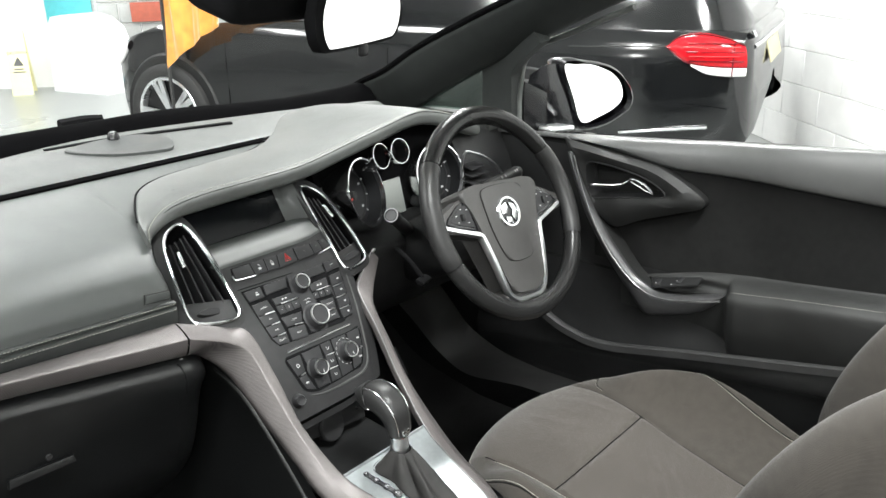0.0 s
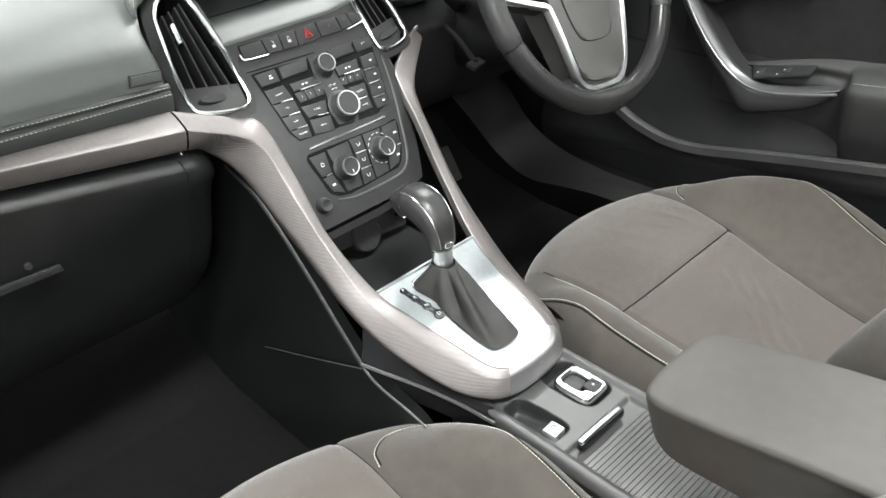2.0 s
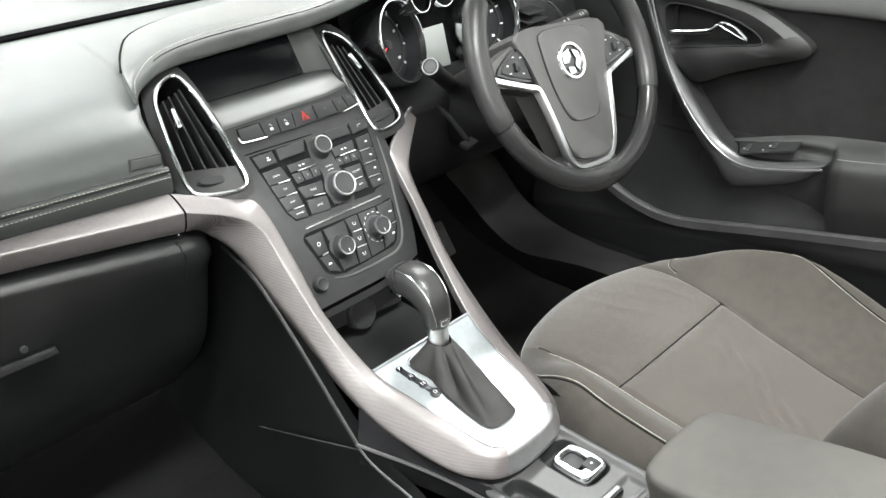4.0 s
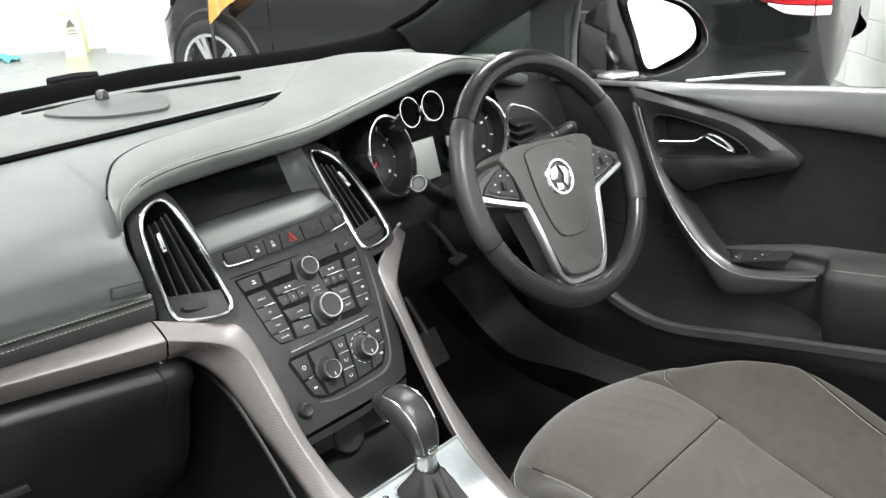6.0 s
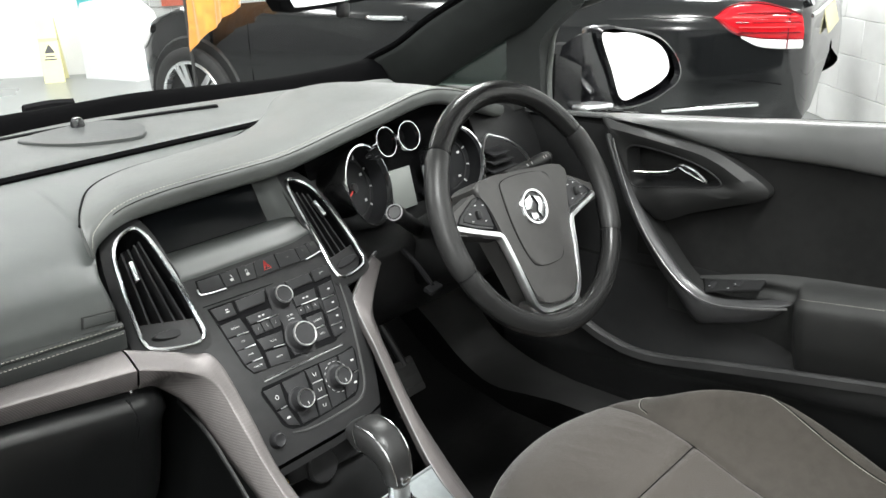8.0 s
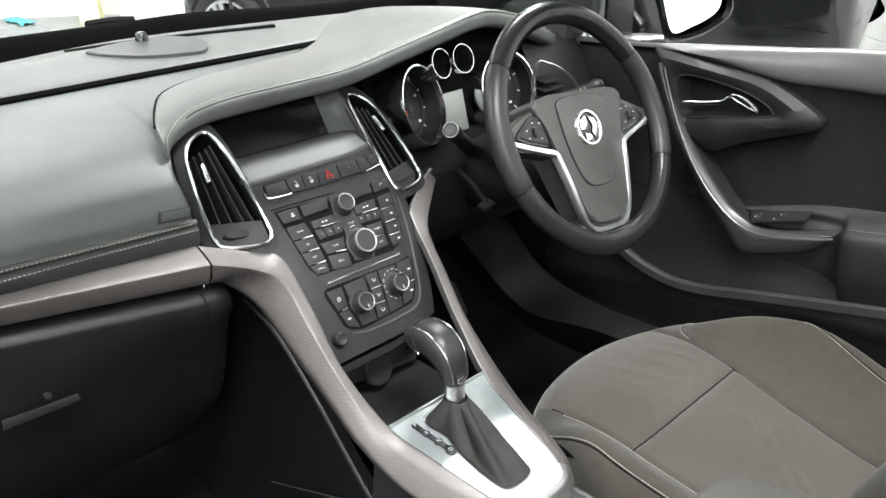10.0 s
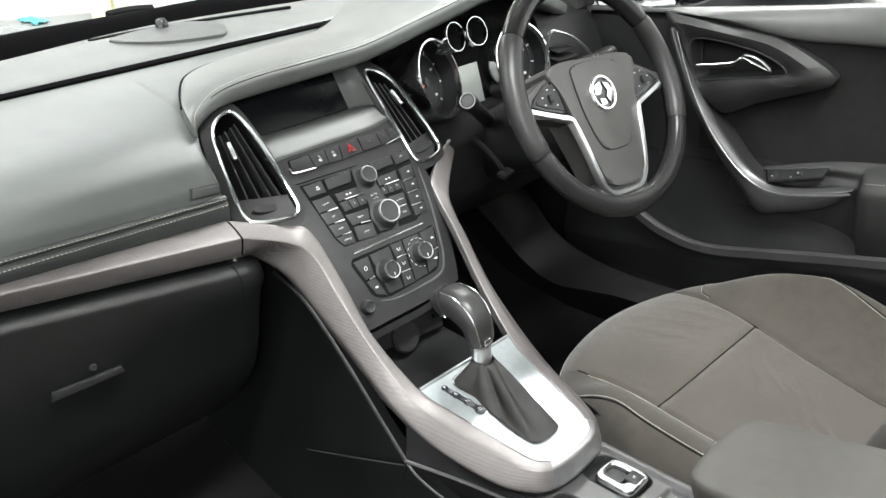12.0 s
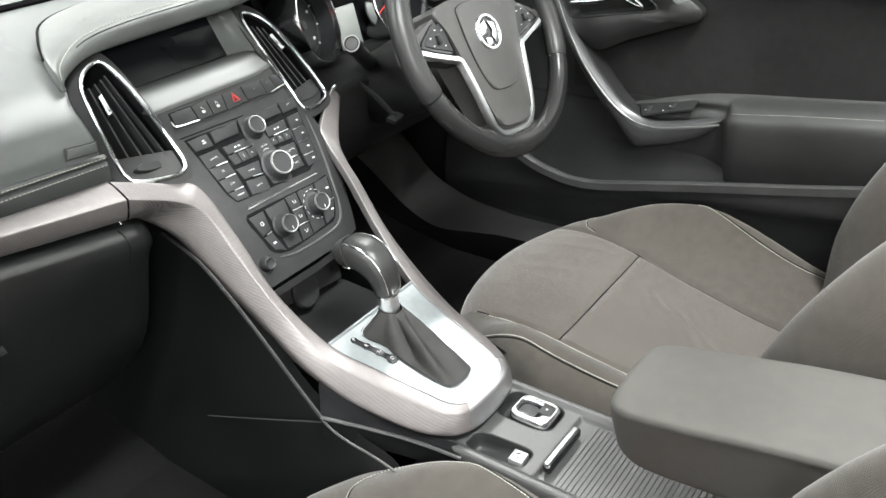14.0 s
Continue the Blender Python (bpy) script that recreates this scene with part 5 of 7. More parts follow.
def gear_selector():
    g = thing("gear_selector", "automatic gear selector with a leather knob and folded gaiter", "gear lever", (0, -0.1, 0.55))
    def on_plate(x, y, up=0.0):
        return Vector((x, y, 0.5495 + 0.272 * (y + 0.222) + 0.0012 + up))

    hole = smooth_line([on_plate(x, y) for x, y in ((-0.036, -0.060), (-0.033, -0.10), (-0.038, -0.145), (-0.035, -0.183), (-0.024, -0.196), (0.008, -0.196), (0.016, -0.180), (0.016, -0.129), (0.032, -0.066))], 5, closed=True)
    neck = smooth_line([(-0.0145, -0.078, 0.618), (-0.0135, -0.086, 0.617), (-0.010, -0.092, 0.616), (-0.005, -0.096, 0.615), (0.005, -0.096, 0.615), (0.010, -0.092, 0.616), (0.0145, -0.084, 0.617), (0.012, -0.073, 0.618), (-0.008, -0.070, 0.619)], 5, closed=True)
    # the boot lies low beside the gate and is drawn up tight towards its rear, with long folds
    n = len(hole)
    mid0, mid1 = sum(hole, Vector()) / n, sum(neck, Vector()) / n
    folds = ((19.0, 3.0, 0.0050), (13.5, 2.2, -0.0060), (23.5, 2.0, -0.0045), (27.0, 2.0, 0.0035), (31.5, 2.2, -0.0050), (36.0, 2.4, 0.0030), (9.0, 2.0, 0.0035))
    rows = []
    for i in range(17):
        u = i / 16
        row = []
        for k, (a, b) in enumerate(zip(hole, neck)):
            kk = k + 2.5 * math.sin(2.2 * u + 0.4)
            low = math.exp(-(((k + 3) % n - 7) / 6.5) ** 2)
            e = u ** (0.85 + 1.5 * low)
            p = a.lerp(b, e)
            out = p - mid0.lerp(mid1, e)
            out = Vector((out.x, out.y, 0.35 * out.length)).normalized()
            d = sum(h * math.exp(-(((kk - c + n / 2) % n - n / 2) / w) ** 2) for c, w, h in folds)
            p += out * 1.5 * d * math.sin(math.pi * min(1.0, u * 1.02)) ** 0.7
            p.z += 0.0015 - 0.011 * low * math.sin(math.pi * u) * (1 - u) + 0.0012 * noise.noise(p * 130) * math.sin(math.pi * u)
            row.append(p)
        rows.append(row)
    part("gaiter", grid(rows, closed_cols=True), GAITER, g, "soft folded leather gaiter", sharp=75)
    ax = [(0.0, -0.0805, 0.613), (0.0, -0.080, 0.638)]
    part("collar", tube(ax, 0.0130, 24), SILVER, g, "silver collar ring")
    part("collar_band", tube([(0.0, -0.080, 0.6375), (0.0, -0.0797, 0.6400)], 0.0138, 24), CHROME, g)
    rad = [(-0.0798, 0.640, 0.0142), (-0.0775, 0.655, 0.0165), (-0.0715, 0.671, 0.0192), (-0.056, 0.6845, 0.0212), (-0.035, 0.687, 0.0208), (-0.018, 0.681, 0.0185), (-0.009, 0.675, 0.0135), (-0.0055, 0.6725, 0.0050)]
    line = smooth_line([Vector((r * 10, y, z)) for y, z, r in rad], 6)
    stem, sc = [Vector((0, p.y, p.z)) for p in line], [p.x / 10 for p in line]

    def boxy(a, k=1.0):
        return (k * math.copysign(abs(math.cos(a)) ** 0.72, math.cos(a)), k * math.copysign(abs(math.sin(a)) ** 0.72, math.sin(a)))

    knob = part("knob", sweep(stem, [boxy(2 * math.pi * k / 28) for k in range(28)], up=(0, -1, 0.3), scales=sc), KNOB, g, "worn black leather grip", sharp=60)
    arc = [math.radians(48 + 84 * k / 10) for k in range(11)]
    part("knob_spine", sweep(stem[3:-6], [boxy(a, 1.035) for a in arc] + [boxy(a, 0.9) for a in arc[::-1]], up=(0, -1, 0.3), scales=sc[3:-6]), LEATHER_GRIP, knob, "glossy black spine of the knob", sharp=60)
    for a in (math.radians(47), math.radians(133)):
        ca, sa = boxy(a, 1.03)
        part("knob_inlay", sweep(stem[2:-9], [(ca + 0.055 * math.cos(q), sa + 0.055 * math.sin(q)) for q in (0, 1.05, 2.1, 3.14, 4.2, 5.25)], up=(0, -1, 0.3), scales=sc[2:-9]), CHROME, knob, "thin chrome inlay")
    # chrome chip shaped as the highlight just above the collar
    part("collar_glint", block(basis((-0.002, -0.0955, 0.6500), (1, 0, 0), (0, 0.1, 1), (0, -1, 0.1)), (0.013, 0.007, 0.004), 0.001), CHROME, knob)
    # marks of the gate, a dark window with pale letters
    spots = [(-0.0535, -0.0640, 0.0046), (-0.0500, -0.0810, 0.0050), (-0.0465, -0.0980, 0.0056), (-0.0435, -0.1160, 0.0070)]
    bm = sweep([on_plate(x, y, 0.0002) for x, y, r in spots], [(-0.0036, -0.003), (0.0036, -0.003), (0.0036, 0.0005), (-0.0036, 0.0005)])
    for k, (x, y, r) in enumerate(spots):
        lathe([(r, -0.003), (r, 0.0002), (r - 0.0003, 0.0005), (0.0, 0.00052)], basis(on_plate(x, y, 0.0003 + 0.00005 * k), (1, 0, 0), (0, 0.965, 0.262), (0, -0.262, 0.965)), 20, bm)
    gate = part("gate_window", bm, GLOSS, g, "black window with pale gear letters")
    for k, text in enumerate(("P", "R", "N", "D")):
        cu = bpy.data.curves.new("letter", "FONT")
        cu.body, cu.size, cu.align_x, cu.align_y, cu.resolution_u = text, 0.0072, "CENTER", "CENTER", 2
        tmp = bpy.data.objects.new("letter", cu)
        me = bpy.data.meshes.new_from_object(tmp)
        bpy.data.objects.remove(tmp)
        me.transform(basis(on_plate(spots[k][0], spots[k][1], 0.0014), (1, 0, 0), (0, 0.965, 0.262), (0, -0.262, 0.965)))
        me.materials.append(MARK)
        ob = new("letter", me)
        ob.parent = gate
    return g


gear_selector()


def console_half(y):
    """Half width of the console's deck: parallel, then rounded off at its rear end."""
    if y > -0.40:
        return 0.0775
    u = min(1.0, (-0.40 - y) / 0.118)
    return 0.0775 * max(0.02, 1 - u ** 2.6) ** (1 / 2.2)


def inside(x, y, cx, cy, w, l, power=4.0):
    """How far a place lies within a rounded oblong: 1 in its middle, 0 on its rim."""
    return 1 - (abs((x - cx) / w) ** power + abs((y - cy) / l) ** power) ** (1 / power)


def ease(v, width):
    v = max(0.0, min(1.0, v / width))
    return v * v * (3 - 2 * v)


def deck_height(x, y, w):
    """The deck with its rim, shutter well and the two finger recesses."""
    d = w - abs(x)
    z = 0.5075 + 0.0045 * (y + 0.30) * -0.2
    z += 0.0042 * ease(0.019 - d, 0.008)
    if d < 0.007:
        z -= ((0.007 - d) / 0.007) ** 2.2 * 0.011
    # shutter well
    if y < -0.322:
        inner = min(1.0, max(0.0, (d - 0.0185) / 0.0025)) * min(1.0, (-0.322 - y) / 0.004)
        z -= 0.0055 * inner
    # recess of the parking brake switch
    z -= 0.030 * (inside(x, y, 0.034, -0.265, 0.0255, 0.0395) > 0)
    # sloping finger recess: deep in front, running out under its button
    z -= 0.030 * (inside(x + 0.042 + (y + 0.266) * 0.06, y, 0.0, -0.268, 0.0158, 0.0385) > 0)
    return z


def centre_console():
    c = thing("centre_console", "black centre console with parking brake switch and ribbed shutter", "console", (0, -0.35, 0.3))
    ny, nx = 210, 104
    rows = []
    for j in range(ny + 1):
        y = -0.17 - 0.347 * j / ny
        w = console_half(y)
        rows.append([(w * (2 * i / nx - 1), y, deck_height(w * (2 * i / nx - 1), y, w)) for i in range(nx + 1)])
    part("deck", grid(rows), DECK, c, "satin grey-black deck with finger recesses", sharp=70)
    # smooth linings of the two recesses, darker than the deck for their shade
    for cx, cy, w, l, slant, depth in ((0.034, -0.265, 0.0255, 0.0395, 0.0, lambda y: 0.020), (-0.042, -0.268, 0.0158, 0.0385, -0.06, lambda y: 0.021 - 0.011 * max(0.0, min(1.0, (-0.255 - y) / 0.04)))):
        rings = []
        for grow, k in ((0.0021, -0.05), (0.0019, -0.03), (0.0006, -0.02), (0.0, 0.05), (-0.0012, 0.5), (-0.0026, 0.9), (-0.0055, 1.0), (-w * 0.7, 1.0), (-w + 0.0005, 1.0)):
            ring = []
            for q in range(48):
                a = 2 * math.pi * q / 48
                y = cy + (l + grow) * math.copysign(abs(math.sin(a)) ** 0.5, math.sin(a))
                x = cx + (w + grow) * math.copysign(abs(math.cos(a)) ** 0.5, math.cos(a)) + slant * (y - cy)
                ring.append(Vector((x, y, 0.5075 - 0.0009 * (y + 0.30) - (k * depth(y) if k > 0 else 0.0148 * k + (0.0011 if k < -0.04 else 0)))))
            rings.append(ring)
        part("recess_lining", grid(rings, closed_cols=True), PLASTIC, c, sharp=70)
    # side walls under the rim
    rim = [Vector(r[0]) for r in rows[::6]] + [Vector(p) for p in rows[-1][4:-4:8]] + [Vector(r[-1]) for r in rows[::-6]]
    walls = []
    for p in rim:
        k = p.x / 0.0775
        back = -1.0 if p.y < -0.45 else 0.0
        walls.append([p, p + Vector((0.003 * k, 0.004 * back, -0.007)), p + Vector((0.004 * k, 0.006 * back, -0.030)), Vector((p.x + 0.012 * k, p.y + 0.012 * back, 0.40)), Vector((p.x + 0.020 * k, p.y + 0.016 * back, 0.25))])
    part("deck_wall", grid(walls), GLOVE, c)
    part("rear_base", block(basis((0.012, -0.66, 0.42), (1, 0, 0), (0, 1, 0), (0, 0, 1)), (0.135, 0.33, 0.17), 0.012, 3), PLASTIC, c)
    part("base_line", tube([(-0.0565, -0.515, 0.4955), (-0.0575, -0.56, 0.4955), (-0.0575, -0.72, 0.4955)], 0.0016, 6), GRAPHITE, c)
    for s in (-1, 1):
        rows = [[(s * 0.122, y, z), (s * 0.136, y, 0.40), (s * 0.140, y, 0.26)] for y, z in ((0.50, 0.74), (0.30, 0.745), (0.16, 0.745), (0.10, 0.70), (0.05, 0.66), (0.0, 0.612), (-0.05, 0.562), (-0.085, 0.538), (-0.12, 0.520), (-0.17, 0.508), (-0.20, 0.480))]
        part("side_panel", skin(rows, 4, 3), GLOVE, c)
        seam = smooth_line([(s * 0.140, 0.155, 0.727), (s * 0.140, 0.097, 0.707), (s * 0.140, 0.054, 0.675), (s * 0.140, 0.005, 0.628), (s * 0.140, -0.040, 0.580), (s * 0.140, -0.079, 0.540)], 5)
        if s > 0:
            continue
        part("panel_edge", tube(seam, 0.0026, 6), KICK, c)
        part("panel_edge", tube(smooth_line([(s * 0.140, -0.079, 0.538), (s * 0.140, -0.100, 0.526), (s * 0.140, -0.130, 0.520), (s * 0.140, -0.167, 0.516), (s * 0.138, -0.22, 0.500)], 5), 0.0018, 6), RIDGE, c)
        part("panel_seam", tube([(s * 0.1405, -0.077, 0.532), (s * 0.1395, 0.0, 0.498), (s * 0.1385, 0.10, 0.455), (s * 0.1385, 0.16, 0.43)], 0.0011, 6), RIDGE, c)
        # ledge from the trim's foot to the deck rim, with its bright fold
        fold = [(-0.079, 0.140, 0.5405), (-0.105, 0.1285, 0.5355), (-0.135, 0.112, 0.5265), (-0.165, 0.0985, 0.5190), (-0.20, 0.087, 0.5125), (-0.24, 0.0805, 0.5085)]
        top = [(-0.060, 0.118, 0.573), (-0.095, 0.110, 0.554), (-0.135, 0.100, 0.540), (-0.165, 0.092, 0.5315), (-0.20, 0.078, 0.5200), (-0.225, 0.066, 0.513)]
        rows = [[(s * x0, y0, z0 - 0.03), (s * x0, y0, z0), (s * (x0 + x1) / 2 , (y0 + y1) / 2, (z0 + z1) / 2 - 0.004), (s * x1, y1, z1)] for (y0, x0, z0), (y1, x1, z1) in zip(fold, top)]
        # matt black stands in for the shade under the trim
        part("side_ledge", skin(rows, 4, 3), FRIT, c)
        part("ledge_ridge", tube(smooth_line([(s * (x + 0.0008), y, z) for y, x, z in fold], 5), 0.0024, 6), RIDGE, c)
    # ribbed shutter in its well
    for k in range(28):
        y = -0.347 - 0.0060 * k
        w = console_half(y) - 0.0215
        if w < 0.012:
            break
        part("shutter_slat", block(basis((0.0, y, 0.5020), (1, 0, 0), (0, 1, 0), (0, 0, 1)), (2 * w, 0.0057, 0.0030), 0.0005, 1), SLAT, c)
    hn = part("shutter_handle", block(basis((-0.010, -0.334, 0.5125), (1, 0, 0), (0, 1, 0), (0, 0, 1)), (0.078, 0.0105, 0.013), 0.004, 3), GLOSS, c, "glossy shutter handle")
    part("handle_cap", block(basis((-0.010, -0.3325, 0.5183), (1, 0, 0), (0, 1, 0), (0, 0, 1)), (0.072, 0.0062, 0.004), 0.0018, 2), SILVER, hn)

    def pill(cx, cy, w, l, z, n=28):
        return [Vector((cx + w * math.copysign(abs(math.cos(a)) ** 0.42, math.cos(a)), cy + l * math.copysign(abs(math.sin(a)) ** 0.42, math.sin(a)), z)) for a in [2 * math.pi * k / n for k in range(n)]]

    # chrome frame round the parking brake lever
    outer, inner = (lambda z, g=0.0: pill(0.0325, -0.273, 0.0225 - g, 0.0275 - g, z)), (lambda z, g=0.0: pill(0.0325, -0.268, 0.0125 + g, 0.0165 + g, z))
    sw = part("brake_switch", grid([outer(0.500), outer(0.5115), outer(0.5150, 0.0022), inner(0.5150, 0.0016), inner(0.5130), inner(0.503)], closed_cols=True), CHROME, c, "chrome-framed parking brake switch")
    part("switch_lever", prism(pill(0.0325, -0.264, 0.0118, 0.0120, 0.500), (0, 0, 0.0085), 0.002), BUTTON, sw)
    le = part("switch_lever_end", block(basis((0.0375, -0.287, 0.5140), (1, 0, 0), (0, 1, 0.05), (0, -0.05, 1)), (0.0195, 0.0170, 0.006), 0.0018), STACK, sw)
    part("lever_mark", lathe([(0.0, 0.0034), (0.0014, 0.0034), (0.0016, 0.003)], Matrix.Translation((0.0375, -0.287, 0.5140)), 10), MARK, le)
    # small square button at the foot of the finger recess
    mb = part("mode_button", block(basis((-0.0460, -0.2965, 0.5095), (1, 0.05, 0), (-0.05, 1, 0), (0, 0, 1)), (0.0195, 0.0185, 0.009), 0.002, 2), SILVER, c, "small bright square button")
    part("button_ring", lathe([(0.0028, 0.0), (0.0030, 0.0006), (0.0042, 0.0006), (0.0044, 0.0)], Matrix.Translation((-0.0460, -0.2965, 0.5142)), 18), BUTTON, mb)
    part("button_dot", lathe([(0.0, 0.0006), (0.0013, 0.0006), (0.0015, 0.0)], Matrix.Translation((-0.0460, -0.2965, 0.5142)), 12), BUTTON, mb)
    return c


centre_console()


def seat_belt_buckle():
    b = thing("seat_belt_buckle", "black seat belt buckle with a red release button", "buckle", (-0.125, -0.47, 0.40))
    m = Matrix.Translation((-0.093, -0.477, 0.524)) @ Euler((radians(-20), radians(-6), radians(-14))).to_matrix().to_4x4()
    case = part("case", block(m @ Matrix.Translation((0, 0, -0.033)), (0.030, 0.060, 0.07), 0.006, 3), FRIT, b)
    part("release_button", block(m @ Matrix.Translation((0, 0.001, 0.002)), (0.023, 0.046, 0.012), 0.003, 3), BUCKLE_RED, case, "bright red release button")
    part("stalk", tube([m @ Vector((0, 0, -0.06)), (-0.112, -0.50, 0.36), (-0.12, -0.52, 0.27)], 0.010, 8), FRIT, b)


seat_belt_buckle()


def armrest():
    a = thing("armrest", "grey padded fabric armrest over the centre console", "armrest", (0, -0.6, 0.52))
    rows = []
    for y, lo, hi, w in ((-0.404, 0.612, 0.640, 0.030), (-0.406, 0.596, 0.648, 0.046), (-0.412, 0.582, 0.652, 0.056), (-0.424, 0.573, 0.6545, 0.0625), (-0.445, 0.568, 0.658, 0.0655), (-0.50, 0.572, 0.668, 0.0670), (-0.60, 0.582, 0.686, 0.068), (-0.82, 0.600, 0.712, 0.069)):
        sec = [(-w * 0.54, lo - 0.002), (-w * 0.64, lo + 0.002), (-w * 0.70, lo + 0.010), (-w * 0.955, hi - 0.018), (-w * 0.995, hi - 0.009), (-w * 0.985, hi - 0.004), (-w * 0.92, hi - 0.0005), (-w * 0.6, hi + 0.003), (0, hi + 0.005), (w * 0.6, hi + 0.003), (w * 0.92, hi - 0.0005), (w * 0.985, hi - 0.004), (w * 0.995, hi - 0.009), (w * 0.955, hi - 0.018), (w * 0.70, lo + 0.010), (w * 0.54, lo)]
        rows.append([(x, y, z) for x, z in sec])
    bm = skin(rows, 4, 3)
    bm.verts.ensure_lookup_table()
    bm.faces.new(bm.verts[:46])
    part("pad", bm, ARM, a)
    part("stem", block(basis((0, -0.66, 0.545), (1, 0, 0), (0, 1, 0), (0, 0, 1)), (0.078, 0.26, 0.09), 0.012, 3), PLASTIC, a)
    part("hinge_plate", block(basis((-0.0580, -0.548, 0.500), (1, 0, 0), (0, 1, 0), (0, 0, 1)), (0.006, 0.030, 0.010), 0.002), SILVER, a)


armrest()


# ---- steering ----
WT, TURNED = math.radians(26.4), math.radians(-5.5)
WHEEL = basis((0.369, 0.007, 0.8655), (1, 0, 0), (0, math.sin(WT), math.cos(WT)), (0, -math.cos(WT), math.sin(WT)))
COLUMN = WHEEL.copy()
WHEEL = WHEEL @ Matrix.Rotation(TURNED, 4, "Z")


def wp(a, b, c=0.0):
    """A point in the steering wheel's own axes: right, up, towards the driver."""
    return WHEEL @ Vector((a, b, c))


def steering_wheel():
    s = thing("steering_wheel", "black leather three-spoke steering wheel with silver spoke trim, turned slightly", "steering wheel", (0.369, 0.1, 0.8))
    R = 0.1745
    n = WHEEL.to_3x3() @ Vector((0, 0, 1))
    arcs = ((-23, 34.5, "grip"), (34.5, 145.5, "top"), (145.5, 203, "grip"), (203, 337, "bottom"))
    for a0, a1, kind in arcs:
        steps = max(8, int((a1 - a0) / 3))
        pts = [wp(R * math.cos(radians(a0 + 0.25 + (a1 - a0 - 0.5) * k / steps)), R * math.sin(radians(a0 + 0.25 + (a1 - a0 - 0.5) * k / steps))) for k in range(steps + 1)]
        sc = [1.06 if kind == "grip" else 1.0] * len(pts)
        sc[0] = sc[-1] = 0.96
        part("rim_section", sweep(pts, circle2(0.0168, 0.0150, 16), up=n, scales=sc), LEATHER if kind != "grip" else LEATHER_GRIP, s, "worn black leather" if kind != "grip" else "perforated leather grip")
    core = [wp(R * math.cos(radians(5 * k)), R * math.sin(radians(5 * k))) for k in range(72)]
    part("rim_core", tube(core, 0.0145, 10, closed=True, up=n), FRIT, s)
    hub = smooth_line([wp(a, b, 0.0) for a, b in ((-0.100, 0.043), (-0.07, 0.054), (-0.03, 0.0545), (0, 0.0545), (0.03, 0.0545), (0.07, 0.054), (0.100, 0.043), (0.086, 0.012), (0.074, -0.03), (0.058, -0.085), (0.046, -0.125), (0.030, -0.139), (0, -0.142), (-0.030, -0.139), (-0.046, -0.125), (-0.058, -0.085), (-0.074, -0.03), (-0.086, 0.012))], 4, closed=True)
    hubp = part("hub", prism([p - n * 0.05 for p in hub], n * 0.052, 0.006, 3), HUB, s, "soft grey airbag hub")
    cover = smooth_line([wp(a, b, 0.0) for a, b in ((-0.047, 0.044), (0, 0.049), (0.047, 0.044), (0.054, 0.025), (0.050, -0.03), (0.036, -0.075), (0.018, -0.086), (-0.018, -0.086), (-0.036, -0.075), (-0.050, -0.03), (-0.054, 0.025))], 4, closed=True)
    part("cover_groove", tube([p + n * 0.0018 for p in cover], 0.0011, 5, closed=True, up=n), FRIT, hubp)
    part("airbag_cover", prism([p - n * 0.004 for p in cover], n * 0.0085, 0.004, 3), HUB, hubp)
    m = WHEEL @ Matrix.Translation((0, -0.002, 0.004))
    em = part("emblem", lathe([(0.0, 0.0012), (0.0222, 0.0012), (0.0230, 0.0035), (0.0262, 0.0035), (0.0275, 0.001), (0.0275, -0.002)], m, 40), GLOSS, hubp, "round dark emblem with bright shapes")
    part("emblem_ring", lathe([(0.0222, 0.0015), (0.0232, 0.0042), (0.0262, 0.0042), (0.0278, 0.001)], m, 40), CHROME, em)
    for pts in (((-0.018, 0.012), (-0.003, 0.018), (-0.001, 0.006), (-0.006, -0.004), (-0.019, -0.002)), ((0.002, 0.016), (0.016, 0.012), (0.020, -0.004), (0.010, -0.018), (0.004, -0.006), (0.010, 0.002)), ((-0.012, -0.008), (0.0, -0.010), (0.004, -0.021), (-0.010, -0.019))):
        part("emblem_shape", prism([m @ Vector((a, b, 0.0012)) for a, b in pts], n * 0.0022, 0.0007), CHROME, em)
    for sd in (-1, 1):
        arm = [wp(sd * a, b, -0.032) for a, b in ((0.07, 0.046), (0.10, 0.036), (0.135, 0.022), (0.166, 0.012), (0.168, -0.012), (0.150, -0.014), (0.10, -0.026), (0.07, -0.034))]
        part("spoke", prism(arm, n * 0.026, 0.006, 3), HUB, s)
        pad = [wp(sd * a, b, -0.007) for a, b in ((0.086, 0.034), (0.110, 0.028), (0.138, 0.010), (0.146, 0.0), (0.120, -0.009), (0.078, -0.021))]
        sw = part("switch_pad", prism(pad, n * 0.005, 0.0012, 2), GLOSS, s, "glossy black button pad")
        inner = [wp(sd * a, b, -0.0018) for a, b in ((0.090, 0.029), (0.110, 0.023), (0.134, 0.007), (0.136, 0.002), (0.118, -0.005), (0.084, -0.015))]
        part("button_face", prism(inner, n * 0.0012, 0.0006), BUTTON, sw)
        part("scroll_wheel", block(WHEEL @ Matrix.Translation((sd * 0.108, 0.006, 0.001)), (0.008, 0.013, 0.008), 0.002), PLASTIC, sw)
        for a, b in ((0.094, 0.018), (0.096, -0.004), (0.122, 0.010), (0.120, -0.001), (0.108, 0.020)):
            part("marking", block(WHEEL @ Matrix.Translation((sd * a, b, -0.0003)), (0.0034, 0.0016, 0.0004), 0), MARK, sw)
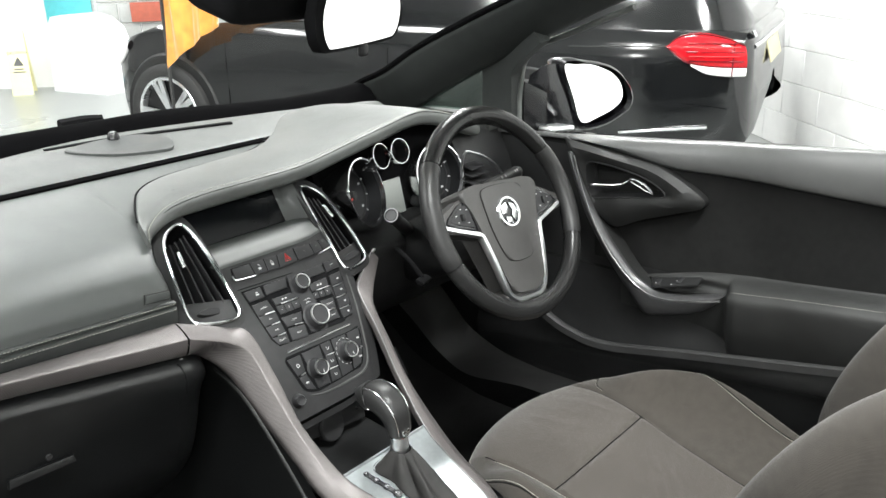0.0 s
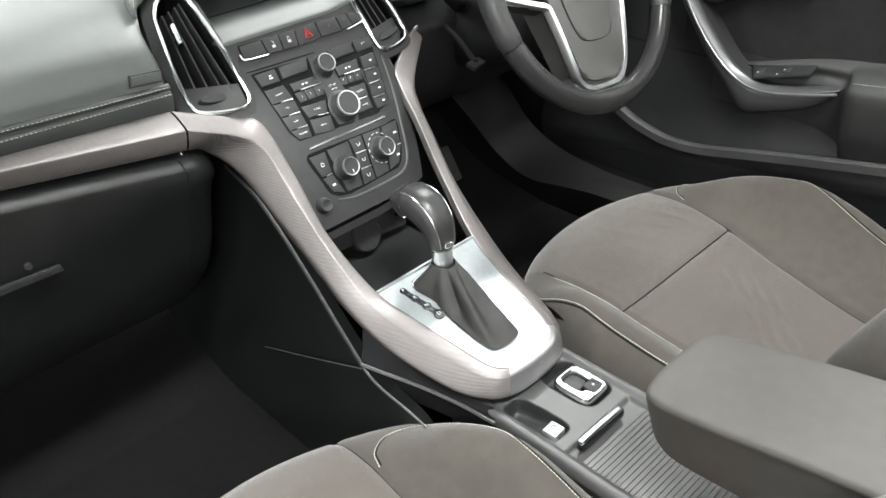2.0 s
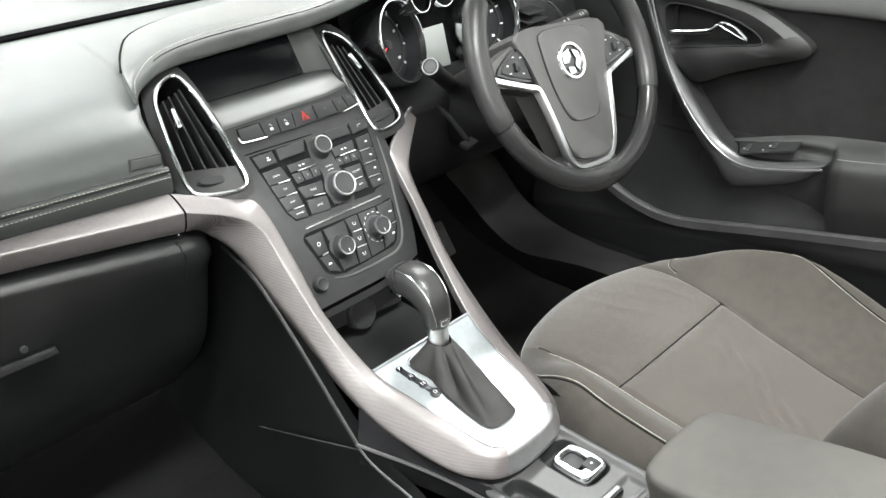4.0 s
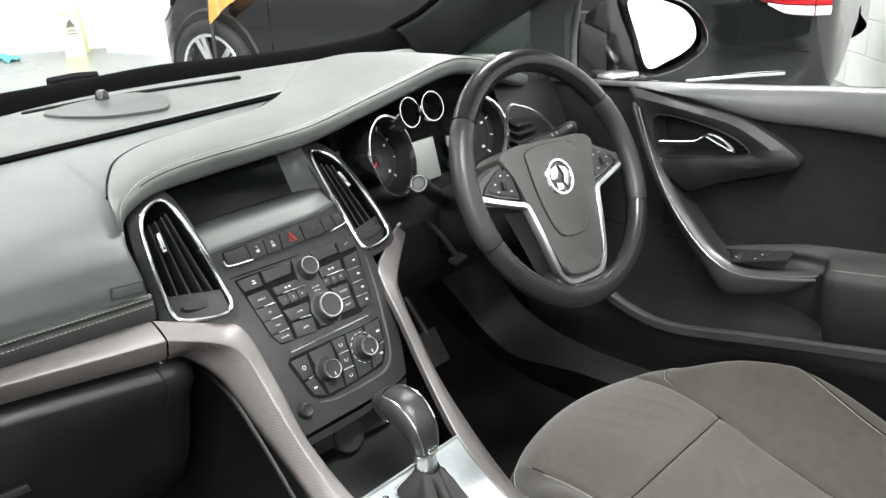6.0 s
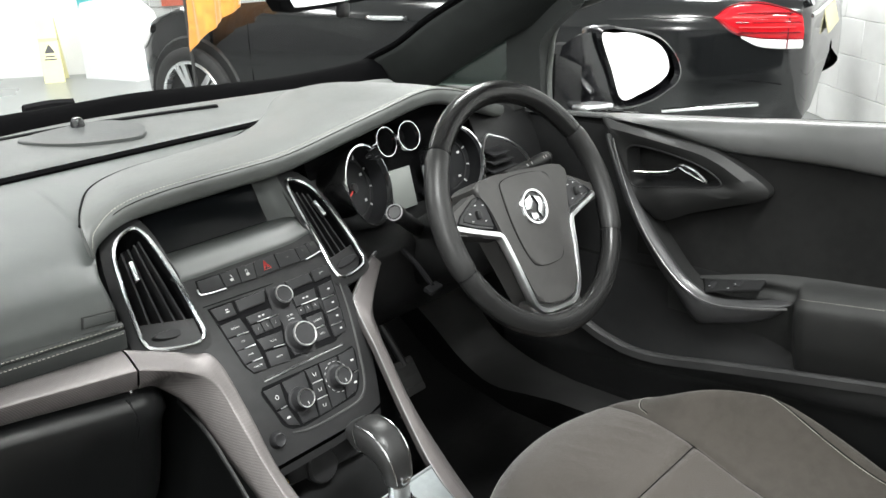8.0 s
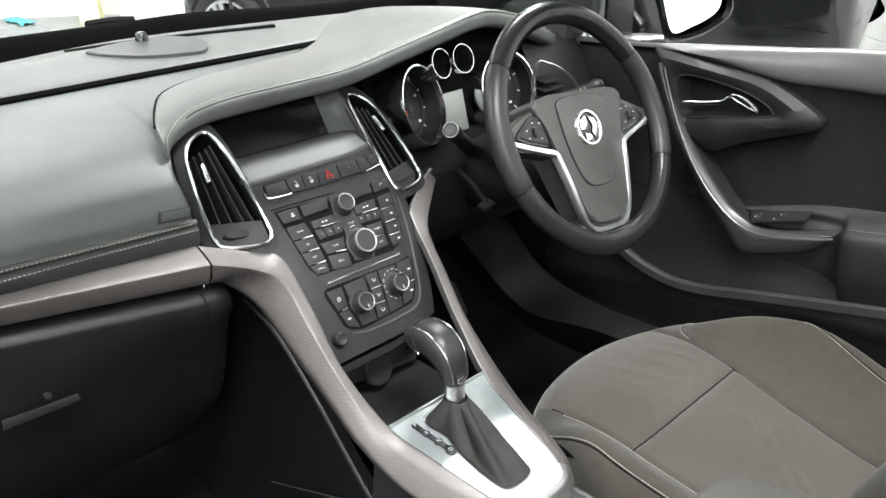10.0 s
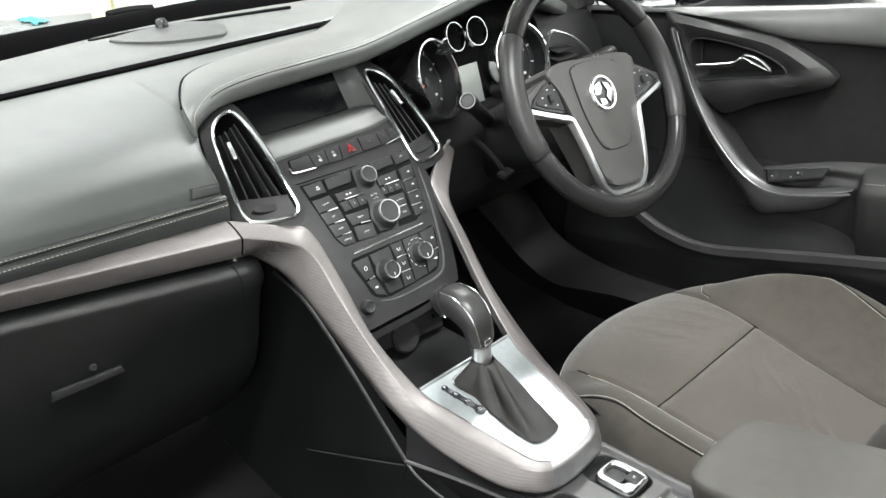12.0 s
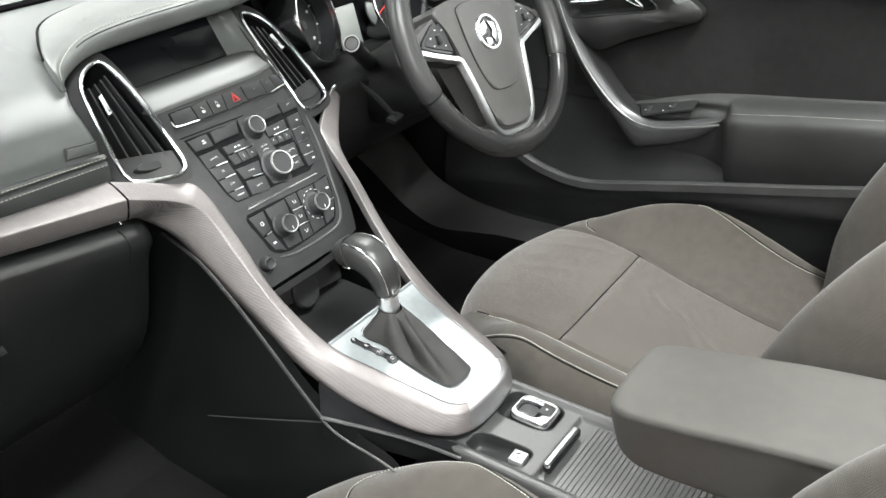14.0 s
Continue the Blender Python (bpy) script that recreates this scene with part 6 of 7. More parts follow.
        trim = smooth_line([wp(sd * a, b, c) for a, b, c in ((0.152, -0.004, -0.004), (0.130, -0.012, -0.003), (0.095, -0.0235, -0.001), (0.080, -0.029, 0.001), (0.0745, -0.040, 0.001), (0.066, -0.075, 0.001), (0.056, -0.115, -0.001), (0.047, -0.138, -0.004), (0.030, -0.150, -0.005), (0.0, -0.152, -0.005))], 5)
        part("spoke_trim", sweep(trim, [(-0.0042, -0.009), (0.0042, -0.009), (0.0048, 0.0), (0.003, 0.0028), (-0.003, 0.0028), (-0.0048, 0.0)], up=n), SILVER, s, "satin silver spoke trim")
    low = smooth_line([wp(a, b, -0.034) for a, b in ((-0.048, -0.128), (0, -0.135), (0.048, -0.128), (0.052, -0.150), (0.046, -0.172), (0, -0.178), (-0.046, -0.172), (-0.052, -0.150))], 3, closed=True)
    part("lower_spoke", prism(low, n * 0.026, 0.006, 3), HUB, s)
    # column and stalks do not turn with the rim
    part("column_shroud", lathe([(0.044, -0.03), (0.052, -0.05), (0.060, -0.09), (0.064, -0.18), (0.058, -0.26)], COLUMN @ Matrix.Translation((0, -0.012, 0)), 24), PLASTIC, s)
    root, tip = Vector((0.335, 0.205, 0.795)), Vector((0.236, 0.150, 0.862))
    out = (tip - root).normalized()
    side = out.cross(Vector((0, 0, 1))).normalized()
    st = part("indicator_stalk", tube([root, root.lerp(tip, 0.5), tip], 0.0120, 16, scales=[0.9, 1, 0.95]), PLASTIC, s)
    part("stalk_end", lathe([(0, 0.0125), (0.0100, 0.0125), (0.0105, 0.0135), (0.0122, 0.0135), (0.0135, 0.011), (0.0135, -0.008), (0.010, -0.012)], basis(tip, side, side.cross(out) * -1, out), 24), PLASTIC, st)
    part("end_ring", lathe([(0.0106, 0.0136), (0.0110, 0.0142), (0.0122, 0.0142), (0.0130, 0.0126)], basis(tip, side, side.cross(out) * -1, out), 24), DULL_SILVER, st)
    part("end_face", lathe([(0, 0.0132), (0.0085, 0.0132), (0.0088, 0.0126)], basis(tip, side, side.cross(out) * -1, out), 20), GRAPHITE, st)
    for k in (0.35, 0.6):
        part("marking", block(basis(root.lerp(tip, k) + Vector((0.002, -0.0085, 0.0090)), out, Vector((0, 0.7, 0.7)), Vector((0, -0.7, 0.7))), (0.006, 0.003, 0.0008), 0), MARK, st)
    wroot, wtip = Vector((0.405, 0.085, 0.886)), Vector((0.6014, 0.1513, 0.8647))
    along = (wtip - wroot).normalized()
    wst = part("wiper_stalk", tube([wroot.lerp(wtip, u) for u in (0, 0.3, 0.62, 0.66, 0.9, 0.97, 1.0)], 0.0095, 16, scales=[1.1, 1.15, 1.2, 1.32, 1.35, 1.25, 0.9]), PLASTIC, s)
    part("stalk_ring", tube([wroot.lerp(wtip, 0.90), wroot.lerp(wtip, 0.912)], 0.0131, 16), DULL_SILVER, wst)
    for u, k in ((0.40, 1.35), (0.50, 1.35), (0.78, 1.48), (0.84, 1.48)):
        part("marking", block(basis(wroot.lerp(wtip, u) + Vector((0, -0.0062, 0.0062)) * k, along, Vector((0, 0.7, 0.7)), Vector((0, -0.7, 0.7))), (0.004, 0.005, 0.0008), 0), MARK, wst)
    lever = part("release_lever", tube(smooth_line([(0.250, 0.16, 0.80), (0.243, 0.12, 0.785), (0.236, 0.085, 0.765)], 4), 0.004, 8), FRIT, s)
    part("lever_foot", block(basis((0.236, 0.083, 0.762), (1, 0.2, 0), (-0.2, 1, 0.3), (0, -0.3, 1)), (0.030, 0.016, 0.008), 0.003, 2), FRIT, lever)
    return s


steering_wheel()


def instruments():
    c = thing("instrument_cluster", "instrument cluster with chrome-ringed dials and a grey display", "instruments", (0.378, 0.28, 0.8))
    back = [(0.22, 0.305, 0.79), (0.56, 0.305, 0.79), (0.58, 0.315, 0.93), (0.50, 0.32, 0.985), (0.25, 0.32, 0.975), (0.20, 0.315, 0.92)]
    part("backing", prism(back, (0, 0.02, 0)), FRIT, c)
    t = math.radians(16)
    for x, z, r, yaw in ((0.281, 0.876, 0.0655, 20), (0.486, 0.866, 0.0655, -3), (0.341, 0.930, 0.0245, 10), (0.392, 0.930, 0.0245, 2)):
        y = 0.262 + (0.02 if r < 0.03 else 0)
        m = Matrix.Translation((x, y, z)) @ Matrix.Rotation(math.radians(yaw), 4, "Z") @ basis((0, 0, 0), (1, 0, 0), (0, math.sin(t), math.cos(t)), (0, -math.cos(t), math.sin(t)))
        dial = part("dial", lathe([(0, -0.032), (r * 0.90, -0.032), (r * 0.955, -0.004)], m, 44), DIAL, c, "round black dial")
        part("dial_ring", lathe([(r * 0.945, -0.006), (r * 0.955, 0.003), (r, 0.003), (r * 1.03, -0.003), (r * 1.05, -0.05)], m, 44), CHROME, dial, "chrome dial ring")
        part("inner_ring", lathe([(r * 0.70, -0.0315), (r * 0.70, -0.029), (r * 0.735, -0.029), (r * 0.735, -0.0315)], m, 40), STACK, dial)
        count = 9 if r > 0.03 else 4
        for k in range(count):
            a = math.radians(225 - 270 * k / (count - 1))
            q = m @ Matrix.Rotation(a, 4, "Z") @ Matrix.Translation((r * 0.80, 0, -0.031))
            part("tick", block(q, (r * 0.13, r * 0.035, 0.001), 0), MARK, dial)
            if r > 0.03 and k % 2 == 0:
                p = m @ Matrix.Rotation(a, 4, "Z") @ Matrix.Translation((r * 0.58, 0, -0.031)) @ Matrix.Rotation(-a, 4, "Z")
                part("numeral_bar", block(p, (0.0065, 0.0042, 0.0008), 0), MARK, dial)
        a = math.radians(205)
        q = m @ Matrix.Rotation(a, 4, "Z")
        part("needle", block(q @ Matrix.Translation((r * 0.32, 0, -0.0275)), (r * 0.62, r * 0.03, 0.0012), 0), RED, dial, "red needle")
        part("needle_cap", lathe([(0, -0.024), (r * 0.11, -0.0245), (r * 0.13, -0.03)], m, 20), PLASTIC, dial)
    part("trip_display", prism([(0.354, 0.285, 0.806), (0.404, 0.285, 0.806), (0.402, 0.298, 0.874), (0.350, 0.298, 0.874)], (0, -0.004, 0.001), 0.002), LCD, c, "pale grey trip display")
    rows = [[(x, 0.262, 0.80 + 0.0), (x, 0.285, 0.80), (x, 0.30, 0.802)] for x in (0.22, 0.38, 0.56)]
    part("cluster_sill", skin(rows, 3, 3), PLASTIC, c)
    return c


instruments()


# ---- seats ----
LIE = [-0.62, -0.50, -0.39, -0.29, -0.20, -0.12, -0.07, -0.03, -0.010, 0.002, 0.012]
RISE = [0.412, 0.426, 0.440, 0.4565, 0.4725, 0.4865, 0.4900, 0.4850, 0.4760, 0.4640, 0.4400]
RISE_SMOOTH = smooth_line([Vector((a, b, 0)) for a, b in zip(LIE, RISE)], 8)
RISE_X, RISE_Z = [p.x for p in RISE_SMOOTH], [p.y for p in RISE_SMOOTH]


def seat(name, label, cx, oy):
    s = thing(name, label, "seat", (cx, oy - 0.3, 0.27), "front seats")
    NY = 104
    EDGE_X = 0.272

    def front(dx):
        if cx > 0 and dx > 0:
            return 0.014 - 1.45 * dx * dx - 12.0 * max(0.0, abs(dx) - 0.17) ** 2
        return 0.014 - 1.45 * dx * dx - 7.0 * max(0.0, abs(dx) - 0.205) ** 2

    def seam_at(side, ly):
        """Half width of the seat centre at a depth."""
        if side > 0:
            return float(np.interp(ly, [-0.6, -0.48, -0.39, -0.29, -0.2, -0.1, 0.0], [0.092, 0.098, 0.106, 0.117, 0.133, 0.139, 0.142]))
        return float(np.interp(ly, [-0.6, -0.4, -0.3, -0.2, -0.1, 0.0], [0.138, 0.148, 0.152, 0.154, 0.163, 0.166]))

    def top(dx, ly):
        a = abs(dx)
        deep = ly - front(dx) + 0.012
        m = seam_at(1 if dx > 0 else -1, ly)
        z = float(np.interp(deep, RISE_X, RISE_Z))
        inner = dx < 0 < cx
        tall = (0.046 if inner else 0.050) * ease(-deep - 0.010, 0.115) * (1 - 0.65 * ease(-deep - 0.10, 0.22) if dx > 0 and cx > 0 else 1 - 0.30 * ease(-deep - 0.24, 0.25))
        z += tall * ease(a - m + 0.004, 0.228 - m)
        if inner and a > 0.224:
            z -= ((a - 0.224) / 0.048) ** 2.0 * 0.048
        elif not inner and a > 0.236:
            z -= ((a - 0.236) / 0.036) ** 2.2 * 0.042
        fade = ease(-deep - 0.035, 0.04) if inner else 1.0
        z -= 0.0050 * math.exp(-((a - m) / 0.0042) ** 2) * ease(0.03 - deep, 0.02) * fade
        if a < m:
            z += 0.004 * math.cos(a / m * 1.5) * ease(-deep, 0.1)
            z -= 0.0045 * math.exp(-((ly + 0.203) / 0.0045) ** 2)
            # creases worn into the sitting area
            along = (dx - ly) * 0.707
            wave = math.sin(along * 2 * math.pi / 0.0215 + 1.8 * noise.noise(Vector((dx * 14, ly * 14, 3.1 + cx))))
            strip = dx - 0.03 - 0.49 * (ly + 0.265)
            patch = min(1.0, max(0.0, noise.noise(Vector((dx * 26 + 4, ly * 22, 5.0 + cx))) * 1.3 + 0.75))
            worn = math.exp(-((strip / 0.036) ** 2)) * ease(-0.235 - ly, 0.05) * ease(ly + 0.50, 0.06) * ease(m - a, 0.02)
            z += 0.0034 * worn * patch * max(0.0, wave) ** 1.4
            thigh = ease(-deep - 0.03, 0.05) * ease(deep + 0.19, 0.05)
            across = math.sin((dx * 0.95 + ly * 0.3) * 2 * math.pi / 0.034 + 3.0 * noise.noise(Vector((dx * 9, ly * 10, 8.2 + cx))))
            z += 0.0009 * thigh * max(0.0, across) ** 2 * max(0.0, noise.noise(Vector((dx * 12, ly * 9, 1.2 + cx))) + 0.3)
        z += 0.0012 * noise.noise(Vector((dx * 12, ly * 14, cx)))
        return z

    def at(dx, ly, up=0.0):
        narrow = 1 - 0.07 * max(0.0, (-0.25 - ly) / 0.35) ** 1.3
        return Vector((cx + dx * narrow, oy + ly, top(dx, ly) + up))

    pts = []
    for j in range(NY + 1):
        v = 1 - (1 - j / NY) ** 1.35
        ly0 = -0.6 + 0.612 * v
        l, r = -seam_at(-1, ly0), seam_at(1, ly0)
        row = [-EDGE_X + (l + EDGE_X) * i / 24 for i in range(24)] + [l + (r - l) * i / 72 for i in range(72)] + [r + (EDGE_X - r) * i / 24 for i in range(25)]
        pts.append([at(dx, -0.6 + (front(dx) + 0.6) * v) for dx in row])
    part("cushion_insert", grid([r[24:97] for r in pts]), FABRIC, s, "worn grey-brown fabric seat centre")
    part("side_bolster", grid([r[:25] for r in pts]), FABRIC_SIDE, s)
    part("side_bolster", grid([r[96:] for r in pts]), FABRIC_SIDE, s)
    # skirt
    rim = [r[0] for r in pts] + pts[-1][1:-1] + [r[-1] for r in pts[::-1]]
    low = []
    for p in rim:
        ahead = p.y > oy - 0.14
        low.append([p, Vector((p.x + (0.003 if p.x > cx else -0.003), p.y + 0.003 * ahead, p.z - 0.022)), Vector((cx + (p.x - cx) * 0.98, p.y - 0.02 * ahead, 0.39)), Vector((cx + (p.x - cx) * 0.93, p.y - 0.05 * ahead, 0.30))])
    part("skirt", grid(low), FABRIC_SIDE, s)
    # seams, piping and stitching
    for sd in (-1, 1):
        line = [-0.50 + (0.43 if sd < 0 < cx else 0.485) * k / 60 for k in range(61)]
        part("seam", tube([at(sd * seam_at(sd, ly), min(ly, front(seam_at(sd, ly)) - 0.004), 0.0004) for ly in line], 0.0010, 6), FRIT, s)
    span = [-seam_at(-1, -0.203) + (seam_at(-1, -0.203) + seam_at(1, -0.203)) * k / 40 for k in range(41)]
    part("seam", tube([at(dx, -0.203, 0.0014) for dx in span], 0.0011, 6), FRIT, s)
    for sd in (-1, 1):
        m0 = seam_at(sd, -0.1)
        head = ((m0 + 0.004, -0.112), (m0 + 0.013, -0.093), (0.178, -0.084), (0.206, -0.097), (0.231, -0.135))
        if sd < 0 < cx:
            head = ((0.110, -0.016), (0.150, -0.031), (0.185, -0.053), (0.212, -0.083), (0.226, -0.115), (0.231, -0.150))
        line = smooth_line([Vector((sd * dx, ly, 0)) for dx, ly in head + (((0.236, -0.19), (0.240, -0.23), (0.240, -0.29)) if sd < 0 < cx else ((0.245, -0.18), (0.246, -0.23), (0.243, -0.29))) + ((0.238, -0.36), (0.232, -0.50))], 8)
        stitches(s, [at(p.x, p.y, 0.0009) for p in line], 0.0026, 0.0018, 0.0005)
        part("seam", tube([at(p.x + sd * 0.0022, p.y, 0.0002) for p in line], 0.0011, 5), FRIT, s)
        if sd < 0 < cx:
            stitches(s, [at(-seam_at(-1, ly) - 0.005, ly, 0.0009) for ly in [-0.50 + 0.41 * k / 60 for k in range(61)]], 0.0026, 0.0018, 0.0005)
    # backrest
    rec = math.radians(25)
    o0 = Vector((cx, oy - 0.555, 0.42))
    n, up = Vector((0, math.cos(rec), math.sin(rec))), Vector((0, -math.sin(rec), math.cos(rec)))

    def back(h, w, bol):
        o = o0 + up * h
        q = [(-w, -0.10), (-w - 0.012, -0.03), (-w - 0.006, bol * 0.6), (-w + 0.020, bol), (-w + 0.050, bol + 0.004), (-w + 0.085, bol * 0.55 + 0.006), (-w + 0.112, 0.008), (-0.06, 0.0), (0.06, 0.0), (w - 0.112, 0.008), (w - 0.085, bol * 0.55 + 0.006), (w - 0.050, bol + 0.004), (w - 0.020, bol), (w + 0.006, bol * 0.6), (w + 0.012, -0.03), (w, -0.10)]
        return [o + Vector((a, 0, 0)) + n * b for a, b in q]

    rows = [back(0.0, 0.245, 0.075), back(0.10, 0.258, 0.115), back(0.22, 0.262, 0.126), back(0.36, 0.256, 0.108), back(0.48, 0.238, 0.060), back(0.58, 0.205, 0.02), back(0.625, 0.16, -0.01), back(0.64, 0.11, -0.045)]
    part("backrest", skin(rows, 6, 5), FABRIC_SIDE, s, "bolstered fabric backrest")
    for sd in (-1, 1):
        stitches(s, smooth_line([o0 + up * h + Vector((sd * (w - 0.094), 0, 0)) + n * (b * 0.42 + 0.0095) for h, w, b in ((0.02, 0.247, 0.083), (0.10, 0.258, 0.115), (0.22, 0.262, 0.126), (0.36, 0.256, 0.108), (0.46, 0.24, 0.072))], 8), 0.004, 0.0028, 0.0007)
    # headrest
    hr = [[o0 + up * h + Vector((a * w, 0, 0)) + n * (b * d) for a, b in ((-1, 0), (-0.8, 0.9), (0, 1.0), (0.8, 0.9), (1, 0), (0.8, -0.9), (0, -1.0), (-0.8, -0.9))] for h, w, d in ((0.655, 0.08, 0.03), (0.67, 0.115, 0.045), (0.75, 0.12, 0.05), (0.81, 0.105, 0.045), (0.825, 0.07, 0.025))]
    head = part("headrest", grid(hr, closed_cols=True), FABRIC_SIDE, s)
    for a in (-0.05, 0.05):
        part("headrest_post", tube([o0 + up * 0.60 + Vector((a, 0, 0)) - n * 0.03, o0 + up * 0.68 + Vector((a, 0, 0))], 0.006, 8), CHROME, head)
    return s


seat("driver_seat", "grey-brown fabric bolstered driver seat with pale stitching", 0.372, 0.0)
seat("passenger_seat", "grey-brown fabric bolstered passenger seat with pale stitching", -0.346, -0.066)


# ---- driver's door ----
def driver_door():
    d = thing("driver_door", "black driver door card with swooping silver pull and padded armrest", "car door", (0.75, -0.2, 0.3))
    # belt rail: padded top of the door
    belt = [(0.30, 0.902, 0.915), (0.182, 0.906, 0.917), (0.12, 0.910, 0.917), (0.098, 0.912, 0.916), (0.0, 0.919, 0.903), (-0.082, 0.925, 0.889), (-0.139, 0.929, 0.884), (-0.201, 0.935, 0.885), (-0.28, 0.940, 0.885), (-0.365, 0.946, 0.881), (-0.6, 0.962, 0.872), (-1.0, 0.985, 0.86)]
    rows = [[(0.792, y, t - 0.03), (0.791, y, t - 0.004), (0.785, y, t + 0.001), (0.762, y, t + 0.007), (0.742, y, t + 0.006), (0.730, y, t * 0.75 + i * 0.25 + 0.002), (0.726, y, t * 0.4 + i * 0.6), (0.728, y, i + 0.003), (0.736, y, i - 0.003)] for y, t, i in belt]
    part("belt_rail", skin(rows, 4, 4), RAIL, d, "soft grey padded belt rail")
    part("outer_weatherstrip", tube([(0.796, 0.26, 0.898), (0.796, 0.0, 0.914), (0.796, -0.2, 0.930), (0.796, -0.4, 0.943), (0.796, -1.0, 0.979)], 0.006, 8), FRIT, d)
    part("outer_skin", prism([(0.805, 0.5, 0.30), (0.805, -1.05, 0.30), (0.805, -1.05, 0.96), (0.805, 0.3, 0.885), (0.805, 0.5, 0.87)], (0.08, 0, 0), 0.02), PAINT, d, "dark painted outer door skin")
    # cloth insert
    rows = [[(0.738, y, i), (0.746, y, 0.82), (0.746, y, 0.75), (0.742, y, 0.64)] for y, t, i in belt]
    part("cloth_insert", skin(rows, 4, 4), CLOTH, d, "dark cloth door insert")
    # handle bezel: frame from its outer edge down into the pocket
    outer = smooth_line([(0.722, y, z) for y, z in ((0.120, 0.914), (0.095, 0.9125), (0.006, 0.899), (-0.060, 0.891), (-0.097, 0.884), (-0.136, 0.868), (-0.178, 0.845), (-0.194, 0.830), (-0.186, 0.815), (-0.143, 0.799), (-0.066, 0.771), (0.0, 0.745), (0.045, 0.79), (0.085, 0.86))], 5, closed=True)
    inner = smooth_line([(0.716, y, z) for y, z in ((0.062, 0.868), (0.046, 0.876), (0.004, 0.874), (-0.040, 0.867), (-0.070, 0.860), (-0.097, 0.849), (-0.115, 0.836), (-0.112, 0.827), (-0.080, 0.821), (-0.042, 0.815), (0.0, 0.808), (0.044, 0.802), (0.057, 0.82), (0.063, 0.85))], 5, closed=True)
    c0 = Vector((0.765, -0.02, 0.845))
    crest = [a.lerp(b, 0.35) + Vector((-0.009, 0, 0)) for a, b in zip(outer, inner)]
    mid = [a.lerp(b, 0.75) + Vector((-0.006, 0, 0)) for a, b in zip(outer, inner)]
    deep = [p.lerp(c0, 0.18) + Vector((0.030, 0, 0)) for p in inner]
    bez = part("handle_bezel", grid([[p + Vector((0.02, 0, 0)) for p in outer], outer, crest, mid, inner], closed_cols=True), BEZEL, d)
    bm = grid([inner, deep], closed_cols=True)
    bm.faces.new([bm.verts.new(p) for p in deep])
    part("handle_pocket", bm, PLASTIC, bez)
    part("pocket_bead", tube([p + Vector((-0.001, 0, 0)) for p in inner], 0.0016, 6, closed=True, up=(1, 0, 0)), STACK, bez)
    # chrome release: a thin bar that widens into a pierced blade
    bar = smooth_line([(0.716, 0.050, 0.826), (0.712, 0.010, 0.832), (0.710, -0.022, 0.8385), (0.709, -0.034, 0.845), (0.708, -0.046, 0.8535)], 5)
    rel = part("inner_handle", sweep(bar, circle2(0.0022, 0.0034, 10), up=(0, 0.2, 1)), CHROME, bez, "chrome inner door handle")
    loop = smooth_line([(0.708, -0.043, 0.8535), (0.707, -0.054, 0.8560), (0.707, -0.070, 0.8515), (0.708, -0.084, 0.8420), (0.710, -0.093, 0.8330), (0.709, -0.080, 0.8365), (0.708, -0.066, 0.8425), (0.708, -0.054, 0.8470)], 4, closed=True)
    part("handle_blade", tube(loop, 0.0030, 8, closed=True, up=(1, 0, 0)), CHROME, rel)
    part("blade_web", prism([p + Vector((0.003, 0, 0)) for p in loop], (0.002, 0, 0)), GRAPHITE, rel)
    # door pull: a swooping band that ends in a bucket
    pin = [(0.092, 0.893), (0.086, 0.877), (0.070, 0.841), (0.050, 0.803), (0.033, 0.774), (0.004, 0.732), (-0.022, 0.701), (-0.060, 0.660), (-0.090, 0.640), (-0.122, 0.630), (-0.172, 0.637), (-0.215, 0.648), (-0.252, 0.657)]
    pout = [(0.106, 0.890), (0.101, 0.878), (0.084, 0.834), (0.068, 0.797), (0.052, 0.764), (0.018, 0.712), (-0.018, 0.662), (-0.055, 0.620), (-0.092, 0.579), (-0.134, 0.586), (-0.191, 0.604), (-0.227, 0.625), (-0.249, 0.650)]
    rows, inside_face = [], []
    for k, ((y0, z0), (y1, z1)) in enumerate(zip(pin, pout)):
        u = k / (len(pin) - 1)
        x = 0.714 - 0.010 * math.sin(math.pi * min(1, u * 1.05)) ** 0.8
        inside_face.append([(x + 0.045, y0 - 0.003, z0 + 0.003), (x + 0.010, y0 - 0.0005, z0 + 0.0005)])
        rows.append([(x + 0.012, y0, z0), (x + 0.004, y0, z0), (x - 0.006, y0 * 0.75 + y1 * 0.25, z0 * 0.75 + z1 * 0.25), (x - 0.007, y0 * 0.4 + y1 * 0.6, z0 * 0.4 + z1 * 0.6), (x - 0.001, y1 * 0.96 + y0 * 0.04, z1 * 0.96 + z0 * 0.04), (x + 0.010, y1, z1), (x + 0.045, y1 + 0.004, z1 - 0.004)])
    pull = part("door_pull", skin(rows, 5, 4), GRAPHITE, d, "swooping graphite door pull")
    part("pull_inside", skin(inside_face, 5, 2), BEZEL, pull)
    bead = smooth_line([(0.7055, 0.087, 0.886), (0.7030, 0.071, 0.841), (0.6990, 0.043, 0.779), (0.6970, 0.006, 0.718), (0.6960, -0.042, 0.664), (0.6960, -0.088, 0.6325), (0.6960, -0.130, 0.6245), (0.6975, -0.179, 0.6315), (0.7000, -0.225, 0.6415), (0.7030, -0.249, 0.6480)], 6)
    part("pull_bead", sweep(bead, circle2(0.0024, 0.0015, 8), up=(1, 0, 0)), DULL_SILVER, pull, "thin silver bead")
    # armrest with stitching and window switches
    rows = []
